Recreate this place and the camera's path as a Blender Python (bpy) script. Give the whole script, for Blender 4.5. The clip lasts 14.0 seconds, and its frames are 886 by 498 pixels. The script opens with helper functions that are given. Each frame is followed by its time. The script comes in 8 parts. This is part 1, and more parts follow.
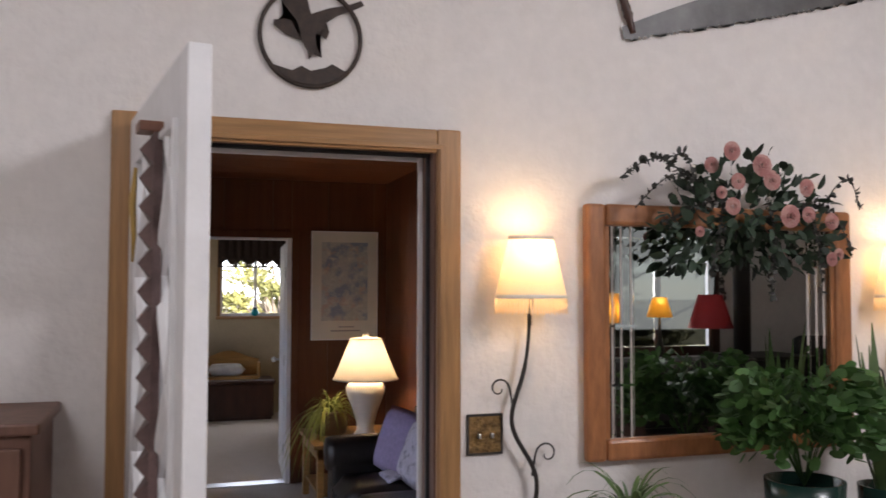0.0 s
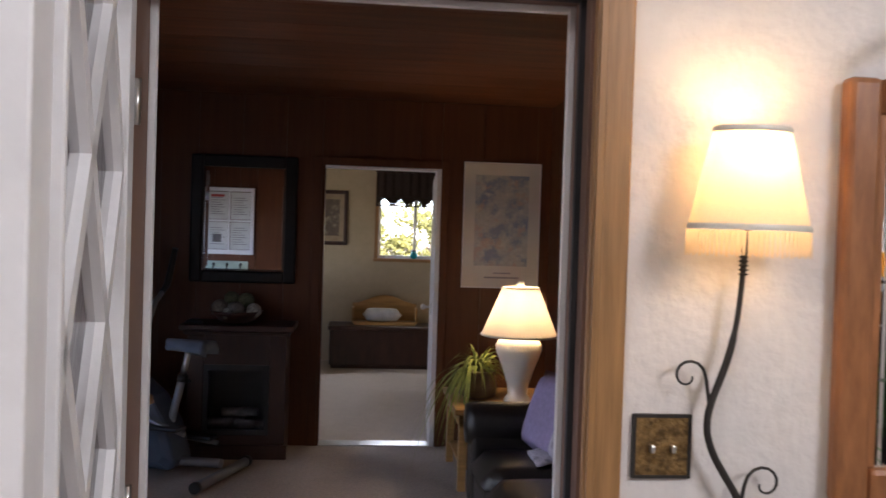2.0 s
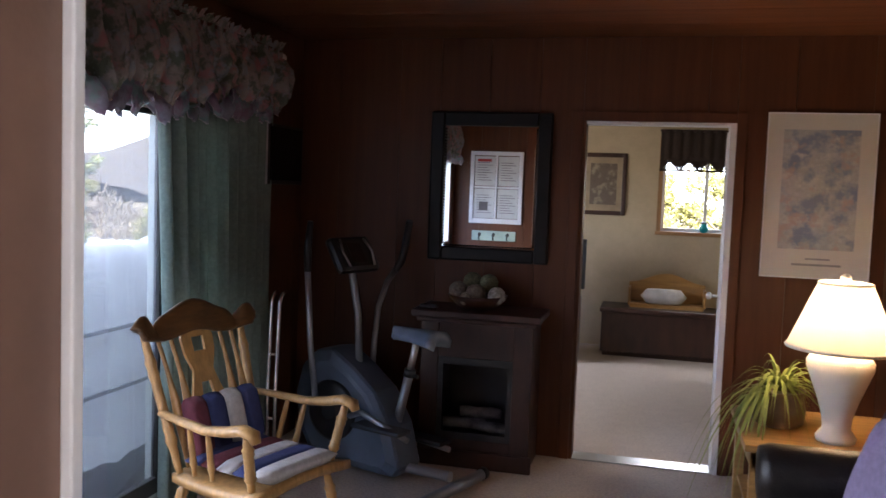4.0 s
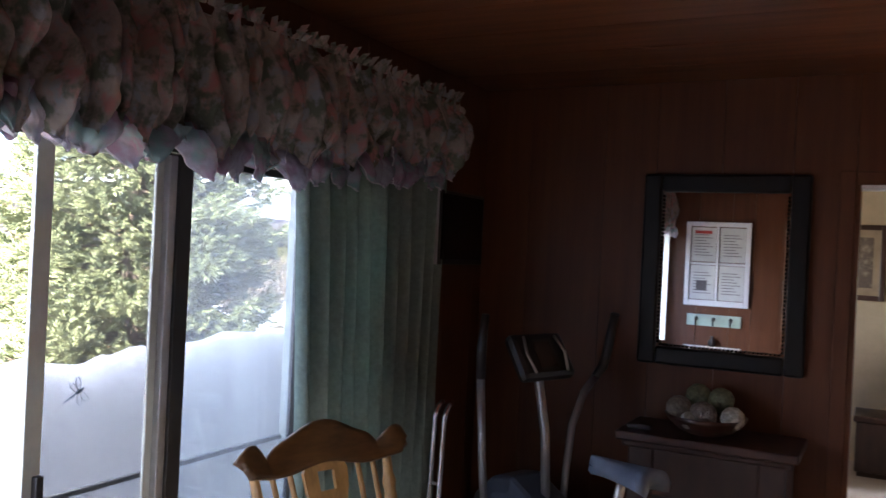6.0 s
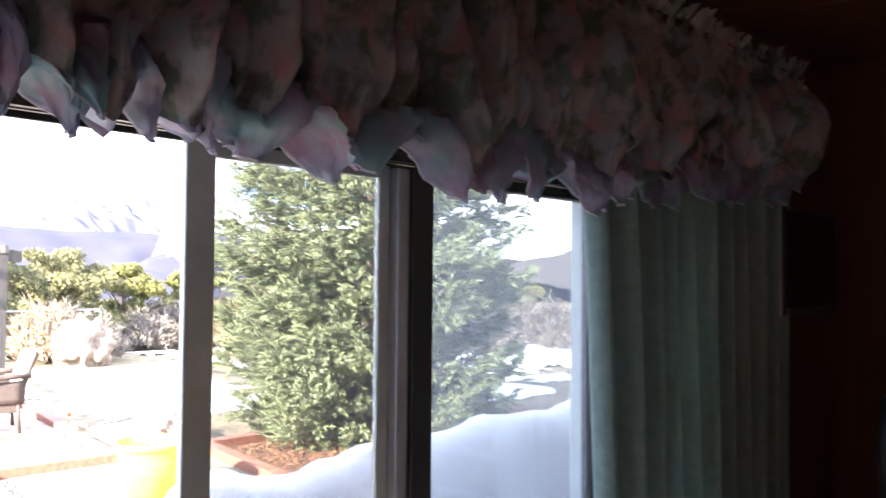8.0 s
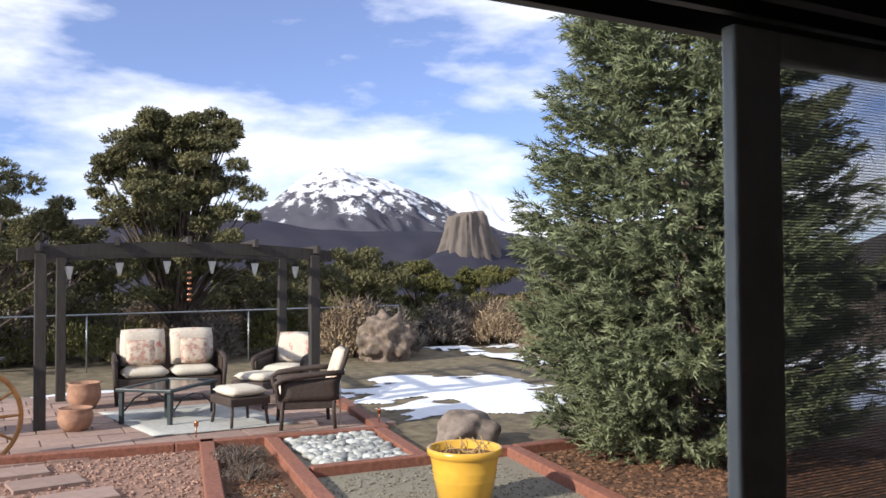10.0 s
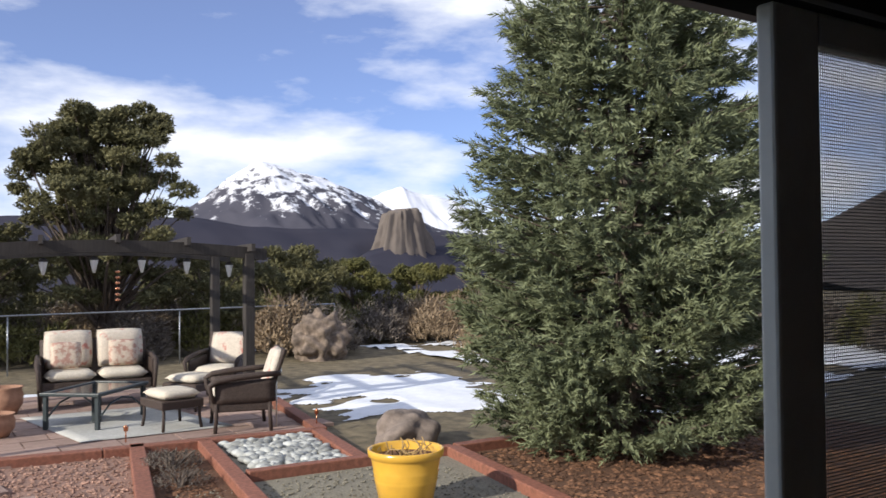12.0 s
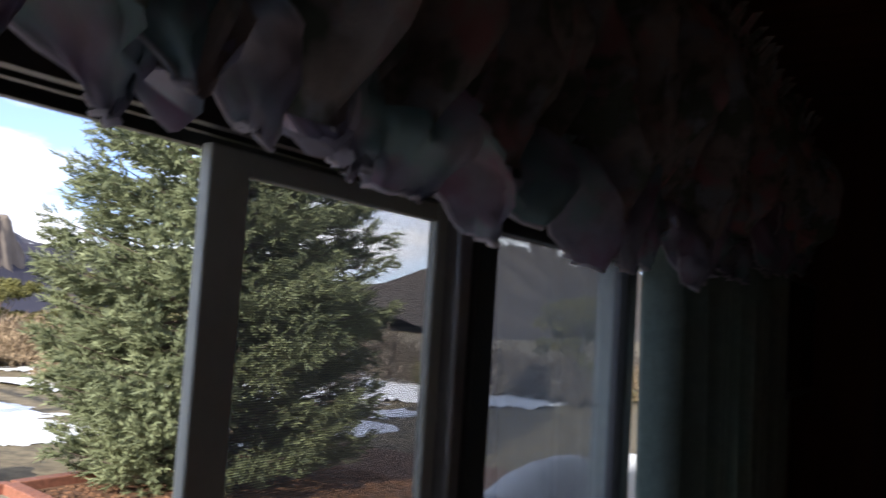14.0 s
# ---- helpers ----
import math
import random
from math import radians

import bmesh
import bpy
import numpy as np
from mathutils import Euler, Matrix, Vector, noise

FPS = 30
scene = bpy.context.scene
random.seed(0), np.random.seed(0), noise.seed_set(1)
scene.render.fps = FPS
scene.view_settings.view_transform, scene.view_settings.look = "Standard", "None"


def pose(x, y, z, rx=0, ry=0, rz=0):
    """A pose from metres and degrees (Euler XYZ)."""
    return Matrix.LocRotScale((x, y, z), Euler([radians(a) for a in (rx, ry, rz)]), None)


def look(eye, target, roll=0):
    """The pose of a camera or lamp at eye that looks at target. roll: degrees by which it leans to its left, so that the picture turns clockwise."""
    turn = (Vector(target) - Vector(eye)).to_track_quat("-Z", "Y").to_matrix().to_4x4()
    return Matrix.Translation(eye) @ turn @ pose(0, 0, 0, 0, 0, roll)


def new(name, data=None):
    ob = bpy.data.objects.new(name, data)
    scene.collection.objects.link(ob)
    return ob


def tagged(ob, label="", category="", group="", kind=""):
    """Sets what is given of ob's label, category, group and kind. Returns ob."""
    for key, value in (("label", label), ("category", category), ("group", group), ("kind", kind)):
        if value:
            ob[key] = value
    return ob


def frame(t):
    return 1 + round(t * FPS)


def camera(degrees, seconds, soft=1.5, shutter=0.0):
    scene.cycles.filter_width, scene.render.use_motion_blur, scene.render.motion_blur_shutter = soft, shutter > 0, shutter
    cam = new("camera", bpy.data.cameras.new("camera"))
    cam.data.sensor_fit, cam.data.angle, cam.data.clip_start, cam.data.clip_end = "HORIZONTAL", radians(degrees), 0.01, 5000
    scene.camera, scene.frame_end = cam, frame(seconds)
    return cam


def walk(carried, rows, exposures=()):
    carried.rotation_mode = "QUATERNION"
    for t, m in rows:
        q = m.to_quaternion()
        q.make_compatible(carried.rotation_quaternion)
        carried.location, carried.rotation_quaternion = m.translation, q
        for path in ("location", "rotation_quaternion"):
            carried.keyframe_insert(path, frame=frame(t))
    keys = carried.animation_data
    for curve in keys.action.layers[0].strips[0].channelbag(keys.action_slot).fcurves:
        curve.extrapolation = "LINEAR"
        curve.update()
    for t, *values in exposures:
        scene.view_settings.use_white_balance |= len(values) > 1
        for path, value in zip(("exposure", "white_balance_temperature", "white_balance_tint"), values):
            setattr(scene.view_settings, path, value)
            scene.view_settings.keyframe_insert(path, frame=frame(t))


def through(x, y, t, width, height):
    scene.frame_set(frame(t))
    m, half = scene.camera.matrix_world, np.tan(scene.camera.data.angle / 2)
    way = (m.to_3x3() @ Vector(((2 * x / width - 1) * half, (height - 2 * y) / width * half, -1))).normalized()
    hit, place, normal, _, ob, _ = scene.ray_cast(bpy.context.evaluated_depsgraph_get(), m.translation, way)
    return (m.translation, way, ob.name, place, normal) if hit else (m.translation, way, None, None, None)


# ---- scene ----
cam = camera(55.0, 14.0, soft=1.5, shutter=0.3)
PATH = [
    (0, (0.246, -0.239, 1.633), (0.85, 1.666, 1.724), 0.1),
    (0.5, (0.352, -0.062, 1.606), (1.068, 1.804, 1.698), 1.0),
    (1, (0.445, 0.21, 1.589), (1.086, 2.105, 1.622), 1.5),
    (1.5, (0.511, 0.485, 1.575), (0.97, 2.432, 1.577), 1.4),
    (2, (0.613, 0.75, 1.571), (0.808, 2.74, 1.537), 1.8),
    (2.5, (0.711, 1.062, 1.591), (0.717, 3.061, 1.516), 2.3),
    (3, (0.767, 1.35, 1.578), (0.555, 3.336, 1.478), 1.5),
    (3.2, (0.781, 1.452, 1.577), (0.504, 3.43, 1.462), 1.5),
    (5.3, (0.567, 2.502, 1.683), (-0.153, 4.364, 1.564), 2.0),
    (5.5, (0.494, 2.607, 1.624), (-0.267, 4.456, 1.575), 2.1),
    (6, (0.461, 2.844, 1.686), (-0.463, 4.617, 1.683), 2.8),
    (6.5, (0.339, 3.105, 1.685), (-0.72, 4.801, 1.711), 2.0),
    (7, (0.209, 3.377, 1.75), (-0.954, 5.004, 1.764), 3.0),
    (7.5, (-0.087, 3.533, 1.755), (-1.328, 5.102, 1.756), 0.9),
    (8, (-0.336, 3.656, 1.714), (-1.703, 5.115, 1.785), 0.5),
    (8.5, (-0.624, 3.779, 1.729), (-2.119, 5.102, 1.832), 0.7),
    (9, (-0.848, 3.808, 1.719), (-2.485, 4.953, 1.833), 1.8),
    (9.2, (-0.911, 3.816, 1.723), (-2.597, 4.886, 1.831), 1.4),
    (11.3, (-1.225, 3.848, 1.752), (-3.001, 4.767, 1.775), -1.1),
    (11.5, (-1.216, 3.842, 1.754), (-2.959, 4.822, 1.778), -1.0),
    (12, (-1.215, 3.846, 1.749), (-2.895, 4.931, 1.796), -0.5),
    (12.5, (-1.195, 3.837, 1.753), (-2.785, 5.047, 1.826), 0.7),
    (13, (-1.154, 3.844, 1.756), (-2.61, 5.211, 1.862), 0.8),
    (13.5, (-1.079, 3.835, 1.751), (-2.35, 5.374, 1.882), 2.3),
    (14, (-0.965, 3.798, 1.791), (-2.01, 5.497, 1.938), 3.7),
]
walk(cam, [(t, look(eye, target, roll)) for t, eye, target, roll in PATH],
     exposures=[(0, 3.5), (3.0, 3.9), (5.3, 4.75), (7.0, 4.08), (8.4, 4.15), (9.1, 1.85), (11.3, 0.4), (12.6, 0.55), (13.5, 0.95), (14.0, 1.45)])

# ---- world, sun and sky ----
SUN = Vector((0.15, -0.90, 0.42)).normalized()      # towards the sun
world = bpy.data.worlds.new("sky")
scene.world = world
world.use_nodes = True
wt = world.node_tree
wt.nodes.clear()


def node(tree, kind, **values):
    n = tree.nodes.new(kind)
    for key, value in values.items():
        if key in n.inputs:
            n.inputs[key].default_value = value
    return n


sky = node(wt, "ShaderNodeTexSky")
sky.sky_type, sky.sun_disc = "NISHITA", False
sky.altitude, sky.dust_density, sky.ozone_density, sky.air_density = 2600, 0.15, 5.0, 1.15
sky.sun_elevation, sky.sun_rotation = math.asin(SUN.z), math.atan2(SUN.x, SUN.y)
coords = node(wt, "ShaderNodeTexCoord")
stretch = node(wt, "ShaderNodeMapping")
stretch.inputs["Scale"].default_value = (1.0, 1.0, 3.2)
stretch.inputs["Location"].default_value = (0.35, 0.1, 0.0)
puffs = node(wt, "ShaderNodeTexNoise", Scale=2.6, Detail=9.0, Roughness=0.55)
veil = node(wt, "ShaderNodeValToRGB")
veil.color_ramp.elements[0].position, veil.color_ramp.elements[1].position = 0.44, 0.60
veil.color_ramp.elements[0].color = (0.09, 0.09, 0.09, 1)
cloud = node(wt, "ShaderNodeMix")
cloud.data_type = "RGBA"
cloud.inputs[7].default_value = (8.0, 8.2, 8.8, 1)
air = node(wt, "ShaderNodeBackground", Strength=0.10)
out = node(wt, "ShaderNodeOutputWorld")
wt.links.new(coords.outputs["Generated"], stretch.inputs["Vector"])
wt.links.new(stretch.outputs[0], puffs.inputs["Vector"])
wt.links.new(puffs.outputs[0], veil.inputs[0])
wt.links.new(veil.outputs[0], cloud.inputs[0])
tone = node(wt, "ShaderNodeMix")
tone.data_type, tone.blend_type = "RGBA", "MULTIPLY"
tone.inputs[0].default_value, tone.inputs[7].default_value = 1.0, (1.04, 0.93, 1.10, 1)
wt.links.new(sky.outputs[0], tone.inputs[6])
wt.links.new(tone.outputs[2], cloud.inputs[6])
wt.links.new(cloud.outputs[2], air.inputs["Color"])
wt.links.new(air.outputs[0], out.inputs[0])
lamp = bpy.data.lights.new("sun", "SUN")
lamp.energy, lamp.angle, lamp.color = 3.6, radians(0.6), (1.0, 0.93, 0.82)
new("sun", lamp).matrix_world = look((0, 0, 20), Vector((0, 0, 20)) - SUN)


def area(name, place, target, wide, high, watts, colour=(1, 1, 1)):
    data = bpy.data.lights.new(name, "AREA")
    data.shape, data.size, data.size_y, data.energy, data.color = "RECTANGLE", wide, high, watts, colour
    ob = new(name, data)
    ob.matrix_world = look(place, target)
    return ob


def bulb(name, place, watts, radius=0.03, colour=(1.0, 0.62, 0.30)):
    data = bpy.data.lights.new(name, "POINT")
    data.energy, data.shadow_soft_size, data.color = watts, radius, colour
    ob = new(name, data)
    ob.location = place
    return ob


# bedroom fill lamp, added in an unseen side opening
area("bedroom_fill_light", (-1.50, 9.1, 1.45), (1.0, 9.6, 0.6), 1.1, 1.0, 0.75, (0.95, 0.96, 1.0))
# tall living room: two fill lamps under made-up roof lights, and rear window daylight
area("roof_fill_light", (3.0, -0.6, 3.28), (1.3, 1.0, 0.6), 1.1, 0.9, 10, (0.95, 0.94, 1.0))
area("roof_fill_light", (-1.0, -0.6, 3.28), (-1.0, 1.0, 0.4), 0.9, 0.9, 5, (0.95, 0.94, 1.0))
area("rear_window_daylight", (5.15, -2.58, 1.75), (4.6, 2.0, 1.3), 1.1, 1.1, 0.10, (0.93, 0.96, 1.0))


# ---- materials ----
def mat(name, colour, rough=0.6, var=0.18, scale=6.0, stains=0.12, stretch=(1, 1, 1), bump=0.15, fine=90.0, metal=0.0,
        island=0.0, each=0.0, gloss=0.5, sheen=0.0, second=None, ramp=(0.35, 0.7)):
    """A painted, wooden, woven or stony surface: grain and stains over a base colour, with fine relief."""
    m = bpy.data.materials.new(name)
    m.use_nodes = True
    t = m.node_tree
    b = t.nodes["Principled BSDF"]
    tc = node(t, "ShaderNodeTexCoord")
    mp = node(t, "ShaderNodeMapping")
    mp.inputs["Scale"].default_value = stretch
    t.links.new(tc.outputs["Object"], mp.inputs["Vector"])
    grain = node(t, "ShaderNodeTexNoise", Scale=scale, Detail=6.0, Roughness=0.62)
    t.links.new(mp.outputs[0], grain.inputs["Vector"])
    shade = node(t, "ShaderNodeValToRGB")
    shade.color_ramp.elements[0].position, shade.color_ramp.elements[1].position = ramp
    dark = second or tuple(c * (1 - var) for c in colour)
    shade.color_ramp.elements[0].color = (*dark, 1)
    shade.color_ramp.elements[1].color = (*(min(c * (1 + var), 0.95) for c in colour), 1)
    t.links.new(grain.outputs[0], shade.inputs[0])
    big = node(t, "ShaderNodeTexNoise", Scale=scale * 0.17, Detail=3.0)
    t.links.new(tc.outputs["Object"], big.inputs["Vector"])
    spread = node(t, "ShaderNodeMapRange")
    spread.inputs["To Min"].default_value, spread.inputs["To Max"].default_value = 1 - stains, 1 + stains
    t.links.new(big.outputs[0], spread.inputs[0])
    value = node(t, "ShaderNodeHueSaturation")
    t.links.new(shade.outputs[0], value.inputs["Color"])
    t.links.new(spread.outputs[0], value.inputs["Value"])
    last = value
    for amount, kind, socket in ((island, "ShaderNodeNewGeometry", "Random Per Island"), (each, "ShaderNodeObjectInfo", "Random")):
        if amount:
            who = node(t, kind)
            r = node(t, "ShaderNodeMapRange")
            r.inputs["To Min"].default_value, r.inputs["To Max"].default_value = 1 - amount, 1 + amount
            t.links.new(who.outputs[socket], r.inputs[0])
            v = node(t, "ShaderNodeHueSaturation")
            t.links.new(last.outputs[0], v.inputs["Color"])
            t.links.new(r.outputs[0], v.inputs["Value"])
            last = v
    t.links.new(last.outputs[0], b.inputs["Base Color"])
    b.inputs["Roughness"].default_value, b.inputs["Metallic"].default_value = rough, metal
    b.inputs["Specular IOR Level"].default_value = gloss
    if sheen:
        b.inputs["Sheen Weight"].default_value = sheen
    if bump:
        fineness = node(t, "ShaderNodeTexNoise", Scale=fine, Detail=4.0)
        t.links.new(mp.outputs[0], fineness.inputs["Vector"])
        relief = node(t, "ShaderNodeBump", Strength=bump, Distance=0.01)
        t.links.new(fineness.outputs[0], relief.inputs["Height"])
        t.links.new(relief.outputs[0], b.inputs["Normal"])
    return m


def leafy(name, colour, rough=0.6, island=0.35, through=0.25):
    m = mat(name, colour, rough=rough, island=island, bump=0, scale=3.0)
    t = m.node_tree
    b = t.nodes["Principled BSDF"]
    glow = node(t, "ShaderNodeBsdfTranslucent")
    mix = node(t, "ShaderNodeMixShader", Fac=through)
    t.links.new(b.inputs["Base Color"].links[0].from_socket, glow.inputs["Color"])
    t.links.new(b.outputs[0], mix.inputs[1])
    t.links.new(glow.outputs[0], mix.inputs[2])
    t.links.new(mix.outputs[0], t.nodes["Material Output"].inputs["Surface"])
    return m


def glowing(name, colour, strength):
    m = bpy.data.materials.new(name)
    m.use_nodes = True
    b = m.node_tree.nodes["Principled BSDF"]
    b.inputs["Base Color"].default_value = (*colour, 1)
    b.inputs["Emission Color"].default_value = (*colour, 1)
    b.inputs["Emission Strength"].default_value = strength
    return m


def clear(name, tint=(1, 1, 1), rough=0.02, power=4.5):
    """Thin window glass: mostly see-through, with a glossy face."""
    m = bpy.data.materials.new(name)
    m.use_nodes = True
    t = m.node_tree
    t.nodes.clear()
    o = node(t, "ShaderNodeOutputMaterial")
    a = node(t, "ShaderNodeBsdfTransparent", Color=(*tint, 1))
    g = node(t, "ShaderNodeBsdfGlossy", Roughness=rough)
    lw = node(t, "ShaderNodeLayerWeight", Blend=0.5)
    f = node(t, "ShaderNodeMath")
    f.operation = "POWER"
    f.inputs[1].default_value = power
    t.links.new(lw.outputs["Facing"], f.inputs[0])
    mix = node(t, "ShaderNodeMixShader")
    t.links.new(f.outputs[0], mix.inputs[0])
    t.links.new(a.outputs[0], mix.inputs[1])
    t.links.new(g.outputs[0], mix.inputs[2])
    t.links.new(mix.outputs[0], o.inputs[0])
    return m


def silver(name, rough=0.01, tint=(0.92, 0.93, 0.92)):
    m = bpy.data.materials.new(name)
    m.use_nodes = True
    b = m.node_tree.nodes["Principled BSDF"]
    b.inputs["Base Color"].default_value = (*tint, 1)
    b.inputs["Metallic"].default_value, b.inputs["Roughness"].default_value = 1.0, rough
    return m


PLASTER = mat("textured_white_plaster", (0.74, 0.70, 0.68), rough=0.85, var=0.04, scale=14, stains=0.05, bump=0.35, fine=38)
PANEL = mat("reddish_wood_panelling", (0.116, 0.041, 0.0175), gloss=0.3, rough=0.45, var=0.16, scale=4, stretch=(5, 5, 0.3), stains=0.22, bump=0.04, fine=40, each=0.07)
PANELBACK = mat("dark_panel_groove", (0.03, 0.014, 0.009), rough=0.7)
CEILWOOD = mat("reddish_wood_ceiling", (0.155, 0.054, 0.023), gloss=0.3, rough=0.45, var=0.3, scale=4, stretch=(0.4, 5, 5), stains=0.2, bump=0.06, island=0.12)
CARPET = mat("beige_carpet", (0.50, 0.415, 0.345), rough=0.95, var=0.2, scale=60, stains=0.12, bump=0.6, fine=260, sheen=0.2)
OAK = mat("honey_oak_trim", (0.36, 0.19, 0.075), rough=0.4, var=0.25, scale=6, stretch=(9, 9, 0.5), bump=0.05, stains=0.15)
OAKH = mat("honey_oak_trim_across", (0.36, 0.19, 0.075), rough=0.4, var=0.25, scale=6, stretch=(0.5, 9, 9), bump=0.05, stains=0.15)
JAMB = mat("brown_painted_jamb", (0.20, 0.115, 0.085), rough=0.5, var=0.1, bump=0.04)
WHITE = mat("white_paint", (0.78, 0.77, 0.78), rough=0.45, var=0.05, scale=9, stains=0.06, bump=0.05)
RUBBER = mat("black_weather_strip", (0.02, 0.02, 0.024), rough=0.6)
TAN = mat("tan_wall_paint", (0.50, 0.40, 0.26), rough=0.85, var=0.05, scale=10, bump=0.25, fine=40)
CEILPAINT = mat("white_ceiling_paint", (0.75, 0.73, 0.70), rough=0.9, var=0.04, bump=0.3, fine=50)
ALU = mat("grey_aluminium_frame", (0.64, 0.69, 0.64), rough=0.42, var=0.06, scale=20, bump=0.03)
ALUDARK = mat("dark_bronze_aluminium", (0.035, 0.034, 0.033), rough=0.45, var=0.1, bump=0.03)
STEEL = mat("brushed_steel", (0.6, 0.6, 0.6), rough=0.3, var=0.1, metal=1.0, bump=0.03)
BLACK = mat("black_plastic", (0.018, 0.018, 0.020), rough=0.4, var=0.2, bump=0.05)
IRON = mat("dark_wrought_iron", (0.022, 0.018, 0.016), rough=0.5, var=0.25, bump=0.1, fine=60)
GLASS = clear("window_glass")
MIRROR = silver("mirror_glass")


# ---- building blocks ----
def box(bm, x0, y0, z0, x1, y1, z1, bevel=0.0, m=None):
    made = bmesh.ops.create_cube(bm, size=1.0, matrix=Matrix.Translation(((x0 + x1) / 2, (y0 + y1) / 2, (z0 + z1) / 2))
                                 @ Matrix.Diagonal((abs(x1 - x0), abs(y1 - y0), abs(z1 - z0), 1)))
    verts = made["verts"]
    if bevel:
        edges = list({e for v in verts for e in v.link_edges})
        res = bmesh.ops.bevel(bm, geom=edges, offset=bevel, segments=2, affect="EDGES", profile=0.5)
        verts = list({v for v in res["verts"]} | {v for v in verts if v.is_valid})
    if m is not None:
        bmesh.ops.transform(bm, matrix=m, verts=verts)
    return verts


def tube(bm, pts, radii, seg=8, caps=True, squash=1.0):
    """A round bar swept along pts."""
    pts = [Vector(p) for p in pts]
    if not hasattr(radii, "__len__"):
        radii = [radii] * len(pts)
    rings, up = [], None
    for i, p in enumerate(pts):
        d = (pts[min(i + 1, len(pts) - 1)] - pts[max(i - 1, 0)]).normalized()
        if up is None:
            up = Vector((0, 0, 1)) if abs(d.z) < 0.9 else Vector((1, 0, 0))
        side = d.cross(up)
        if side.length < 1e-4:
            side = d.orthogonal()
        side.normalize()
        up = side.cross(d).normalized()
        rings.append([bm.verts.new(p + (side * math.cos(a) + up * math.sin(a) * squash) * radii[i])
                      for a in (2 * math.pi * k / seg for k in range(seg))])
    for a, b in zip(rings, rings[1:]):
        for k in range(seg):
            f = bm.faces.new((a[k], a[(k + 1) % seg], b[(k + 1) % seg], b[k]))
            f.smooth = True
    if caps:
        bm.faces.new(rings[0][::-1])
        bm.faces.new(rings[-1])


def lathe(bm, profile, seg=20, at=(0, 0, 0), m=None, caps=True):
    """A turned shape about z from (radius, height) rows."""
    rings = []
    for r, z in profile:
        ring = []
        for k in range(seg):
            p = Vector((at[0] + r * math.cos(2 * math.pi * k / seg), at[1] + r * math.sin(2 * math.pi * k / seg), at[2] + z))
            ring.append(bm.verts.new(m @ p if m is not None else p))
        rings.append(ring)
    for a, b in zip(rings, rings[1:]):
        for k in range(seg):
            f = bm.faces.new((a[k], a[(k + 1) % seg], b[(k + 1) % seg], b[k]))
            f.smooth = True
    if caps:
        bm.faces.new(rings[0][::-1])
        bm.faces.new(rings[-1])


def sheet(bm, f, nu, nv, smooth=True):
    """A surface from f(u, v), u and v from 0 to 1."""
    grid = [[bm.verts.new(f(i / nu, j / nv)) for j in range(nv + 1)] for i in range(nu + 1)]
    for i in range(nu):
        for j in range(nv):
            q = bm.faces.new((grid[i][j], grid[i + 1][j], grid[i + 1][j + 1], grid[i][j + 1]))
            q.smooth = smooth
    return grid


def blob(bm, at, radii, sub=2, rough=0.0, freq=2.0, seed=0.0, m=None):
    made = bmesh.ops.create_icosphere(bm, subdivisions=sub, radius=1.0)
    for v in made["verts"]:
        k = 1 + rough * noise.noise(v.co * freq + Vector((seed, seed * 1.7, 3.1)))
        v.co = Vector((v.co.x * radii[0] * k, v.co.y * radii[1] * k, v.co.z * radii[2] * k))
        if m is not None:
            v.co = m @ v.co
        v.co += Vector(at)
    for f in {f for v in made["verts"] for f in v.link_faces}:
        f.smooth = True
    return made["verts"]


def cushion(bm, x0, y0, z0, x1, y1, z1, puff=0.3, m=None):
    """A stuffed pad: a rounded box that swells in its middle."""
    n = 8
    c = Vector(((x0 + x1) / 2, (y0 + y1) / 2, (z0 + z1) / 2))
    h = Vector((abs(x1 - x0) / 2, abs(y1 - y0) / 2, abs(z1 - z0) / 2))
    thin = min(range(3), key=lambda i: h[i])
    a, b = [i for i in range(3) if i != thin]
    grids = []
    for side in (-1, 1):
        grid = []
        for i in range(n + 1):
            row = []
            for j in range(n + 1):
                u, v = 2 * i / n - 1, 2 * j / n - 1
                swell = ((1 - u ** 4) * (1 - v ** 4)) ** 0.5
                p = Vector((0, 0, 0))
                p[a], p[b] = u * h[a] * (1 - 0.05 * v * v), v * h[b] * (1 - 0.05 * u * u)
                p[thin] = side * h[thin] * ((1 - puff) * min(1, swell * 3) + puff * swell)
                p += c
                row.append(bm.verts.new(m @ p if m is not None else p))
            grid.append(row)
        grids.append(grid)
        for i in range(n):
            for j in range(n):
                q = (grid[i][j], grid[i + 1][j], grid[i + 1][j + 1], grid[i][j + 1])
                f = bm.faces.new(q if side > 0 else q[::-1])
                f.smooth = True
    bmesh.ops.remove_doubles(bm, verts=bm.verts, dist=0.0008)


def linked(name, bm, material, smooth=False):
    me = bpy.data.meshes.new(name)
    bmesh.ops.recalc_face_normals(bm, faces=bm.faces)
    if smooth:
        for f in bm.faces:
            f.smooth = True
    bm.to_mesh(me)
    bm.free()
    me.materials.append(material)
    return new(name, me)


def part(name, bm, material, parent, label="", smooth=False):
    ob = linked(name, bm, material, smooth)
    ob.parent = parent
    return tagged(ob, label)


def solo(name, bm, material, label, category, group="", kind="", smooth=False):
    return tagged(linked(name, bm, material, smooth), label, category, group, kind)


def thing(name, at, label, category, group="", rz=0.0, kind=""):
    ob = new(name)
    ob.empty_display_size = 0.05
    ob.matrix_basis = pose(*at, 0, 0, rz)
    return tagged(ob, label, category, group, kind)


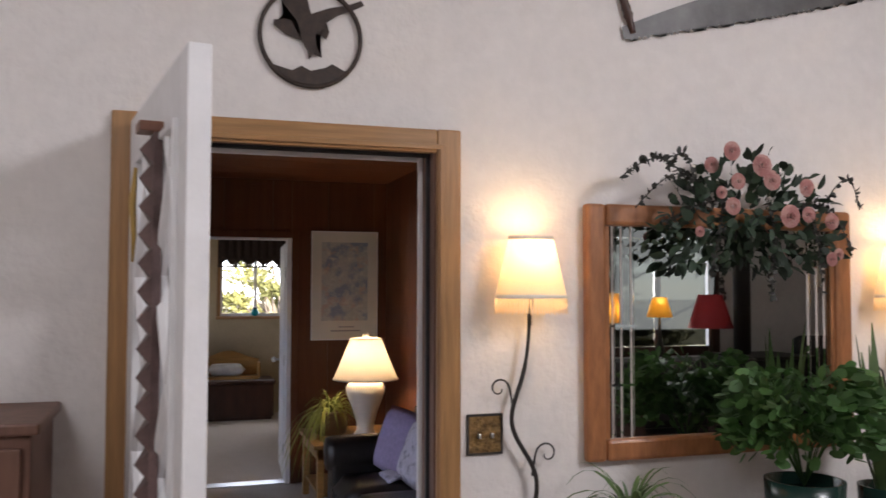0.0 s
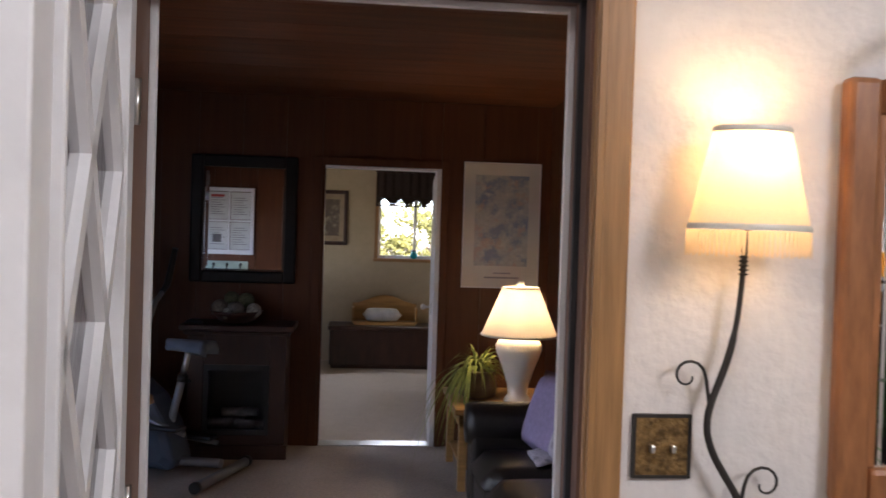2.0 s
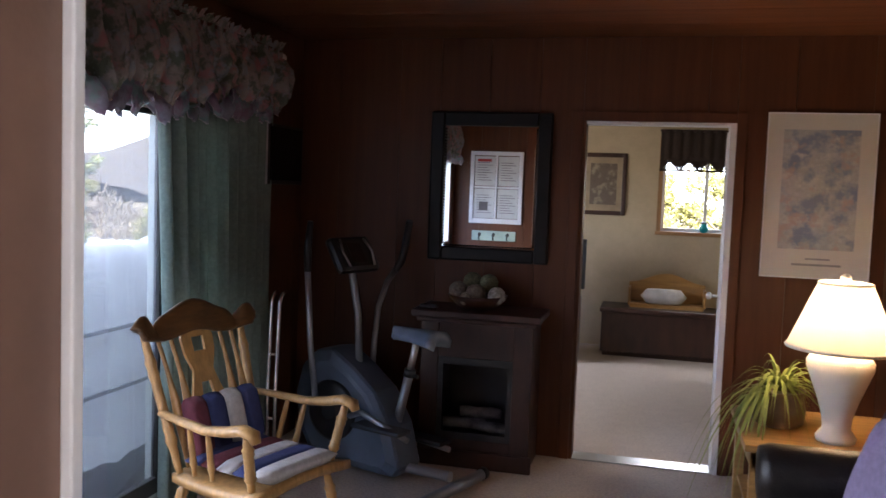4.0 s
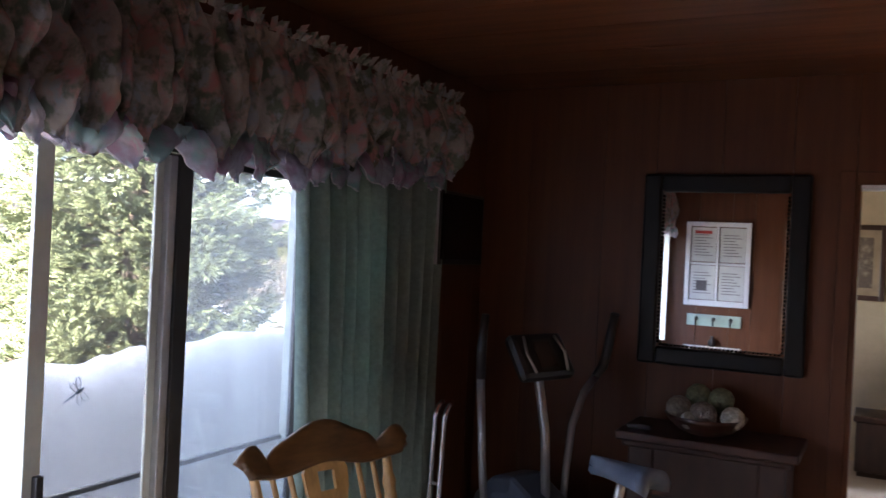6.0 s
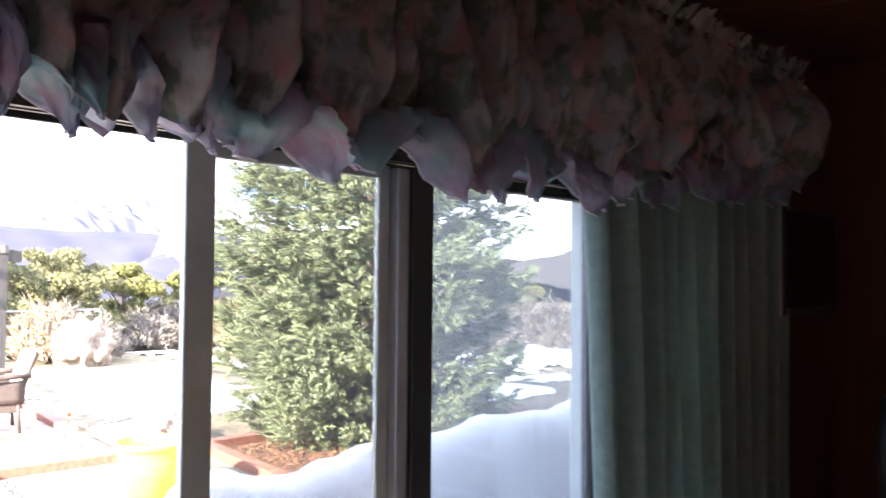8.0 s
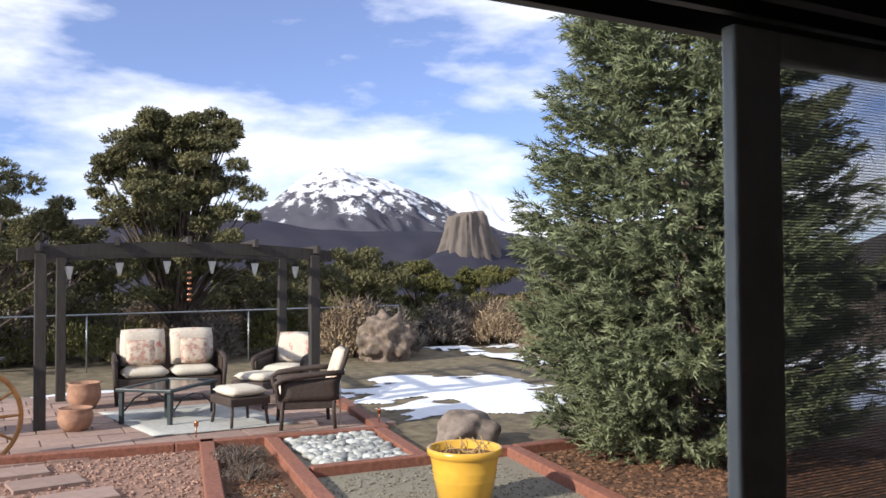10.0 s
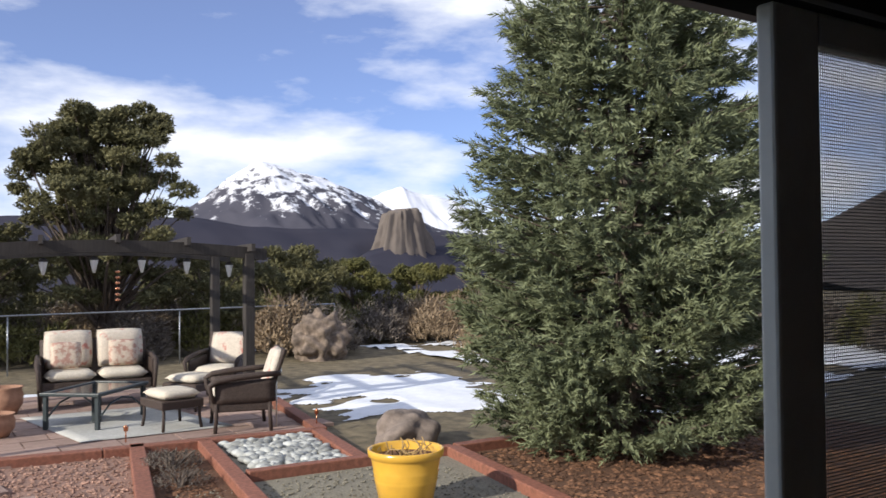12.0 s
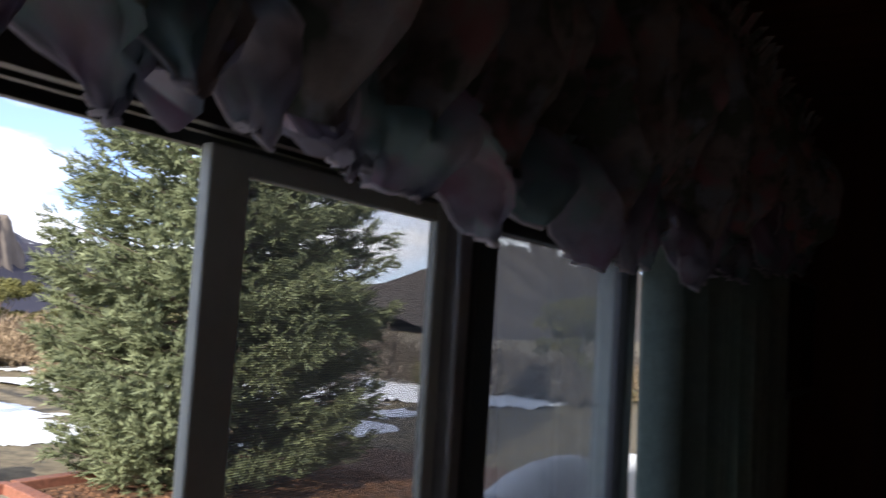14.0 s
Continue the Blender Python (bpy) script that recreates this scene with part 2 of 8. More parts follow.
def bars(*boxes, bevel=0.0):
    bm = bmesh.new()
    for b in boxes:
        box(bm, *b, bevel=bevel)
    return bm


# ---- the house: plan in metres ----
WIN, GLASSX, OUTX = -1.47, -1.60, -1.66          # the den's window wall: inner face, glazing, outer face
NEAR, DEN, FAR, FARB = 2.50, 2.64, 7.00, 7.12     # hall face, den face, far wall's two faces
RIGHT, CEIL = 2.02, 2.54
DL, DR, DH = 0.152, 1.082, 2.092                    # doorway between living room and den
EL, ER, EH = 0.335, 1.195, 2.05                   # doorway to the bedroom
WY0, WY1, WH = 2.95, 5.98, 2.0                  # the sliding window's opening

# floors and ceilings
solo("floor", bars((-1.66, 2.57, -0.12, 2.2, 11.3, 0.0)), CARPET, "worn beige wall-to-wall carpet", "floor", kind="structure")
solo("floor_living_room", bars((-2.6, -2.7, -0.12, 7.6, 2.57, 0.0)), CARPET, "beige carpet of the living room", "floor", kind="structure")
bm = bmesh.new()
for i in range(12):
    y = DEN + i * (FAR - DEN) / 12
    box(bm, WIN - 0.1, y + 0.002, CEIL, RIGHT + 0.1, y + (FAR - DEN) / 12 - 0.002, CEIL + 0.02)
box(bm, OUTX, DEN - 0.05, CEIL + 0.02, RIGHT + 0.12, FAR + 0.05, CEIL + 0.14)
solo("ceiling", bm, CEILWOOD, "low reddish-brown wooden board ceiling", "ceiling", kind="structure")
solo("ceiling_bedroom", bars((-1.66, FARB, 2.45, 2.2, 11.3, 2.6)), CEILPAINT, "plain painted bedroom ceiling", "ceiling", kind="structure")
solo("ceiling_living_room", bars((-2.6, -2.7, 3.32, 2.45, 2.5, 3.45), (3.55, -2.7, 3.32, 7.6, 2.5, 3.45), (2.45, -2.7, 3.32, 3.55, -1.05, 3.45),
     (2.45, -0.15, 3.32, 3.55, 2.5, 3.45)), CEILPAINT, "high white living room ceiling with an added, unseen roof opening", "ceiling", kind="structure")

# walls
wall_hall = solo("wall_hall", bars((-2.6, NEAR, 0, DL - 0.03, DEN - 0.02, 3.32), (DR + 0.03, NEAR, 0, 7.6, DEN - 0.02, 3.32),
                                   (DL - 0.03, NEAR, DH + 0.03, DR + 0.03, DEN - 0.02, 3.32)),
                 PLASTER, "white textured plaster wall of the living room", "wall", kind="structure")
solo("wall_living_west", bars((-2.74, -2.7, 0, -2.6, 2.64, 3.45)), PLASTER, "white plaster wall", "wall", kind="structure")
solo("wall_living_east", bars((7.6, -2.7, 0, 7.74, 2.64, 3.45)), PLASTER, "white plaster wall", "wall", kind="structure")
solo("wall_living_south", bars((-2.74, -2.84, 0, 4.5, -2.7, 3.45), (5.8, -2.84, 0, 7.74, -2.7, 3.45), (4.5, -2.84, 0, 5.8, -2.7, 1.0),
                               (4.5, -2.84, 2.2, 5.8, -2.7, 3.45)), PLASTER, "white plaster wall with a window", "wall", kind="structure")
wall_far = solo("wall_far", bars((OUTX, FAR + 0.02, 0, EL, FARB, CEIL + 0.1), (ER, FAR + 0.02, 0, RIGHT + 0.12, FARB, CEIL + 0.1),
                                 (EL, FAR + 0.02, EH, ER, FARB, CEIL + 0.1)), PANELBACK, "reddish-brown vertical wood panelling", "wall", kind="structure")
wall_right = solo("wall_right", bars((RIGHT + 0.02, DEN, 0, RIGHT + 0.14, FAR + 0.02, CEIL + 0.1)), PANELBACK, "reddish-brown vertical wood panelling", "wall", kind="structure")
wall_den = solo("wall_den", bars((WIN, DEN - 0.02, 0, DL - 0.03, DEN - 0.014, CEIL), (DR + 0.03, DEN - 0.02, 0, RIGHT + 0.02, DEN - 0.014, CEIL),
                                 (DL - 0.03, DEN - 0.02, DH + 0.03, DR + 0.03, DEN - 0.014, CEIL)), PANELBACK, "reddish-brown vertical wood panelling", "wall", kind="structure")
wall_window = solo("wall_window", bars((OUTX, DEN - 0.02, 0, WIN - 0.02, WY0, 2.66), (OUTX, WY1, 0, WIN - 0.02, FAR + 0.02, 2.66),
                                       (OUTX, WY0, WH, WIN - 0.02, WY1, 2.66)), PANELBACK, "panelled outer wall around the sliding window", "wall", kind="structure")
solo("wall_bedroom_north", bars((-1.66, 11.14, 0, 0.83, 11.3, 2.6), (1.74, 11.14, 0, 2.2, 11.3, 2.6), (0.83, 11.14, 0, 1.74, 11.3, 1.26), (0.83, 11.14, 2.2, 1.74, 11.3, 2.6)),
     TAN, "tan painted bedroom wall with a small window", "wall", kind="structure")
solo("wall_bedroom_west", bars((-1.66, FARB, 0, -1.52, 8.5, 2.6), (-1.66, 9.7, 0, -1.52, 11.14, 2.6), (-1.66, 8.5, 0, -1.52, 9.7, 0.9), (-1.66, 8.5, 2.0, -1.52, 9.7, 2.6)), TAN, "tan painted bedroom wall", "wall", kind="structure")
solo("wall_bedroom_east", bars((2.1, FARB, 0, 2.24, 11.14, 2.6)), TAN, "tan painted bedroom wall", "wall", kind="structure")
solo("wall_bedroom_south", bars((-1.52, FARB, 0, EL - 0.01, FARB + 0.012, 2.45), (ER + 0.01, FARB, 0, 2.1, FARB + 0.012, 2.45), (EL - 0.01, FARB, EH + 0.01, ER + 0.01, FARB + 0.012, 2.45)),
     TAN, "tan painted bedroom wall", "wall", kind="structure")


def planks(parent, along, lo, hi, face, out, z0, z1, holes=()):
    """Upright panelling boards on a wall; holes are (from, to, bottom, top)."""
    rnd = random.Random(int(abs(lo) * 100 + abs(face) * 1000))
    widths = (0.20, 0.31, 0.26, 0.40)
    at, k = lo, 0
    while at < hi - 0.01:
        w = min(widths[(k * 3 + rnd.randrange(4)) % 4], hi - at)
        spans = [(z0, z1)]
        for a, b, c, d in holes:
            if at + w > a + 0.002 and at < b - 0.002:
                spans = [s for lo_, hi_ in spans for s in ((lo_, min(c, hi_)), (max(d, lo_), hi_)) if s[1] - s[0] > 0.01]
        for s0, s1 in spans:
            bm = bmesh.new()
            a0, a1 = at + 0.001, at + w - 0.001
            if along == "x":
                box(bm, a0, face, s0, a1, face + out, s1)
            else:
                box(bm, face, a0, s0, face + out, a1, s1)
            part("panel_board", bm, PANEL, parent)
        at += w
        k += 1


planks(wall_far, "x", WIN, EL - 0.005, FAR, 0.02, 0.0, CEIL)
planks(wall_far, "x", ER + 0.005, RIGHT, FAR, 0.02, 0.0, CEIL)
planks(wall_far, "x", EL - 0.005, ER + 0.005, FAR, 0.02, EH, CEIL)
planks(wall_right, "y", DEN, FAR, RIGHT, 0.02, 0.0, CEIL)
planks(wall_window, "y", WY1 + 0.005, FAR, WIN - 0.02, 0.02, 0.0, CEIL)
planks(wall_window, "y", WY0, WY1 + 0.005, WIN - 0.02, 0.02, WH, CEIL)
planks(wall_window, "y", DEN, WY0, WIN - 0.02, 0.02, 0.0, CEIL)
planks(wall_den, "x", WIN, DL - 0.03, DEN - 0.014, 0.014, 0.0, CEIL)
planks(wall_den, "x", DR + 0.03, RIGHT, DEN - 0.014, 0.014, 0.0, CEIL)
planks(wall_den, "x", DL - 0.03, DR + 0.03, DEN - 0.014, 0.014, DH + 0.03, CEIL)

# ---- doorway between the living room and the den ----
door_1 = thing("door_1", (0, 0, 0), "honey oak doorway trim round an open doorway", "doorway", kind="structure")
part("casing", bars((DL - 0.09, NEAR - 0.022, 0, DL - 0.006, NEAR, DH + 0.075), bevel=0.006), OAK, door_1)
part("casing", bars((DR + 0.006, NEAR - 0.022, 0, DR + 0.09, NEAR, DH + 0.075), bevel=0.006), OAK, door_1)
part("casing", bars((DL - 0.006, NEAR - 0.021, DH - 0.006, DR + 0.006, NEAR, DH + 0.074), bevel=0.006), OAKH, door_1)
part("casing_bead", bars((DL - 0.03, NEAR - 0.032, 0, DL - 0.012, NEAR - 0.022, DH + 0.02), (DR + 0.012, NEAR - 0.032, 0, DR + 0.03, NEAR - 0.022, DH + 0.02), bevel=0.003), OAK, door_1)
part("casing_bead", bars((DL - 0.03, NEAR - 0.031, DH + 0.004, DR + 0.03, NEAR - 0.021, DH + 0.022), bevel=0.003), OAKH, door_1)
part("jamb", bars((DL - 0.03, NEAR, 0, DL, DEN + 0.012, DH + 0.03)), JAMB, door_1)
part("jamb", bars((DR, NEAR, 0, DR + 0.03, DEN + 0.012, DH + 0.03)), JAMB, door_1)
part("head_jamb", bars((DL, NEAR, DH, DR, DEN + 0.012, DH + 0.03)), JAMB, door_1)
part("weather_strip", bars((DR - 0.012, NEAR + 0.045, 0, DR, NEAR + 0.062, DH),
                           (DL, NEAR + 0.045, DH - 0.012, DR - 0.012, NEAR + 0.062, DH)), RUBBER, door_1)
part("door_stop", bars((DL, DEN - 0.008, 0, DL + 0.016, DEN + 0.012, DH), bevel=0.003), WHITE, door_1, "white painted edge strip")
part("door_stop", bars((DR - 0.016, DEN - 0.008, 0, DR, DEN + 0.012, DH), bevel=0.003), WHITE, door_1, "white painted edge strip")
part("door_stop", bars((DL + 0.016, DEN - 0.008, DH - 0.016, DR - 0.016, DEN + 0.012, DH), bevel=0.003), WHITE, door_1, "white painted edge strip")
part("threshold", bars((DL, NEAR - 0.01, 0.0, DR, DEN + 0.03, 0.014), bevel=0.004), STEEL, door_1, "worn metal threshold strip")

# the white glazed door, swung open into the living room, with a diamond lattice on both faces
leaf = thing("lattice_door", (DL + 0.016, NEAR - 0.034, 0.012), "open white glazed door with diamond lattice bars", "door", rz=-80.8)
W_, H_, T_ = 0.93, 2.12, 0.05
part("stile", bars((0, -T_, 0, 0.20, 0, H_), bevel=0.004), WHITE, leaf)
part("stile", bars((W_ - 0.10, -T_, 0, W_, 0, H_), bevel=0.004), WHITE, leaf)
part("rail", bars((0.20, -T_, 0, W_ - 0.10, 0, 0.22), bevel=0.004), WHITE, leaf)
part("rail", bars((0.20, -T_, H_ - 0.14, W_ - 0.10, 0, H_), bevel=0.004), WHITE, leaf)
part("bead", bars((0.20, -T_ - 0.012, 0.22, 0.218, 0.012, H_ - 0.14), (W_ - 0.118, -T_ - 0.012, 0.22, W_ - 0.10, 0.012, H_ - 0.14),
                  (0.218, -T_ - 0.012, 0.22, W_ - 0.118, 0.012, 0.238), (0.218, -T_ - 0.012, H_ - 0.158, W_ - 0.118, 0.012, H_ - 0.14), bevel=0.003), WHITE, leaf)
# tint stands in for the dark view and reflection behind the bars
pane = part("glass_pane", bars((0.218, -T_ / 2 - 0.003, 0.238, W_ - 0.118, -T_ / 2 + 0.003, H_ - 0.158)), clear("tinted_door_glass", tint=(0.50, 0.45, 0.46)), leaf, "glass pane tinted to darken the view behind it")
pane.visible_shadow = False
gx0, gx1, gz0, gz1 = 0.218, W_ - 0.118, 0.238, H_ - 0.158
cell_w, cell_h = 0.36, 0.47


def muntin(bm, p, q, out, w=0.017, h=0.016):
    """A lattice bar with a flat crown and sloping sides, on one face of the door."""
    d = (q - p).normalized()
    across = Vector((-d.z, 0, d.x))
    prof = ((-w, -0.012), (-w, 0.002), (-w * 0.45, h), (w * 0.45, h), (w, 0.002), (w, -0.012))
    ends = [[bm.verts.new(e + across * c + Vector((0, out * k, 0))) for c, k in prof] for e in (p, q)]
    for k in range(6):
        bm.faces.new((ends[0][k], ends[0][(k + 1) % 6], ends[1][(k + 1) % 6], ends[1][k]))
    bm.faces.new(ends[0][::-1])
    bm.faces.new(ends[1])


for face in (-T_ + 0.006, -0.006):
    for sign in (1, -1):
        for k in range(-6, 12):
            # a slanted bar clipped to the glazed field
            def z_at(x, k=k, sign=sign):
                return gz0 + (k * cell_h) + sign * (x - gx0) * cell_h / cell_w
            xs = sorted(((gz0 - gz0 - k * cell_h) * sign * cell_w / cell_h + gx0, (gz1 - gz0 - k * cell_h) * sign * cell_w / cell_h + gx0))
            a, b = max(gx0, xs[0]), min(gx1, xs[1])
            if b - a > 0.04:
                bm = bmesh.new()
                muntin(bm, Vector((a, face, z_at(a))), Vector((b, face, z_at(b))), 1 if face > 0 else -1)
                part("lattice_bar", bm, WHITE, leaf)
for z in (0.25, 1.0, 1.8):
    bm = bmesh.new()
    tube(bm, [(-0.004, 0.004, z - 0.045), (-0.004, 0.004, z + 0.045)], 0.008, seg=8)
    part("hinge", bm, STEEL, leaf, "small steel hinge barrel")
bm = bmesh.new()
tube(bm, [(W_ - 0.05, 0, 0.98), (W_ - 0.05, 0.035, 0.98)], 0.012, seg=10)
blob(bm, (W_ - 0.05, 0.055, 0.98), (0.028, 0.024, 0.028), sub=2)
tube(bm, [(W_ - 0.05, -T_, 0.98), (W_ - 0.05, -T_ - 0.035, 0.98)], 0.012, seg=10)
blob(bm, (W_ - 0.05, -T_ - 0.055, 0.98), (0.028, 0.024, 0.028), sub=2)
part("door_knob", bm, STEEL, leaf, "round steel door knob")

# ---- doorway to the bedroom, with its white door standing open ----
door_2 = thing("door_2", (0, 0, 0), "white-edged bedroom doorway with wooden casing", "doorway", kind="structure")
for x0, x1 in ((EL - 0.07, EL - 0.004), (ER + 0.004, ER + 0.06)):
    part("casing", bars((x0, FAR - 0.016, 0, x1, FAR, EH + 0.06), bevel=0.004), PANEL, door_2)
part("casing", bars((EL - 0.004, FAR - 0.015, EH, ER + 0.004, FAR, EH + 0.058), bevel=0.004), PANEL, door_2)
part("jamb", bars((EL - 0.004, FAR, 0, EL + 0.016, FARB + 0.01, EH)), PANEL, door_2)
part("jamb", bars((ER - 0.03, FAR - 0.01, 0, ER + 0.004, FARB + 0.01, EH)), WHITE, door_2, "white painted jamb")
part("head_jamb", bars((EL + 0.016, FAR - 0.01, EH - 0.016, ER - 0.03, FARB + 0.01, EH)), WHITE, door_2, "white painted head")
part("threshold", bars((EL + 0.016, FAR - 0.01, 0.0, ER - 0.03, FARB + 0.02, 0.008), bevel=0.003), STEEL, door_2, "shiny metal carpet strip")
bed_door = thing("bedroom_door", (ER - 0.035, FARB + 0.02, 0.01), "white flush bedroom door standing wide open", "door", rz=86)
part("leaf", bars((0, -0.036, 0, 0.78, 0, 2.0), bevel=0.003), WHITE, bed_door)
for z in (0.25, 1.0, 1.75):
    part("hinge", bars((-0.014, -0.028, z - 0.045, 0.002, 0.004, z + 0.045), bevel=0.002), STEEL, bed_door, "steel hinge plate")
bm = bmesh.new()
tube(bm, [(0.72, 0, 0.95), (0.72, 0.04, 0.95)], 0.01, seg=8)
blob(bm, (0.72, 0.055, 0.95), (0.026, 0.022, 0.026))
part("door_knob", bm, STEEL, bed_door)

# ---- the sliding window of the den ----
window_1 = thing("window_1", (0, 0, 0), "wide grey aluminium sliding window, left side slid open", "window", kind="structure")
X0, X1 = GLASSX - 0.05, GLASSX + 0.06
part("jamb", bars((X0, WY0, 0, WIN, WY0 + 0.05, WH)), ALU, window_1)
part("jamb", bars((X0, WY1 - 0.05, 0, WIN, WY1, WH)), ALU, window_1)
part("head_track", bars((X0, WY0 + 0.05, WH - 0.03, X1, WY1 - 0.05, WH), (X0, WY0 + 0.05, WH - 0.055, X0 + 0.012, WY1 - 0.05, WH - 0.03),
                        (X0 + 0.045, WY0 + 0.05, WH - 0.05, X0 + 0.055, WY1 - 0.05, WH - 0.03), (X1 - 0.014, WY0 + 0.05, WH - 0.055, X1, WY1 - 0.05, WH - 0.03)),
     ALUDARK, window_1, "dark grooved head track")
part("sill_track", bars((X0, WY0 + 0.05, 0.0, X1, WY1 - 0.05, 0.035), (X0 + 0.03, WY0 + 0.05, 0.035, X0 + 0.036, WY1 - 0.05, 0.05), (X1 - 0.04, WY0 + 0.05, 0.035, X1 - 0.034, WY1 - 0.05, 0.05)), ALU, window_1)
part("reveal", bars((X1, WY0 + 0.05, WH - 0.03, WIN, WY1 - 0.05, WH)), PANEL, window_1)


def sash(name, y0, y1, x, stile_l, stile_r, material, label, pane_material, pane_label, d=0.018):
    s = part(name, bars((x - d, y0, 0.05, x + d, y0 + stile_l, WH - 0.055), bevel=0.003), material, window_1, label)
    part("stile", bars((x - d, y1 - stile_r, 0.05, x + d, y1, WH - 0.055), bevel=0.003), material, s)
    part("rail", bars((x - d, y0 + stile_l, 0.05, x + d, y1 - stile_r, 0.13), bevel=0.003), material, s)
    part("rail", bars((x - d, y0 + stile_l, WH - 0.082, x + d, y1 - stile_r, WH - 0.055), bevel=0.003), material, s)
    if pane_material is None:
        weave = new("insect_mesh", woven(x, y0 + stile_l, y1 - stile_r, 0.13, WH - 0.082))
        weave.parent = s
        tagged(weave, pane_label)
        return
    g = part("pane", bars((x - 0.002, y0 + stile_l, 0.13, x + 0.002, y1 - stile_r, WH - 0.082)), pane_material, s, pane_label)
    g.visible_shadow = False


def woven(x, y0, y1, z0, z1, pitch=0.0028, half=0.00034):
    """Insect screen: upright and level threads a few millimetres apart, each a thin square rod."""
    ny, nz = int((y1 - y0) / pitch), int((z1 - z0) / pitch)
    rods = [((y0 + pitch * (k + 0.5), z0), (y0 + pitch * (k + 0.5), z1)) for k in range(ny)]
    rods += [((y0, z0 + pitch * (k + 0.5)), (y1, z0 + pitch * (k + 0.5))) for k in range(nz)]
    verts, faces = [], []
    for (ya, za), (yb, zb) in rods:
        n = len(verts)
        for yy, zz in ((ya, za), (yb, zb)):
            for dx, e in ((-half, -half), (half, -half), (half, half), (-half, half)):
                verts.append((x + dx, yy + (e if ya == yb else 0.0), zz + (e if za == zb else 0.0)))
        faces += [(n + q, n + (q + 1) % 4, n + 4 + (q + 1) % 4, n + 4 + q) for q in range(4)]
    me = bpy.data.meshes.new("insect_mesh")
    me.from_pydata(verts, [], faces)
    me.materials.append(mat("dark_screen_thread", (0.025, 0.026, 0.028), rough=0.6, bump=0))
    return me


def dusty(name):
    m = clear(name, tint=(0.56, 0.58, 0.59), power=2.8)
    t = m.node_tree
    # translucent film is dust plus a painted veil of glare
    film_ = node(t, "ShaderNodeBsdfTranslucent", Color=(0.62, 0.66, 0.74, 1))
    n = node(t, "ShaderNodeTexNoise", Scale=3.0, Detail=5.0)
    r = node(t, "ShaderNodeMapRange")
    r.inputs["To Min"].default_value, r.inputs["To Max"].default_value = 0.035, 0.10
    mix = node(t, "ShaderNodeMixShader")
    o = [x for x in t.nodes if x.type == "OUTPUT_MATERIAL"][0]
    first = o.inputs[0].links[0].from_socket
    t.links.new(n.outputs[0], r.inputs[0])
    t.links.new(r.outputs[0], mix.inputs[0])
    t.links.new(first, mix.inputs[1])
    t.links.new(film_.outputs[0], mix.inputs[2])
    t.links.new(mix.outputs[0], o.inputs[0])
    return m


DUSTY = dusty("dusty_veiled_glass")
sash("screen_frame", 4.388, 4.850, GLASSX - 0.012, 0.056, 0.030, ALU, "grey aluminium screen frame", None, "dark woven insect screen", d=0.008)
sash("sash_frame", 4.885, 5.60, GLASSX + 0.012, 0.060, 0.055, ALUDARK, "dark aluminium sash frame", DUSTY, "dusty window glass with a painted veil of glare")
sash("sash_frame", 5.55, WY1 - 0.05, GLASSX - 0.025, 0.045, 0.05, ALU, "grey aluminium sash frame", GLASS, "clear window glass")
part("stile_cover", bars((GLASSX - 0.032, 4.851, 0.05, GLASSX + 0.020, 4.884, WH - 0.06), bevel=0.004), mat("pale_aluminium", (0.5, 0.51, 0.52), rough=0.3, metal=0.5, bump=0.02), window_1, "pale aluminium strip")
for z in (0.905, 0.62):
    part("guard_rail", bars((GLASSX - 0.035, 4.45, z, GLASSX - 0.022, 5.54, z + 0.016)), ALUDARK, window_1, "thin dark guard rail")
STICKER = mat("blue_grey_sticker", (0.10, 0.14, 0.20), rough=0.5, bump=0.02)
fly = thing("dragonfly_sticker", (GLASSX - 0.0112, 4.556, 1.21), "small dragonfly sticker on the window screen", "sticker")
fly.rotation_euler.x = radians(-62)
fly.scale = (1, 0.78, 0.78)
part("tail", bars((0, -0.003, -0.062, 0.002, 0.003, 0.0)), STICKER, fly)
part("thorax", bars((0, -0.006, 0.0, 0.003, 0.006, 0.026), bevel=0.001), STICKER, fly)
part("head", bars((0, -0.005, 0.026, 0.003, 0.005, 0.036), bevel=0.001), STICKER, fly)
for side in (-1, 1):
    for k, (z_, a_, len_) in enumerate(((0.020, 12, 0.050), (0.008, -16, 0.044))):
        bm = bmesh.new()
        rim = [(side * (0.006 + len_ * (0.5 - 0.5 * math.cos(q))), z_ + 0.011 * math.sin(q) + math.tan(radians(a_)) * len_ * (0.5 - 0.5 * math.cos(q))) for q in (2 * math.pi * i / 14 for i in range(15))]
        tube(bm, [(0.001, y_, w_) for y_, w_ in rim], 0.0016, seg=4, caps=False)
        for c in (0.3, 0.55, 0.8):
            tube(bm, [(0.001, side * (0.006 + len_ * c), z_ - 0.009 + math.tan(radians(a_)) * len_ * c), (0.001, side * (0.006 + len_ * c), z_ + 0.009 + math.tan(radians(a_)) * len_ * c)], 0.0009, seg=4)
        part("wing", bm, STICKER, fly, "open-work sticker wing")
part("latch", bars((GLASSX - 0.004, 4.415, 0.90, GLASSX + 0.02, 4.44, 1.0), bevel=0.004), BLACK, window_1, "small black latch")

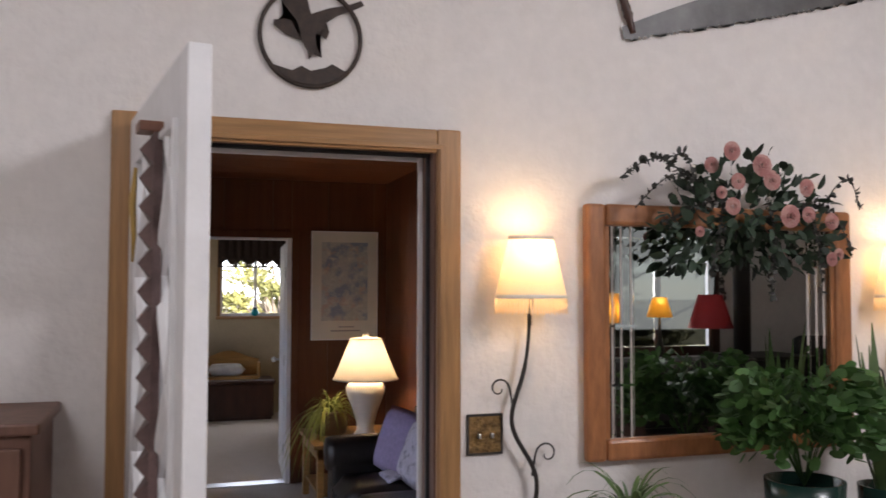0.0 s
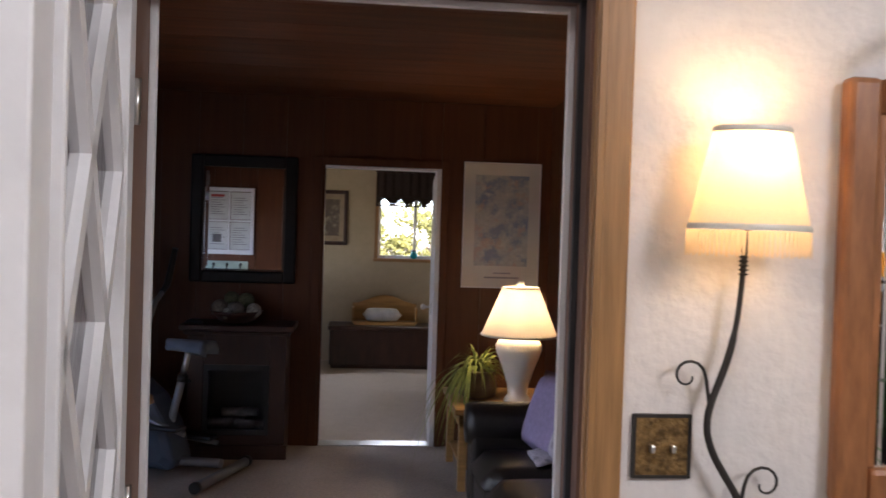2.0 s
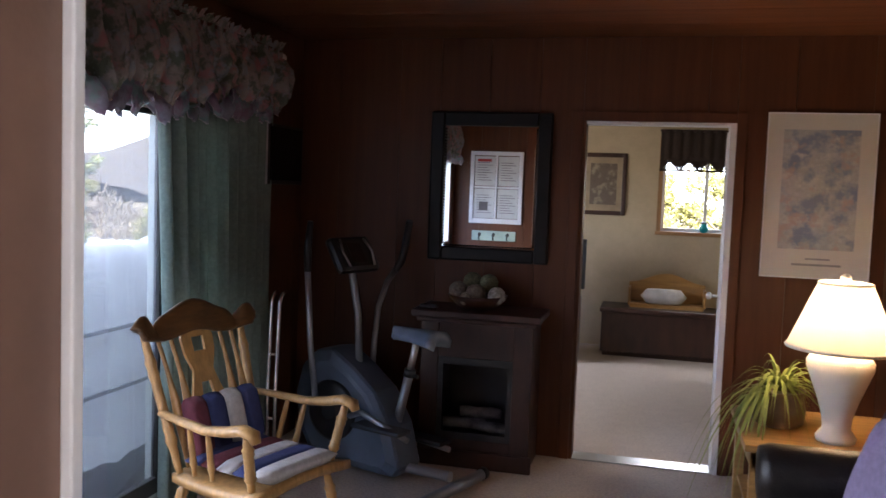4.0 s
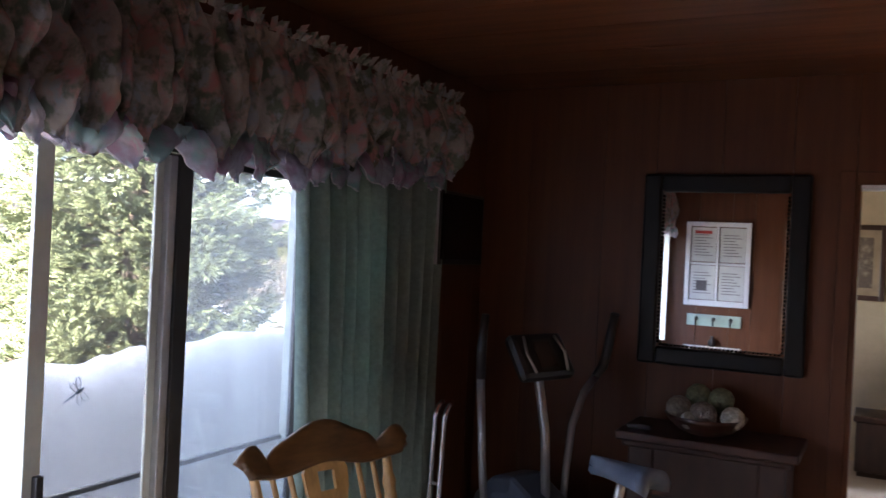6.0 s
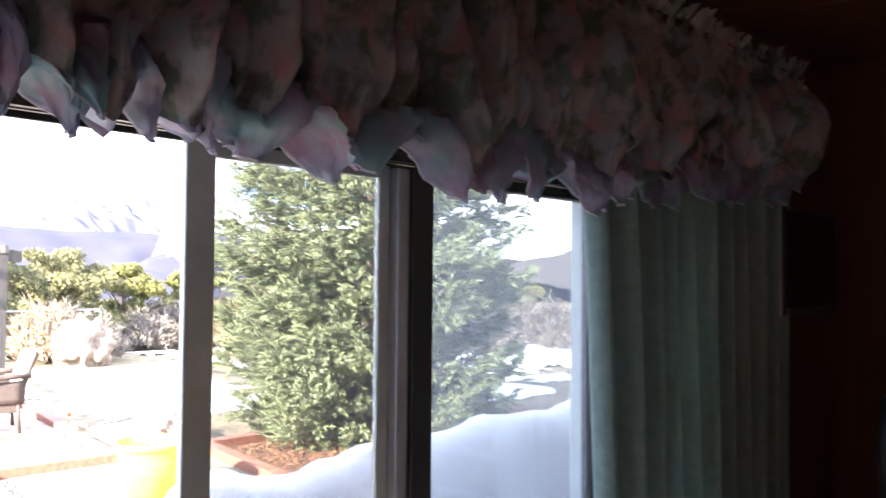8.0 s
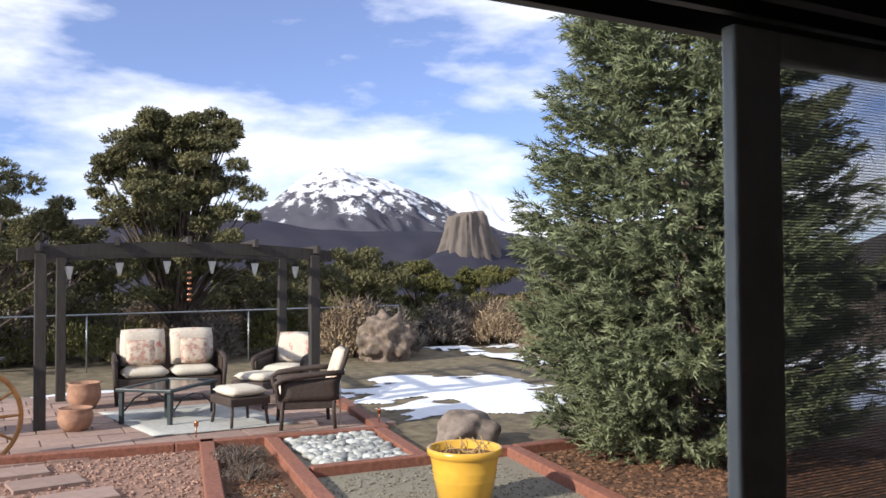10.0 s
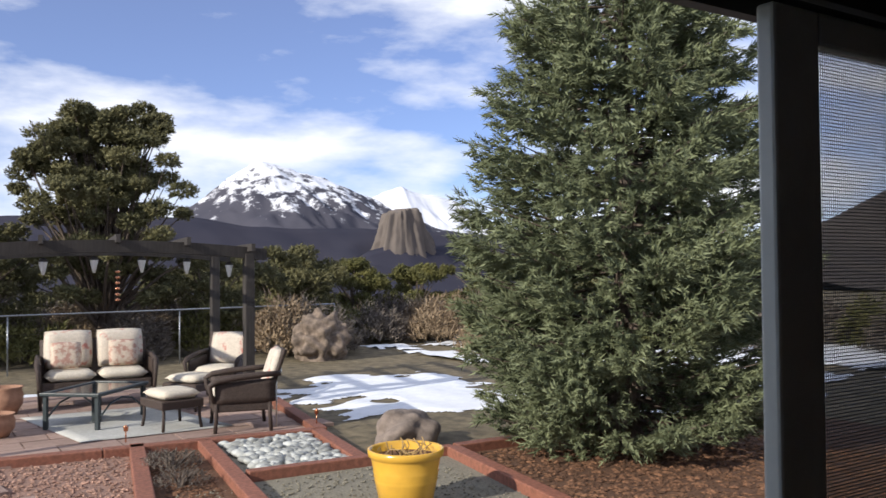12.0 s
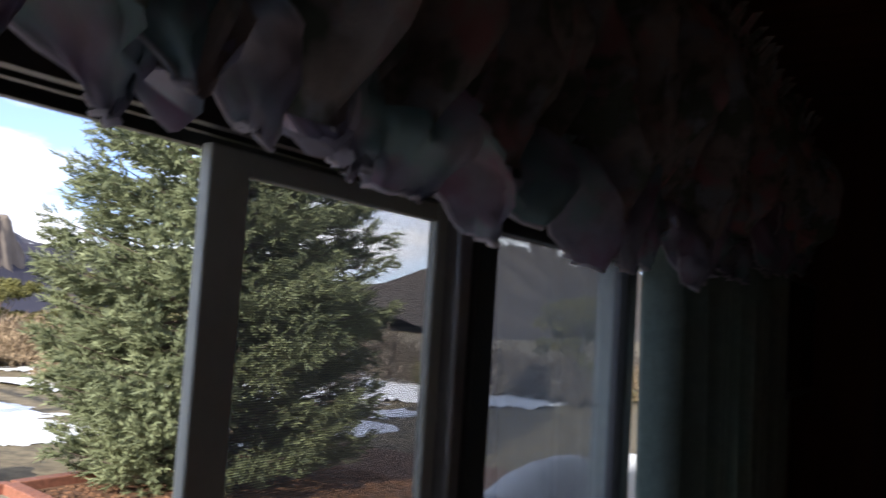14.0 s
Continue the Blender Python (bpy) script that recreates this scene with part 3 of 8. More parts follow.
# ---- the den's things ----
def cloth(name, base, tints, scale, through=0.3, rough=0.9, folds=0.0):
    """Printed cloth: patches of the tints on a base colour, letting some light through."""
    m = mat(name, base, rough=rough, var=0.12, scale=40, bump=0.25, fine=300)
    t = m.node_tree
    b = t.nodes["Principled BSDF"]
    tc = node(t, "ShaderNodeTexCoord")
    colour = b.inputs["Base Color"].links[0].from_socket
    for k, (tint, lo) in enumerate(tints):
        mp = node(t, "ShaderNodeMapping")
        mp.inputs["Location"].default_value = (3.7 * k, 1.3 * k, 2.1 * k)
        n = node(t, "ShaderNodeTexNoise", Scale=scale * (1 + 0.3 * k), Detail=3.0, Roughness=0.6)
        r = node(t, "ShaderNodeValToRGB")
        r.color_ramp.elements[0].position, r.color_ramp.elements[1].position = lo - 0.03, lo + 0.09
        x = node(t, "ShaderNodeMix")
        x.data_type = "RGBA"
        x.inputs[7].default_value = (*tint, 1)
        t.links.new(tc.outputs["Object"], mp.inputs["Vector"])
        t.links.new(mp.outputs[0], n.inputs["Vector"])
        t.links.new(n.outputs[0], r.inputs[0])
        t.links.new(r.outputs[0], x.inputs[0])
        t.links.new(colour, x.inputs[6])
        colour = x.outputs[2]
    t.links.new(colour, b.inputs["Base Color"])
    if through:
        glow = node(t, "ShaderNodeBsdfTranslucent")
        mix = node(t, "ShaderNodeMixShader", Fac=through)
        t.links.new(colour, glow.inputs["Color"])
        t.links.new(b.outputs[0], mix.inputs[1])
        t.links.new(glow.outputs[0], mix.inputs[2])
        t.links.new(mix.outputs[0], t.nodes["Material Output"].inputs["Surface"])
    return m


FLORAL = cloth("faded_floral_cloth", (0.40, 0.36, 0.34), (((0.50, 0.27, 0.27), 0.53), ((0.15, 0.18, 0.14), 0.51), ((0.34, 0.37, 0.42), 0.57)), 11.0, through=0.12)
LINING = cloth("pale_blue_mauve_lining", (0.50, 0.50, 0.60), (((0.46, 0.32, 0.44), 0.50), ((0.38, 0.54, 0.57), 0.53)), 8.0, through=0.62)
HEMEDGE = cloth("backlit_hem_edge", (0.78, 0.76, 0.82), (), 5.0, through=0.55)
TEAL = cloth("grey_green_curtain_cloth", (0.31, 0.40, 0.36), (), 4.0, through=0.30)
TURNED = mat("turned_golden_oak", (0.42, 0.24, 0.09), rough=0.3, var=0.25, scale=9, stretch=(4, 4, 0.8), bump=0.04, stains=0.12)
LEATHER = mat("black_leather", (0.020, 0.017, 0.016), rough=0.36, var=0.25, scale=14, bump=0.3, fine=130)
DARKWOOD = mat("dark_mahogany_wood", (0.050, 0.020, 0.013), rough=0.35, var=0.3, scale=6, stretch=(2, 2, 0.6), bump=0.05)
PINE = mat("golden_pine", (0.44, 0.24, 0.08), rough=0.4, var=0.2, scale=5, stretch=(0.5, 6, 6), bump=0.04)
CERAMIC = mat("white_glazed_ceramic", (0.75, 0.71, 0.62), rough=0.3, var=0.05, scale=8, bump=0.08, fine=50)
GREYMETAL = mat("silver_grey_painted_tube", (0.33, 0.35, 0.38), rough=0.35, var=0.06, metal=0.6, bump=0.02)
SLATE = mat("slate_blue_plastic_shell", (0.10, 0.13, 0.18), rough=0.42, var=0.1, bump=0.05)
PURPLE = cloth("lavender_cloth", (0.33, 0.27, 0.44), (), 6.0, through=0.05)
PATTERN = cloth("pale_patterned_cloth", (0.55, 0.51, 0.60), (((0.30, 0.28, 0.34), 0.56),), 18.0, through=0.05)
SPIDER = leafy("striped_spider_plant_leaf", (0.30, 0.34, 0.09), island=0.3)
TERRA = mat("brown_glazed_pot", (0.16, 0.10, 0.055), rough=0.35, var=0.25, bump=0.06)

# the balloon valance: gathered on a rod, puffed out in front, with hanging pointed tails
VA, VB = 3.02, 6.40
valance = thing("balloon_valance", (0, 0, 0), "gathered faded floral balloon valance on a curtain rod", "valance")


def gather(y, v=0.0):
    """Depth of the pleats along the rod: broad and narrow folds that wander as they fall."""
    w = y + 0.030 * noise.noise((y * 5.0, v * 3.0, 6.0))
    return (0.85 * noise.noise((w * 17.0, 0.3, 0.4 * v)) + 0.75 * noise.noise((w * 31.0, 4.3, 1.0 + 0.5 * v)) + 0.40 * noise.noise((w * 58.0, 9.1, 2.0 + v))
            + 0.40 * math.sin(w * 74 + 5 * noise.noise((y * 3, 2, 2)))
            - 1.5 * max(0.0, 1 - 5.0 * abs(noise.noise((w * 9.0, 7.7, 0.6 * v)))) - 0.9 * max(0.0, 1 - 4.0 * abs(noise.noise((w * 21.0, 2.2, 0.9 * v)))))


# where the hem is drawn up, along the rod
GAPS = (3.00, 3.16, 3.27, 3.43, 3.55, 3.70, 3.84, 3.95, 4.046, 4.165, 4.283, 4.455, 4.68, 4.944, 5.146, 5.30, 5.47, 5.60, 5.76, 5.90, 6.05, 6.22, 6.42)


def tail(y):
    """Depth of the hem's pointed swags along the rod, 0 to 1."""
    k = max(0, min(len(GAPS) - 2, sum(1 for g in GAPS if g <= y) - 1))
    f = min(1.0, max(0.0, (y - GAPS[k]) / (GAPS[k + 1] - GAPS[k])))
    peak = 0.42 + 0.32 * (0.5 + noise.noise((k * 3.3, 1.0, 5.0)))
    saw = f / peak if f < peak else (1 - f) / (1 - peak)
    return saw ** 0.75 * (0.85 + 0.35 * noise.noise((k * 2.7, 4.0, 5.0)))


def lift(y):
    k = max(0.0, (y - 5.2) / 1.2)
    return 0.125 * min(1.0, k)


def puff(u, v):
    y = VA + (VB - VA) * u
    g, t = gather(y, v), tail(y)
    hem = 1.896 + lift(y) * 0.9 + 0.085 * (1 - t)
    if v < 0.08:                                    # ruffle above the rod
        k = v / 0.08
        z = 2.385 - 0.055 * k + 0.018 * gather(y * 1.7 + 1)
        x = -1.345 + 0.022 * g * (1 - k)
    else:
        k = (v - 0.08) / 0.92
        z = 2.33 + (hem - 2.33) * (k ** 0.92)
        belly = math.sin(min(1.0, k * 1.02) * math.pi) ** 0.7 if k < 0.97 else 0.2
        deep = (0.034 + 0.026 * k) * (1.0 - 0.5 * max(0.0, k - 0.85) / 0.15)
        x = -1.352 + 0.058 * belly * (0.55 + 0.6 * t) + deep * g + 0.022 * noise.noise((y * 19, z * 14, 3)) * (k + 0.2) + 0.012 * noise.noise((y * 41, z * 30, 8)) * k
        y += 0.028 * noise.noise((y * 8, z * 9, 9)) * k
        z += 0.020 * noise.noise((y * 13, 3, 5)) * k
    return Vector((x, y, z))


def under(u, v):
    """The lining that turns up behind the hem, in soft pointed folds."""
    y = VA + (VB - VA) * u
    t = tail(y)
    hem = 1.884 + lift(y) * 0.9 + 0.085 * (1 - t)
    x0 = puff(u, 1.0).x
    drop = 0.03 * tail(y + 0.11) * math.sin(v * math.pi)
    return Vector((x0 + (-1.425 - x0) * v + 0.016 * noise.noise((y * 13, v * 2, 4)), y + 0.03 * noise.noise((y * 6, v * 2, 1)) * v, hem + 0.22 * v * v - drop + 0.02 * noise.noise((y * 15, v * 3, 2)) * v))


bm = bmesh.new()
sheet(bm, puff, 620, 30)
end_ = [puff(1.0, j / 26) for j in range(27)]
sheet(bm, lambda a, b: end_[min(26, round(b * 26))].lerp(Vector((-1.462, VB + 0.03, end_[min(26, round(b * 26))].z)), a) + Vector((0, 0.02 * math.sin(a * 6 + b * 9), 0)), 6, 26)
front = part("gathered_front", bm, FLORAL, valance)
bm = bmesh.new()
sheet(bm, under, 420, 8)
part("lining", bm, LINING, valance, "pale lining turned up behind the hem")
rnd = random.Random(15)
FOLDS = [(g0 + (g1 - g0) * f, g1 - g0) for g0, g1 in zip(GAPS, GAPS[1:]) for f in (0.08, 0.55)]
for y, wide_ in FOLDS:                               # pointed lining folds of mixed size that hang below each puff, edges lightened as if backlit
    y += wide_ * rnd.uniform(-0.12, 0.12)
    w, h = wide_ * rnd.uniform(0.30, 0.62), rnd.uniform(0.10, 0.14)
    z1 = 1.868 + h + lift(y) * 0.95 + rnd.uniform(-0.004, 0.034) + 0.035 * min(1.0, max(0.0, (4.40 - y) / 0.3))
    tip = Vector((-1.38 + rnd.uniform(-0.03, 0.02), y + rnd.uniform(-0.75, 0.75) * w, z1 - h))
    pk, tw = rnd.uniform(0.02, 0.06), rnd.uniform(-0.07, 0.07)
    rp, lean = rnd.uniform(0.9, 2.2), rnd.uniform(-0.5, 0.5)

    def fold(u, v, rp=rp, y=y, w=w, tip=tip, pk=pk, tw=tw, z1=z1, lean=lean):
        s = 2 * u - 1
        wide = w * max(0.02, 1.0 - v ** rp) ** 0.8 * (1 + 0.35 * v)
        c = Vector((-1.385 + tw * s, y, z1)).lerp(tip, v)
        ridge_ = max(0.0, 1 - abs(s - lean) / (1 + abs(lean)))
        crease = pk * ridge_ * (0.4 + math.sin(v * 2.6)) + 0.022 * abs(noise.noise((y * 9 + s * 3.5, v * 2.5, 3))) + 0.010 * noise.noise((y * 5 + s * 7, v * 6, 1))
        return Vector((c.x + crease, c.y + s * wide + 0.012 * noise.noise((s * 3, v * 5, y)), c.z - 0.020 * ridge_ * v + 0.006 * noise.noise((s * 4, 2, y * 7))))

    bm = bmesh.new()
    sheet(bm, fold, 18, 14)
    pleat = part("hem_fold", bm, LINING, valance)
    bm = bmesh.new()
    tube(bm, [fold(0.0, k / 12) for k in range(12)] + [fold(k / 14, 1.0) for k in range(15)], 0.0026, seg=5)
    part("light_edge", bm, HEMEDGE, pleat, "hem edge lightened as if lit from behind")
bm = bmesh.new()
rnd = random.Random(4)
for k in range(210):                                 # frilled upper edge
    y = VA + (VB - VA) * (k + rnd.random()) / 210
    h = rnd.uniform(0.02, 0.055)
    a = rnd.uniform(-0.03, 0.03)
    p = [Vector((-1.35 + rnd.uniform(-0.01, 0.012), y - 0.012, 2.37)), Vector((-1.345, y + 0.012, 2.37)), Vector((-1.34 + a, y + 0.01 + a / 2, 2.37 + h)), Vector((-1.352 + a, y - 0.008, 2.37 + h * 0.8))]
    bm.faces.new([bm.verts.new(q) for q in p])
part("frilled_heading", bm, FLORAL, valance)
bm = bmesh.new()
tube(bm, [(-1.39, VA - 0.05, 2.345), (-1.39, VB + 0.08, 2.345)], 0.012, seg=10)
part("rod", bm, WHITE, valance, "white curtain rod")
bm = bmesh.new()
blob(bm, (-1.39, VB + 0.105, 2.345), (0.026, 0.03, 0.026))
part("finial", bm, WHITE, valance, "white round rod knob")
for y in (VA + 0.02, 4.7, VB + 0.03):
    part("bracket", bars((-1.47, y - 0.008, 2.335, -1.385, y + 0.008, 2.352)), WHITE, valance)


def pleated(name, y0, y1, label, flare):
    bm = bmesh.new()

    def f(u, v):
        z = 2.30 - 2.285 * v
        lead = y0 + flare * min(1.0, v * 1.7) * (1 - u)
        y = lead + (y1 - lead) * u + 0.008 * math.sin(v * 5 + u * 9)
        ph = u * 2 * math.pi * 10.5
        x = -1.425 + 0.050 * math.sin(ph + 0.8 * noise.noise((u * 5, v * 1.5, 0))) + 0.008 * math.sin(2.3 * ph + v * 2)
        if u < 0.12:
            x -= 0.03 * (1 - u / 0.12) * (0.4 + v)
        return Vector((min(x, -1.372), y, z))

    sheet(bm, f, 150, 30)
    ob = solo(name, bm, TEAL, label, "curtain")
    thick = ob.modifiers.new("thickness", "SOLIDIFY")
    thick.thickness = 0.003
    return ob


pleated("curtain", 5.27, 6.41, "grey-green pleated curtain drawn to the side", 0.13)

# the wall television beside the curtain
tv = thing("television", (-1.40, 6.57, 1.782), "small black flat television on a wall arm", "television")
part("casing", bars((-0.035, -0.24, -0.175, 0.02, 0.24, 0.175), bevel=0.006), BLACK, tv)
part("screen", bars((0.0205, -0.22, -0.15, 0.024, 0.22, 0.158)), mat("black_screen_glass", (0.006, 0.006, 0.008), rough=0.2, bump=0), tv, "dark switched-off screen")
# pale strip paints the window's light on the casing's side
part("lit_side", bars((-0.03, -0.247, -0.175, 0.016, -0.241, 0.175)), mat("window_lit_edge", (0.62, 0.63, 0.66), rough=0.3, bump=0), tv, "side edge lightened as if lit by the window")
part("wall_arm", bars((-0.07, -0.05, -0.03, -0.035, 0.05, 0.03)), BLACK, tv)


def turned(bm, a, b, r, beads=2):
    """A turned spindle from a to b."""
    a, b = Vector(a), Vector(b)
    n, pts, rad = 22, [], []
    for i in range(n + 1):
        k = i / n
        s = 0.72 + 0.28 * math.sin(k * math.pi)
        for c in (0.22, 0.30, 0.70, 0.78)[: beads * 2]:
            s += 0.38 * math.exp(-((k - c) / 0.022) ** 2)
        pts.append(a.lerp(b, k))
        rad.append(r * s)
    tube(bm, pts, rad, seg=8)


# crest oak with backlit shade put into its colour
CRESTWOOD = mat("worn_backlit_oak", (0.095, 0.045, 0.016), rough=0.3, var=0.35, scale=9, stretch=(4, 1, 4), bump=0.05, stains=0.3)


# the rocking chair
def rocking_chair(at, rz):
    c = thing("rocking_chair", at, "golden oak rocking chair with turned spindles and carved crest", "chair", rz=rz)
    bm = bmesh.new()
    sheet(bm, lambda u, v: Vector((-0.24 + 0.5 * u, (v - 0.5) * (0.50 + 0.08 * u), 0.425 + 0.012 * math.cos((v - 0.5) * 5) - 0.02 * math.sin(u * 3.1) + 0.02 * u)), 10, 10)
    seat = part("seat", bm, TURNED, c)
    seat.modifiers.new("thickness", "SOLIDIFY").thickness = 0.036
    for s in (-1, 1):
        bm = bmesh.new()
        tube(bm, [(-0.62 + 1.06 * k / 16, s * 0.24, 0.035 + 0.36 * ((k / 16) - 0.55) ** 2) for k in range(17)], 0.019, seg=6)
        part("rocker", bm, TURNED, c)
        for x, x2, y2 in ((0.20, 0.27, 0.02), (-0.20, -0.30, 0.0)):
            bm = bmesh.new()
            turned(bm, (x, s * 0.20, 0.40), (x2, s * (0.235 + y2 * 0), 0.075 if x > 0 else 0.10), 0.021)
            part("leg", bm, TURNED, c)
        bm = bmesh.new()
        turned(bm, (0.245, s * 0.22, 0.20), (-0.26, s * 0.22, 0.20), 0.014, 1)
        part("stretcher", bm, TURNED, c)
        bm = bmesh.new()                             # back post
        turned(bm, (-0.21, s * 0.235, 0.42), (-0.40, s * 0.275, 0.99), 0.020)
        part("back_post", bm, TURNED, c)
        bm = bmesh.new()                             # arm with a scrolled end
        tube(bm, [(-0.29, s * 0.262, 0.66), (-0.15, s * 0.285, 0.655), (0.0, s * 0.30, 0.648), (0.12, s * 0.305, 0.665), (0.20, s * 0.305, 0.685), (0.255, s * 0.305, 0.675), (0.27, s * 0.305, 0.645)],
             [0.022, 0.026, 0.03, 0.034, 0.036, 0.034, 0.022], seg=10, squash=0.62)
        part("arm", bm, TURNED, c)
        bm = bmesh.new()
        turned(bm, (0.19, s * 0.24, 0.43), (0.215, s * 0.30, 0.66), 0.021)
        part("arm_post", bm, TURNED, c)
        for k in (0.0, 0.5):
            bm = bmesh.new()
            turned(bm, (-0.12 + 0.2 * k, s * 0.24, 0.43), (-0.10 + 0.2 * k, s * 0.29, 0.645), 0.013, 1)
            part("arm_spindle", bm, TURNED, c)
    for x, z in ((0.235, 0.16), (-0.25, 0.2)):
        bm = bmesh.new()
        turned(bm, (x, -0.22, z), (x, 0.22, z), 0.015, 2)
        part("stretcher", bm, TURNED, c)
    for y in (-0.185, -0.125, 0.125, 0.185):         # flattened arrow slats
        bm = bmesh.new()
        pts = [(-0.215 - 0.185 * k / 12 + 0.02 * math.sin(k / 12 * 3.1), y * (1 + 0.12 * k / 12), 0.43 + 0.54 * k / 12) for k in range(13)]
        tube(bm, pts, [0.010 + 0.012 * math.sin(min(1, k / 9) * math.pi) ** 2 for k in range(13)], seg=6)
        part("slat", bm, TURNED, c)
    bm = bmesh.new()                                 # the fretted middle splat with its cut-outs
    out = [(0.035, 0.0), (0.05, 0.08), (0.085, 0.16), (0.095, 0.24), (0.07, 0.31), (0.055, 0.36), (0.085, 0.44), (0.09, 0.5), (0.06, 0.55)]
    grid = {}
    for i, (w, z) in enumerate(out):
        for side in (-1, 1):
            for k in range(3):
                grid[i, side, k] = bm.verts.new((-0.222 - 0.185 * z / 0.55, side * w * (0.38 + 0.31 * k), 0.43 + z))
    for i in range(len(out) - 1):
        for side in (-1, 1):
            for k in range(2):
                bm.faces.new((grid[i, side, k], grid[i, side, k + 1], grid[i + 1, side, k + 1], grid[i + 1, side, k]))
        if i not in (2, 3, 6):
            bm.faces.new((grid[i, -1, 0], grid[i, 1, 0], grid[i + 1, 1, 0], grid[i + 1, -1, 0]))
    splat = part("splat", bm, TURNED, c, "fretted splat with cut-out openings")
    splat.modifiers.new("thickness", "SOLIDIFY").thickness = 0.014
    bm = bmesh.new()                                 # the crest: a broad shaped board with rolled ears

    def crest(u, v):
        s = 2 * u - 1
        e = abs(s)
        top = 1.015 + 0.075 * math.exp(-(s / 0.42) ** 2) - 0.035 * math.exp(-((e - 0.68) / 0.09) ** 2) + 0.030 * math.exp(-((e - 0.89) / 0.09) ** 2) - 0.03 * max(0, e - 0.93) * 14
        low = 0.945 + 0.012 * math.cos(s * 6) + 0.03 * max(0, e - 0.93) * 14
        z = low + (top - low) * v
        return Vector((-0.395 - 0.04 * v + 0.05 * s * s, s * 0.335, z))

    sheet(bm, crest, 60, 8)
    part("crest_rail", bm, CRESTWOOD, c, "carved crest rail, darkened as if backlit").modifiers.new("thickness", "SOLIDIFY").thickness = 0.026
    return c


RX, RY, RZ = -0.785, 5.06, -17.0
rocking_chair((RX, RY, 0.0), RZ)
STRIPES = [cloth("navy_quilt", (0.035, 0.045, 0.13), (), 5, 0.0), cloth("burgundy_quilt", (0.13, 0.03, 0.045), (), 5, 0.0), cloth("grey_white_quilt", (0.52, 0.50, 0.50), (), 5, 0.0)]
pad = thing("seat_cushion", (RX, RY, 0.44), "tufted seat cushion with navy, burgundy and white bands", "cushion", rz=RZ)
for k in range(5):
    bm = bmesh.new()
    cushion(bm, -0.20 + 0.088 * k, -0.235, 0.0, -0.105 + 0.088 * k, 0.235, 0.062, puff=0.6)
    part("band", bm, STRIPES[(0, 1, 2, 0, 2)[k]], pad)
back = thing("back_cushion", (RX, RY, 0.50), "striped navy and burgundy cushion against the chair back", "cushion", rz=RZ)
lean = pose(-0.205, 0, 0.09, 0, -17, 0)
for k in range(4):
    bm = bmesh.new()
    cushion(bm, -0.045, -0.2 + 0.1 * k, -0.13, 0.045, -0.095 + 0.1 * k, 0.13, puff=0.55, m=lean)
    part("band", bm, STRIPES[(1, 0, 2, 0)[k]], back)

# chrome tube frame standing by the curtain
frame_ = thing("chrome_walking_frame", (-1.20, 6.0, 0), "folded chrome tube frame beside the curtain", "walking frame")
for dx in (0.0, 0.045):
    bm = bmesh.new()
    tube(bm, [(dx, 0, 0.0), (dx, 0.004, 0.5), (dx + 0.012, 0.01, 0.98), (dx + 0.02, 0.02, 1.02), (dx + 0.02, 0.06, 1.035)], 0.011, seg=10)
    part("tube", bm, silver("chrome", 0.12, (0.75, 0.76, 0.78)), frame_)
for z in (0.35, 0.7):
    bm = bmesh.new()
    tube(bm, [(0, 0.004, z), (0.048, 0.004, z)], 0.008)
    part("cross_bar", bm, STEEL, frame_)


# the exercise machine
ell = thing("elliptical_trainer", (-0.62, 6.29, 0), "slate and silver elliptical exercise machine with a saddle", "exercise machine", rz=160)
bm = bmesh.new()
prof = [(0.19 + 0.92 * x, z) for x, z in [(-0.36, 0.05), (-0.40, 0.10), (-0.33, 0.32), (-0.20, 0.50), (-0.02, 0.62), (0.14, 0.70), (0.26, 0.68), (0.38, 0.58), (0.43, 0.42), (0.40, 0.22), (0.30, 0.08), (0.1, 0.05)]]
a = [bm.verts.new((x, -0.10, z)) for x, z in prof]
b = [bm.verts.new((x, 0.10, z)) for x, z in prof]
ai = [bm.verts.new((0.22 + (x - 0.22) * 0.82, -0.13, 0.34 + (z - 0.34) * 0.82)) for x, z in prof]
bi = [bm.verts.new((0.22 + (x - 0.22) * 0.82, 0.13, 0.34 + (z - 0.34) * 0.82)) for x, z in prof]
for k in range(len(prof)):
    n = (k + 1) % len(prof)
    bm.faces.new((a[k], a[n], b[n], b[k]))
    bm.faces.new((ai[k], ai[n], a[n], a[k]))
    bm.faces.new((b[k], b[n], bi[n], bi[k]))
bm.faces.new(ai[::-1])
bm.faces.new(bi)
body = part("housing", bm, SLATE, ell, "slate blue plastic housing")
body.modifiers.new("edge", "BEVEL").width = 0.012
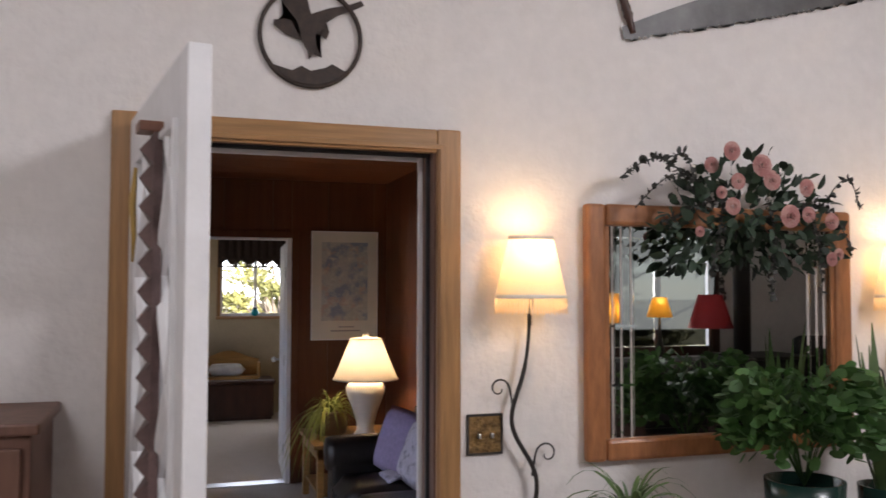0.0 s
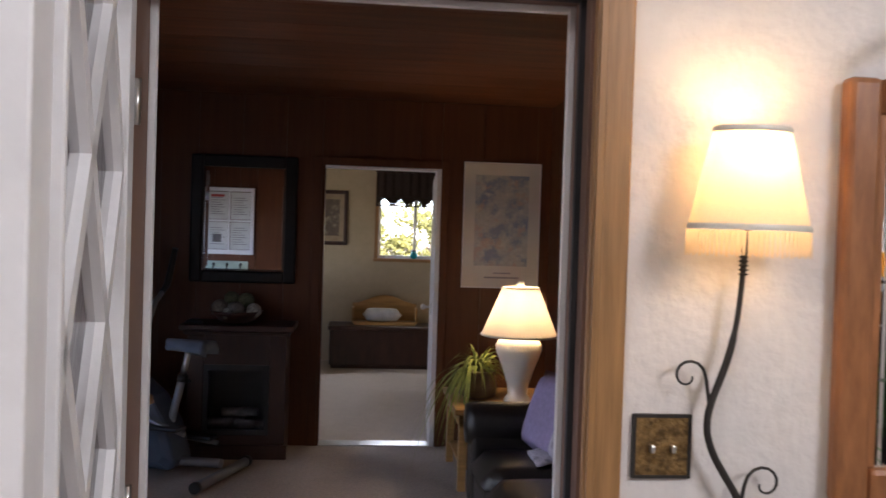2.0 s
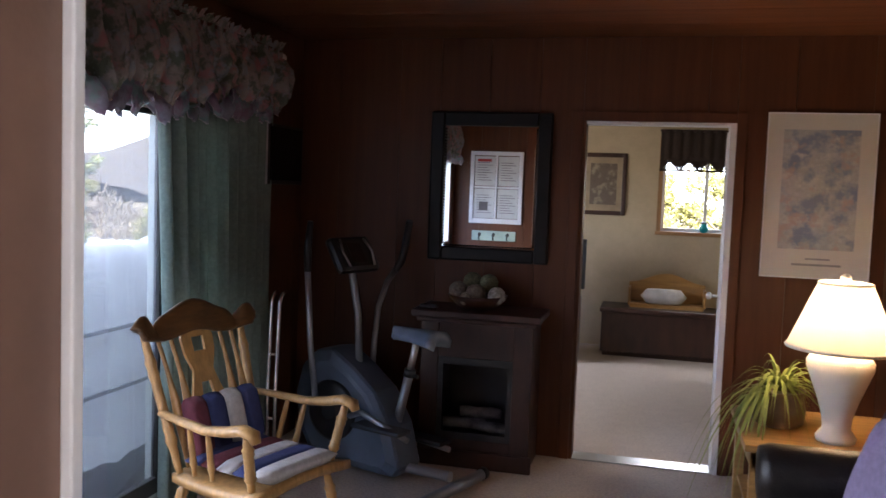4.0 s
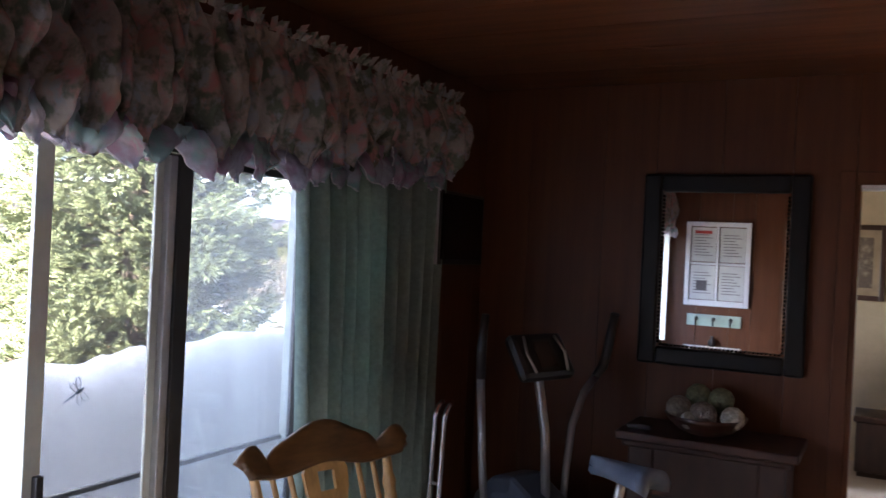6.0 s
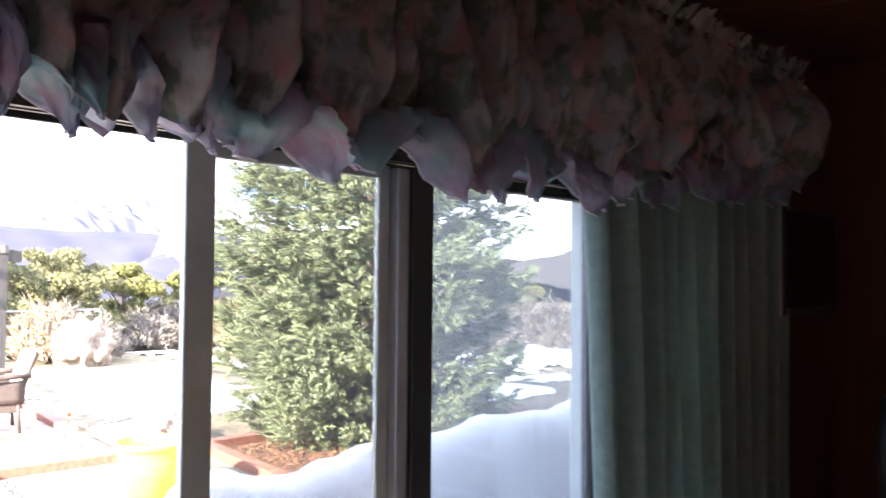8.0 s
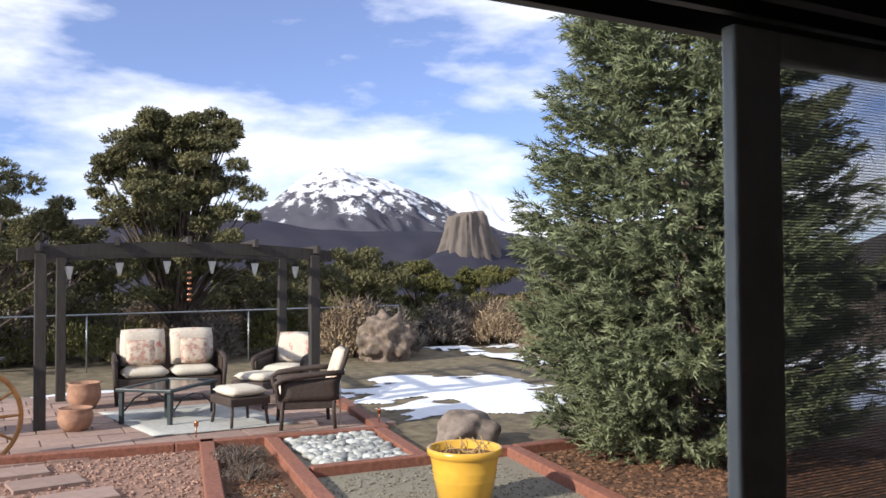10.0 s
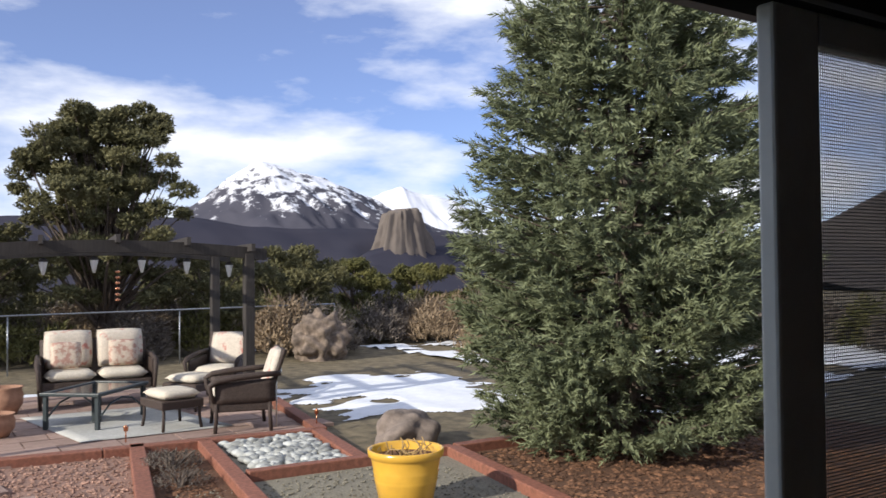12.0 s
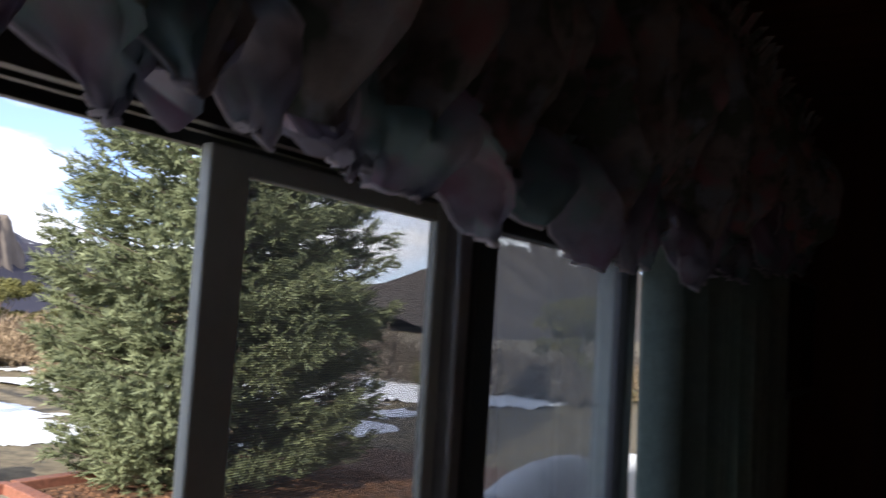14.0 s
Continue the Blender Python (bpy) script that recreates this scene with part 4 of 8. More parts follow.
for s in (-1, 1):
    bm = bmesh.new()
    lathe(bm, [(0.17, 0), (0.17, 0.01), (0.15, 0.02), (0.05, 0.022), (0.05, 0.03)], seg=28, m=pose(0.28, s * 0.13, 0.36, -90 * s, 0, 0))
    part("disc", bm, BLACK, ell)
    bm = bmesh.new()
    tube(bm, [(0.12, s * 0.17, 0.36), (0.02, s * 0.19, 0.30 + 0.1 * s), (-0.3, s * 0.2, 0.24 + 0.07 * s)], 0.016, seg=8)
    part("pedal_arm", bm, GREYMETAL, ell)
    part("foot_plate", bars((-0.28, s * 0.2 - 0.06, 0.26 + 0.07 * s, 0.04, s * 0.2 + 0.06, 0.285 + 0.07 * s), bevel=0.01), BLACK, ell)
    bm = bmesh.new()
    if s < 0:                                        # the arm that swings out
        tube(bm, [(0.2, -0.12, 0.55), (0.2, -0.13, 0.72), (0.21, -0.17, 0.92), (0.22, -0.26, 1.06), (0.22, -0.335, 1.12)], 0.017, seg=10)
    else:
        tube(bm, [(0.30, 0.25, 0.45), (0.30, 0.30, 0.75), (0.30, 0.335, 1.15)], 0.017, seg=10)
    arm = part("swing_arm", bm, GREYMETAL, ell)
    bm = bmesh.new()
    if s < 0:
        tube(bm, [(0.22, -0.335, 1.12), (0.215, -0.385, 1.17), (0.20, -0.395, 1.25), (0.15, -0.37, 1.42)], [0.019, 0.022, 0.022, 0.02], seg=10)
    else:
        tube(bm, [(0.30, 0.335, 1.15), (0.295, 0.345, 1.28), (0.28, 0.345, 1.42)], [0.02, 0.022, 0.016], seg=10)
    part("grip", bm, BLACK, arm, "black foam grip")
bm = bmesh.new()
tube(bm, [(0.2, 0.0, 0.6), (0.22, 0.0, 0.9), (0.27, 0.0, 1.12), (0.30, 0.0, 1.18)], 0.021, seg=10)
mast = part("mast", bm, GREYMETAL, ell)
tilt = pose(0.27, 0.0, 1.225, 0, 32, 0)
bm = bmesh.new()
box(bm, -0.03, -0.17, -0.11, 0.03, 0.17, 0.11, bevel=0.028, m=tilt)
console = part("console", bm, BLACK, ell, "black display console")
bm = bmesh.new()
box(bm, -0.034, -0.055, -0.06, -0.0305, 0.055, 0.06, m=tilt)
part("display", bm, mat("grey_display", (0.06, 0.05, 0.045), rough=0.2, bump=0), console)
for s in (-1, 1):
    bm = bmesh.new()
    tube(bm, [tilt @ Vector((-0.036, s * 0.10, 0.085)), tilt @ Vector((-0.042, s * 0.125, 0.0)), tilt @ Vector((-0.036, s * 0.105, -0.085))], 0.007, seg=6)
    part("side_rib", bm, STEEL, console)
bm = bmesh.new()
tube(bm, [(-0.06, 0, 0.25), (-0.155, 0, 0.62)], 0.026, seg=10)
post = part("seat_tube", bm, GREYMETAL, ell)
bm = bmesh.new()
tube(bm, [(-0.15, 0, 0.60), (-0.195, 0, 0.80)], 0.02, seg=10)
part("seat_post", bm, STEEL, post)
bm = bmesh.new()
tube(bm, [(-0.149, 0, 0.595), (-0.158, 0, 0.635)], 0.032, seg=12)
tube(bm, [(-0.16, 0, 0.6), (-0.21, 0.0, 0.6)], 0.012, seg=8)
part("clamp", bm, BLACK, post)
bm = bmesh.new()
sheet(bm, lambda u, v: Vector((-0.34 + 0.30 * u, (v - 0.5) * (0.24 - 0.19 * u ** 0.8), 0.845 + 0.015 * math.cos((v - 0.5) * 3) - 0.05 * (2 * v - 1) ** 4)), 10, 10)
sad = part("saddle", bm, mat("grey_blue_vinyl", (0.20, 0.24, 0.31), rough=0.4, bump=0.05), ell, "grey-blue padded saddle")
sad.modifiers.new("thickness", "SOLIDIFY").thickness = 0.055
bm = bmesh.new()
tube(bm, [(-0.44, 0, 0.10), (0.35, 0, 0.07)], 0.03, seg=8)
part("base_rail", bm, GREYMETAL, ell)
for x, w in ((-0.45, 0.30), (0.40, 0.27)):
    bm = bmesh.new()
    tube(bm, [(x, -w, 0.035), (x, w, 0.035)], 0.032, seg=10)
    bar = part("stabiliser", bm, GREYMETAL, ell)
    for s in (-1, 1):
        bm = bmesh.new()
        tube(bm, [(x, s * w, 0.037), (x, s * (w + 0.035), 0.037)], 0.036, seg=10)
        part("end_cap", bm, BLACK, bar)

# the electric fireplace and what stands on it
fire = thing("electric_fireplace", (-0.195, 6.98, 0), "dark mahogany electric fireplace with a glass firebox", "fireplace")
part("side", bars((-0.33, -0.36, 0, -0.22, 0, 0.86), bevel=0.006), DARKWOOD, fire)
part("side", bars((0.22, -0.36, 0, 0.33, 0, 0.86), bevel=0.006), DARKWOOD, fire)
part("frieze", bars((-0.22, -0.35, 0.64, 0.22, 0, 0.86), bevel=0.004), DARKWOOD, fire)
part("plinth", bars((-0.22, -0.35, 0, 0.22, 0, 0.16), bevel=0.004), DARKWOOD, fire)
part("base_moulding", bars((-0.35, -0.385, 0, 0.35, -0.362, 0.10), bevel=0.008), DARKWOOD, fire)
part("mantel", bars((-0.38, -0.41, 0.875, 0.38, 0, 0.915), bevel=0.008), DARKWOOD, fire)
part("cornice", bars((-0.355, -0.385, 0.845, 0.355, 0, 0.874), bevel=0.01), DARKWOOD, fire)
part("firebox", bars((-0.22, -0.06, 0.16, 0.22, -0.02, 0.64)), BLACK, fire)
bx_ = part("firebox_frame", bars((-0.22, -0.352, 0.16, -0.19, -0.33, 0.64), (0.19, -0.352, 0.16, 0.22, -0.33, 0.64), (-0.19, -0.352, 0.16, 0.19, -0.33, 0.20), (-0.19, -0.352, 0.60, 0.19, -0.33, 0.64)), BLACK, fire)
part("glass", bars((-0.19, -0.343, 0.20, 0.19, -0.339, 0.60)), GLASS, bx_).visible_shadow = False
LOG = mat("grey_ember_log", (0.16, 0.15, 0.15), rough=0.9, var=0.5, scale=14, bump=0.5)
for x, y, z, r in ((-0.09, -0.2, 0.22, 12), (0.08, -0.22, 0.21, -14), (0.0, -0.16, 0.28, 4)):
    bm = bmesh.new()
    tube(bm, [pose(x, y, z, 0, 0, r) @ Vector((k * 0.05 - 0.12, 0.008 * math.sin(k * 2), 0)) for k in range(6)], [0.03, 0.036, 0.032, 0.037, 0.034, 0.028], seg=8)
    part("log", bm, LOG, fire, "grey ceramic log")
bowl = thing("wooden_bowl", (-0.22, 6.76, 0.915), "dark wooden bowl on the mantel", "bowl")
bm = bmesh.new()
lathe(bm, [(0.07, 0.0), (0.12, 0.02), (0.165, 0.062), (0.178, 0.085), (0.17, 0.085), (0.11, 0.03), (0.02, 0.022)], seg=28)
part("shell", bm, DARKWOOD, bowl)
part("foot", bars((-0.05, -0.05, -0.002, 0.05, 0.05, 0.004), bevel=0.002), DARKWOOD, bowl)
BALLS = [mat("grey_woven_ball", (0.22, 0.19, 0.16), rough=0.9, var=0.4, scale=60, bump=0.9, fine=110), mat("pale_woven_ball", (0.42, 0.40, 0.34), rough=0.9, var=0.45, scale=50, bump=0.9, fine=90),
         mat("green_moss_ball", (0.16, 0.17, 0.10), rough=0.9, var=0.4, scale=60, bump=0.9, fine=110)]
for x, y, z, r, k in ((-0.115, -0.02, 0.105, 0.056, 0), (0.0, -0.08, 0.095, 0.06, 0), (0.12, -0.05, 0.09, 0.052, 1), (0.055, 0.04, 0.15, 0.057, 2), (-0.045, 0.05, 0.155, 0.058, 2), (-0.05, -0.11, 0.07, 0.04, 1)):
    bm = bmesh.new()
    blob(bm, (-0.22 + x, 6.76 + y, 0.915 + z), (r, r, r), sub=3, rough=0.06, freq=9, seed=x * 30)
    solo("decorative_ball", bm, BALLS[k], ("brown woven decorative ball in the bowl", "pale speckled decorative ball in the bowl", "mossy green decorative ball in the bowl")[k], "ball", group="balls in the bowl")
remote = thing("remote_control", (-0.50, 6.68, 0.915), "black remote controls lying on the mantel", "remote control")
part("shell", bars((-0.05, -0.02, 0, 0.06, 0.025, 0.018), bevel=0.005), BLACK, remote)
part("keypad", bars((-0.03, -0.012, 0.018, 0.045, 0.016, 0.021)), mat("grey_rubber_keys", (0.06, 0.06, 0.06), rough=0.6), remote)

# the black-framed mirror over the fireplace
mir = thing("wall_mirror", (-0.22, 6.998, 1.636), "rectangular mirror in a wide black frame on the panelling", "mirror")
mw, mh, fw = 0.375, 0.456, 0.085
BLACKFRAME = mat("black_lacquered_wood", (0.008, 0.007, 0.007), gloss=0.3, rough=0.45, var=0.3, bump=0.08, fine=30)
part("frame_side", bars((-mw, -0.045, -mh, -mw + fw, 0, mh), bevel=0.012), BLACKFRAME, mir)
part("frame_side", bars((mw - fw, -0.045, -mh, mw, 0, mh), bevel=0.012), BLACKFRAME, mir)
part("frame_rail", bars((-mw + fw, -0.044, -mh, mw - fw, 0, -mh + fw), bevel=0.012), BLACKFRAME, mir)
part("frame_rail", bars((-mw + fw, -0.044, mh - fw, mw - fw, 0, mh), bevel=0.012), BLACKFRAME, mir)
part("glass", bars((-mw + fw, -0.020, -mh + fw, mw - fw, -0.016, mh - fw)), MIRROR, mir, "silvered mirror glass")
iw, ih = mw - fw, mh - fw
for x in (-iw + 0.03, iw - 0.03):
    bm = bmesh.new()
    box(bm, x - 0.012, -0.0235, -ih + 0.03, x + 0.012, -0.0205, ih - 0.03, m=None)
    for v in bm.verts:
        if v.co.y < -0.022 and (v.co.x - x) * x > 0:
            v.co.y += 0.0004
    part("bevel", bm, MIRROR, mir, "bevelled glass edge")
bm = bmesh.new()
for k in range(40):
    z = -ih + 0.02 + k * (2 * ih - 0.04) / 39
    blob(bm, (-iw + 0.008, -0.03, z), (0.006, 0.006, 0.0085), sub=1)
    blob(bm, (iw - 0.008, -0.03, z), (0.006, 0.006, 0.0085), sub=1)
for k in range(30):
    x = -iw + 0.02 + k * (2 * iw - 0.04) / 29
    blob(bm, (x, -0.03, -ih + 0.008), (0.0085, 0.006, 0.006), sub=1)
part("rope_bead", bm, BLACKFRAME, mir, "beaded inner edge")

# the pale floral print beside the bedroom doorway
pic = thing("framed_print", (1.652, 6.998, 1.65), "pale blue floral print in a thin white frame", "picture")
part("mat_board", bars((-0.28, -0.014, -0.457, 0.28, -0.004, 0.457)), mat("cream_mat_board", (0.66, 0.62, 0.55), rough=0.7, var=0.03), pic)
PRINT = cloth("blue_grey_floral_print", (0.50, 0.50, 0.47), (((0.26, 0.30, 0.40), 0.50), ((0.52, 0.40, 0.34), 0.56), ((0.60, 0.58, 0.52), 0.60)), 7.0, through=0.0, rough=0.6)
part("print", bars((-0.20, -0.017, -0.30, 0.20, -0.0145, 0.37)), PRINT, pic, "blue and pink flower print")
part("caption", bars((-0.12, -0.017, -0.392, 0.14, -0.0145, -0.38), (-0.05, -0.017, -0.358, 0.08, -0.0145, -0.348)), mat("grey_ink", (0.35, 0.33, 0.32), rough=0.7), pic)
for b in ((-0.287, -0.022, -0.464, -0.28, 0, 0.464), (0.28, -0.022, -0.464, 0.287, 0, 0.464), (-0.28, -0.022, -0.464, 0.28, 0, -0.457), (-0.28, -0.022, 0.457, 0.28, 0, 0.464)):
    part("frame_strip", bars(b), WHITE, pic)
g = part("glass", bars((-0.28, -0.0215, -0.457, 0.28, -0.0195, 0.457)), GLASS, pic)
g.visible_shadow = False

# corner table, lamp and spider plant
tab = thing("corner_table", (1.62, 6.22, 0), "golden pine corner table under the lamp", "table")
part("top", bars((-0.40, -0.36, 0.475, 0.36, 0.42, 0.51), bevel=0.006), PINE, tab)
part("apron", bars((-0.37, -0.33, 0.40, 0.33, -0.31, 0.475)), PINE, tab)
part("apron", bars((-0.37, -0.31, 0.40, -0.35, 0.38, 0.475)), PINE, tab)
part("shelf", bars((-0.35, -0.31, 0.13, 0.31, 0.37, 0.15), bevel=0.003), PINE, tab)
for x, y in ((-0.36, -0.32), (0.30, -0.32), (-0.36, 0.36), (0.30, 0.36)):
    part("leg", bars((x - 0.01, y - 0.01, 0, x + 0.04, y + 0.04, 0.475), bevel=0.004), PINE, tab)
LAMPX, LAMPY, LAMPZ = 1.64, 6.08, 0.51
lampo = thing("table_lamp", (LAMPX, LAMPY, LAMPZ), "white ceramic urn table lamp, lit, with cream shade", "lamp")
bm = bmesh.new()
lathe(bm, [(0.085, 0.0), (0.09, 0.02), (0.075, 0.045), (0.062, 0.06), (0.068, 0.12), (0.092, 0.2), (0.122, 0.28), (0.145, 0.34), (0.148, 0.375), (0.13, 0.405), (0.075, 0.425), (0.045, 0.435), (0.045, 0.45)], seg=32)
part("urn", bm, CERAMIC, lampo)


def shade_cloth(name, colour, through):
    m = bpy.data.materials.new(name)
    m.use_nodes = True
    t = m.node_tree
    b = t.nodes["Principled BSDF"]
    tc = node(t, "ShaderNodeTexCoord")
    weave = node(t, "ShaderNodeTexNoise", Scale=220.0, Detail=2.0)
    r = node(t, "ShaderNodeMix")
    r.data_type = "RGBA"
    r.inputs[6].default_value, r.inputs[7].default_value = (*(c * 0.86 for c in colour), 1), (*colour, 1)
    t.links.new(tc.outputs["Object"], weave.inputs["Vector"])
    t.links.new(weave.outputs[0], r.inputs[0])
    t.links.new(r.outputs[2], b.inputs["Base Color"])
    b.inputs["Roughness"].default_value = 0.9
    glow = node(t, "ShaderNodeBsdfTranslucent")
    mix = node(t, "ShaderNodeMixShader", Fac=through)
    t.links.new(r.outputs[2], glow.inputs["Color"])
    t.links.new(b.outputs[0], mix.inputs[1])
    t.links.new(glow.outputs[0], mix.inputs[2])
    t.links.new(mix.outputs[0], t.nodes["Material Output"].inputs["Surface"])
    return m


SHADE = shade_cloth("cream_shade_cloth", (0.76, 0.68, 0.56), 0.24)
bm = bmesh.new()
lathe(bm, [(0.245, 0.435), (0.235, 0.455), (0.118, 0.735)], seg=40, caps=False)
part("shade", bm, SHADE, lampo, "cream cloth shade")
bm = bmesh.new()
lathe(bm, [(0.246, 0.433), (0.2485, 0.438), (0.244, 0.446)], seg=40, caps=False)
part("shade_trim", bm, CERAMIC, lampo)
bm = bmesh.new()
lathe(bm, [(0.119, 0.732), (0.121, 0.738), (0.1165, 0.742)], seg=40, caps=False)
part("shade_trim", bm, CERAMIC, lampo)
bm = bmesh.new()
tube(bm, [(0, 0, 0.44), (0, 0, 0.75)], 0.006, seg=6)
for a in range(3):
    tube(bm, [(0, 0, 0.733), (0.117 * math.cos(a * 2.1), 0.117 * math.sin(a * 2.1), 0.735)], 0.003, seg=5)
blob(bm, (0, 0, 0.765), (0.024, 0.024, 0.018))
part("finial", bm, CERAMIC, lampo)
BULB = glowing("lit_bulb_glass", (1.0, 0.72, 0.42), 1.8)
bm = bmesh.new()
blob(bm, (0, 0, 0.56), (0.028, 0.028, 0.042))
part("bulb", bm, BULB, lampo).visible_shadow = False
bulb("table_lamp_light", (LAMPX, LAMPY, LAMPZ + 0.6), 1.15, 0.045, (1.0, 0.73, 0.48))


def blades(bm, at, n, length, width, seed, droop=1.0, up=0.8, spread=(0, 360), seg=7):
    """Arching strap leaves from one crown."""
    rnd = random.Random(seed)
    for _ in range(n):
        a = radians(rnd.uniform(*spread))
        L = length * rnd.uniform(0.55, 1.1)
        out, rise = rnd.uniform(0.25, 0.9), up * rnd.uniform(0.5, 1.1)
        w = width * rnd.uniform(0.7, 1.2)
        side = Vector((-math.sin(a), math.cos(a), 0))
        prev = None
        for i in range(seg + 1):
            k = i / seg
            p = Vector(at) + Vector((math.cos(a), math.sin(a), 0)) * (L * out * k) + Vector((0, 0, L * (rise * k - droop * (0.5 + out) * k * k)))
            ww = w * math.sin(min(1.0, 0.25 + k) * math.pi * 0.98) ** 0.6 * (1.02 - k ** 3)
            pair = (bm.verts.new(p - side * ww), bm.verts.new(p + side * ww + Vector((0, 0, 0.1 * ww))))
            if prev:
                f = bm.faces.new((prev[0], prev[1], pair[1], pair[0]))
                f.smooth = True
            prev = pair


sp = thing("spider_plant", (1.41, 6.28, 0.51), "trailing yellow-green spider plant in a brown pot", "plant")
bm = bmesh.new()
lathe(bm, [(0.085, 0.0), (0.12, 0.02), (0.13, 0.09), (0.115, 0.16), (0.125, 0.18), (0.112, 0.18), (0.1, 0.15)], seg=24)
part("pot", bm, TERRA, sp)
bm = bmesh.new()
blades(bm, (0, 0, 0.17), 130, 0.46, 0.009, 3, droop=0.95, up=1.0)
blades(bm, (-0.05, -0.05, 0.15), 46, 0.62, 0.008, 5, droop=1.3, up=0.7, spread=(120, 260))
part("leaves", bm, SPIDER, sp)

# the black leather sofa along the wall
sofa = thing("leather_sofa", (1.62, 4.45, 0), "black leather sofa with rounded arms", "sofa")
part("base", bars((-0.36, -0.98, 0.10, 0.36, 0.98, 0.30), bevel=0.03), LEATHER, sofa)
for k in range(3):
    bm = bmesh.new()
    cushion(bm, -0.40, -0.80 + 0.533 * k, 0.28, 0.20, -0.275 + 0.533 * k, 0.45, puff=0.35)
    part("seat_cushion", bm, LEATHER, sofa)
part("backrest", bars((0.16, -0.9, 0.28, 0.38, 0.9, 0.86), bevel=0.07), LEATHER, sofa)
for s in (-1, 1):
    bm = bmesh.new()
    lathe(bm, [(0.02, -0.41), (0.105, -0.40), (0.118, -0.36), (0.118, 0.36), (0.1, 0.38)], seg=20, m=pose(0, s * 0.905, 0.545, 0, 90, 0))
    box(bm, -0.375, s * 0.905 - 0.1, 0.10, 0.36, s * 0.905 + 0.1, 0.55, bevel=0.02)
    part("arm", bm, LEATHER, sofa)
for x in (-0.33, 0.3):
    for y in (-0.9, 0.9):
        part("foot", bars((x - 0.03, y - 0.03, 0, x + 0.03, y + 0.03, 0.10), bevel=0.006), DARKWOOD, sofa)
bm = bmesh.new()
cushion(bm, -0.07, -0.21, -0.21, 0.07, 0.21, 0.21, puff=0.75, m=pose(1.645, 5.06, 0.645, 8, 16, 24))
solo("throw_pillow", bm, PURPLE, "lavender throw pillow on the leather sofa", "pillow", group="sofa pillows", smooth=True)
bm = bmesh.new()
cushion(bm, -0.06, -0.2, -0.2, 0.06, 0.2, 0.2, puff=0.75, m=pose(1.68, 4.72, 0.635, 6, 20, 10))
solo("throw_pillow", bm, PATTERN, "pale patterned throw pillow on the leather sofa", "pillow", group="sofa pillows", smooth=True)
bm = bmesh.new()
sheet(bm, lambda u, v: Vector((1.50 + 0.26 * u, 4.80 + 0.24 * v, 0.475 + 0.012 * noise.noise((u * 5, v * 5, 2)) + 0.02 * math.sin(u * 3))), 14, 14)
solo("folded_throw", bm, PATTERN, "pale folded throw lying on the sofa seat", "blanket").modifiers.new("thickness", "SOLIDIFY").thickness = 0.02

# on the wall by the doorway, seen in the mirror: an old window frame with papers, and a hook board
PAPER = mat("aged_paper", (0.62, 0.62, 0.60), rough=0.8, var=0.06, scale=12)
cert = thing("window_frame_picture", (-0.975, DEN + 0.002, 1.655), "white four-pane window frame displaying printed papers", "picture")
for b in ((-0.30, 0, -0.405, -0.255, 0.03, 0.405), (0.255, 0, -0.405, 0.30, 0.03, 0.405), (-0.255, 0, -0.405, 0.255, 0.03, -0.35), (-0.255, 0, 0.36, 0.255, 0.03, 0.405),
          (-0.012, 0, -0.35, 0.012, 0.028, 0.36), (-0.255, 0, -0.01, -0.012, 0.027, 0.014), (0.012, 0, -0.01, 0.255, 0.027, 0.014)):
    part("bar", bars(b, bevel=0.004), WHITE, cert)
INK = mat("dark_ink", (0.12, 0.11, 0.11), rough=0.8)
RED = mat("red_ink", (0.45, 0.06, 0.05), rough=0.8)
for x0, z0 in ((-0.25, 0.02), (0.018, 0.02), (-0.25, -0.345), (0.018, -0.345)):
    p = part("paper", bars((x0, 0.002, z0, x0 + 0.232, 0.010, z0 + 0.33)), PAPER, cert)
    part("text_bar", bars(*[(x0 + 0.03, 0.0105, z0 + 0.06 + 0.028 * k, x0 + 0.2 - 0.03 * (k % 3), 0.0125, z0 + 0.066 + 0.028 * k) for k in range(8)]), INK, p, "unreadable dark text lines")
part("red_heading", bars((-0.22, 0.0105, 0.29, -0.06, 0.013, 0.32)), RED, cert)
part("grey_photo", bars((-0.19, 0.0127, -0.26, -0.09, 0.0145, -0.16)), INK, cert)
hookb = thing("hook_board", (-0.985, DEN + 0.002, 1.112), "pale green board with three dark hooks", "hook board")
part("board", bars((-0.25, 0, -0.055, 0.25, 0.018, 0.055), bevel=0.003), mat("pale_green_paint", (0.42, 0.52, 0.44), rough=0.6), hookb)
for x in (-0.16, 0.0, 0.16):
    bm = bmesh.new()
    tube(bm, [(x, 0.018, 0.01), (x, 0.05, 0.0), (x, 0.06, -0.02), (x, 0.045, -0.045)], 0.008, seg=6)
    blob(bm, (x, 0.02, 0.012), (0.02, 0.006, 0.026), sub=1)
    part("hook", bm, IRON, hookb)
shelf = thing("wall_shelf", (-0.985, DEN + 0.002, 0.865), "narrow pale shelf with small ornaments", "shelf")
part("board", bars((-0.26, 0, -0.02, 0.26, 0.10, 0.0), bevel=0.003), WHITE, shelf)
for x in (-0.2, 0.2):
    part("bracket", bars((x - 0.01, 0, -0.09, x + 0.01, 0.07, -0.02), bevel=0.003), WHITE, shelf)
bm = bmesh.new()
lathe(bm, [(0.02, 0), (0.035, 0.02), (0.03, 0.06), (0.012, 0.08), (0.016, 0.1)], seg=14, at=(-0.985, DEN + 0.05, 0.865))
solo("small_vase", bm, IRON, "small dark vase on the wall shelf", "vase")

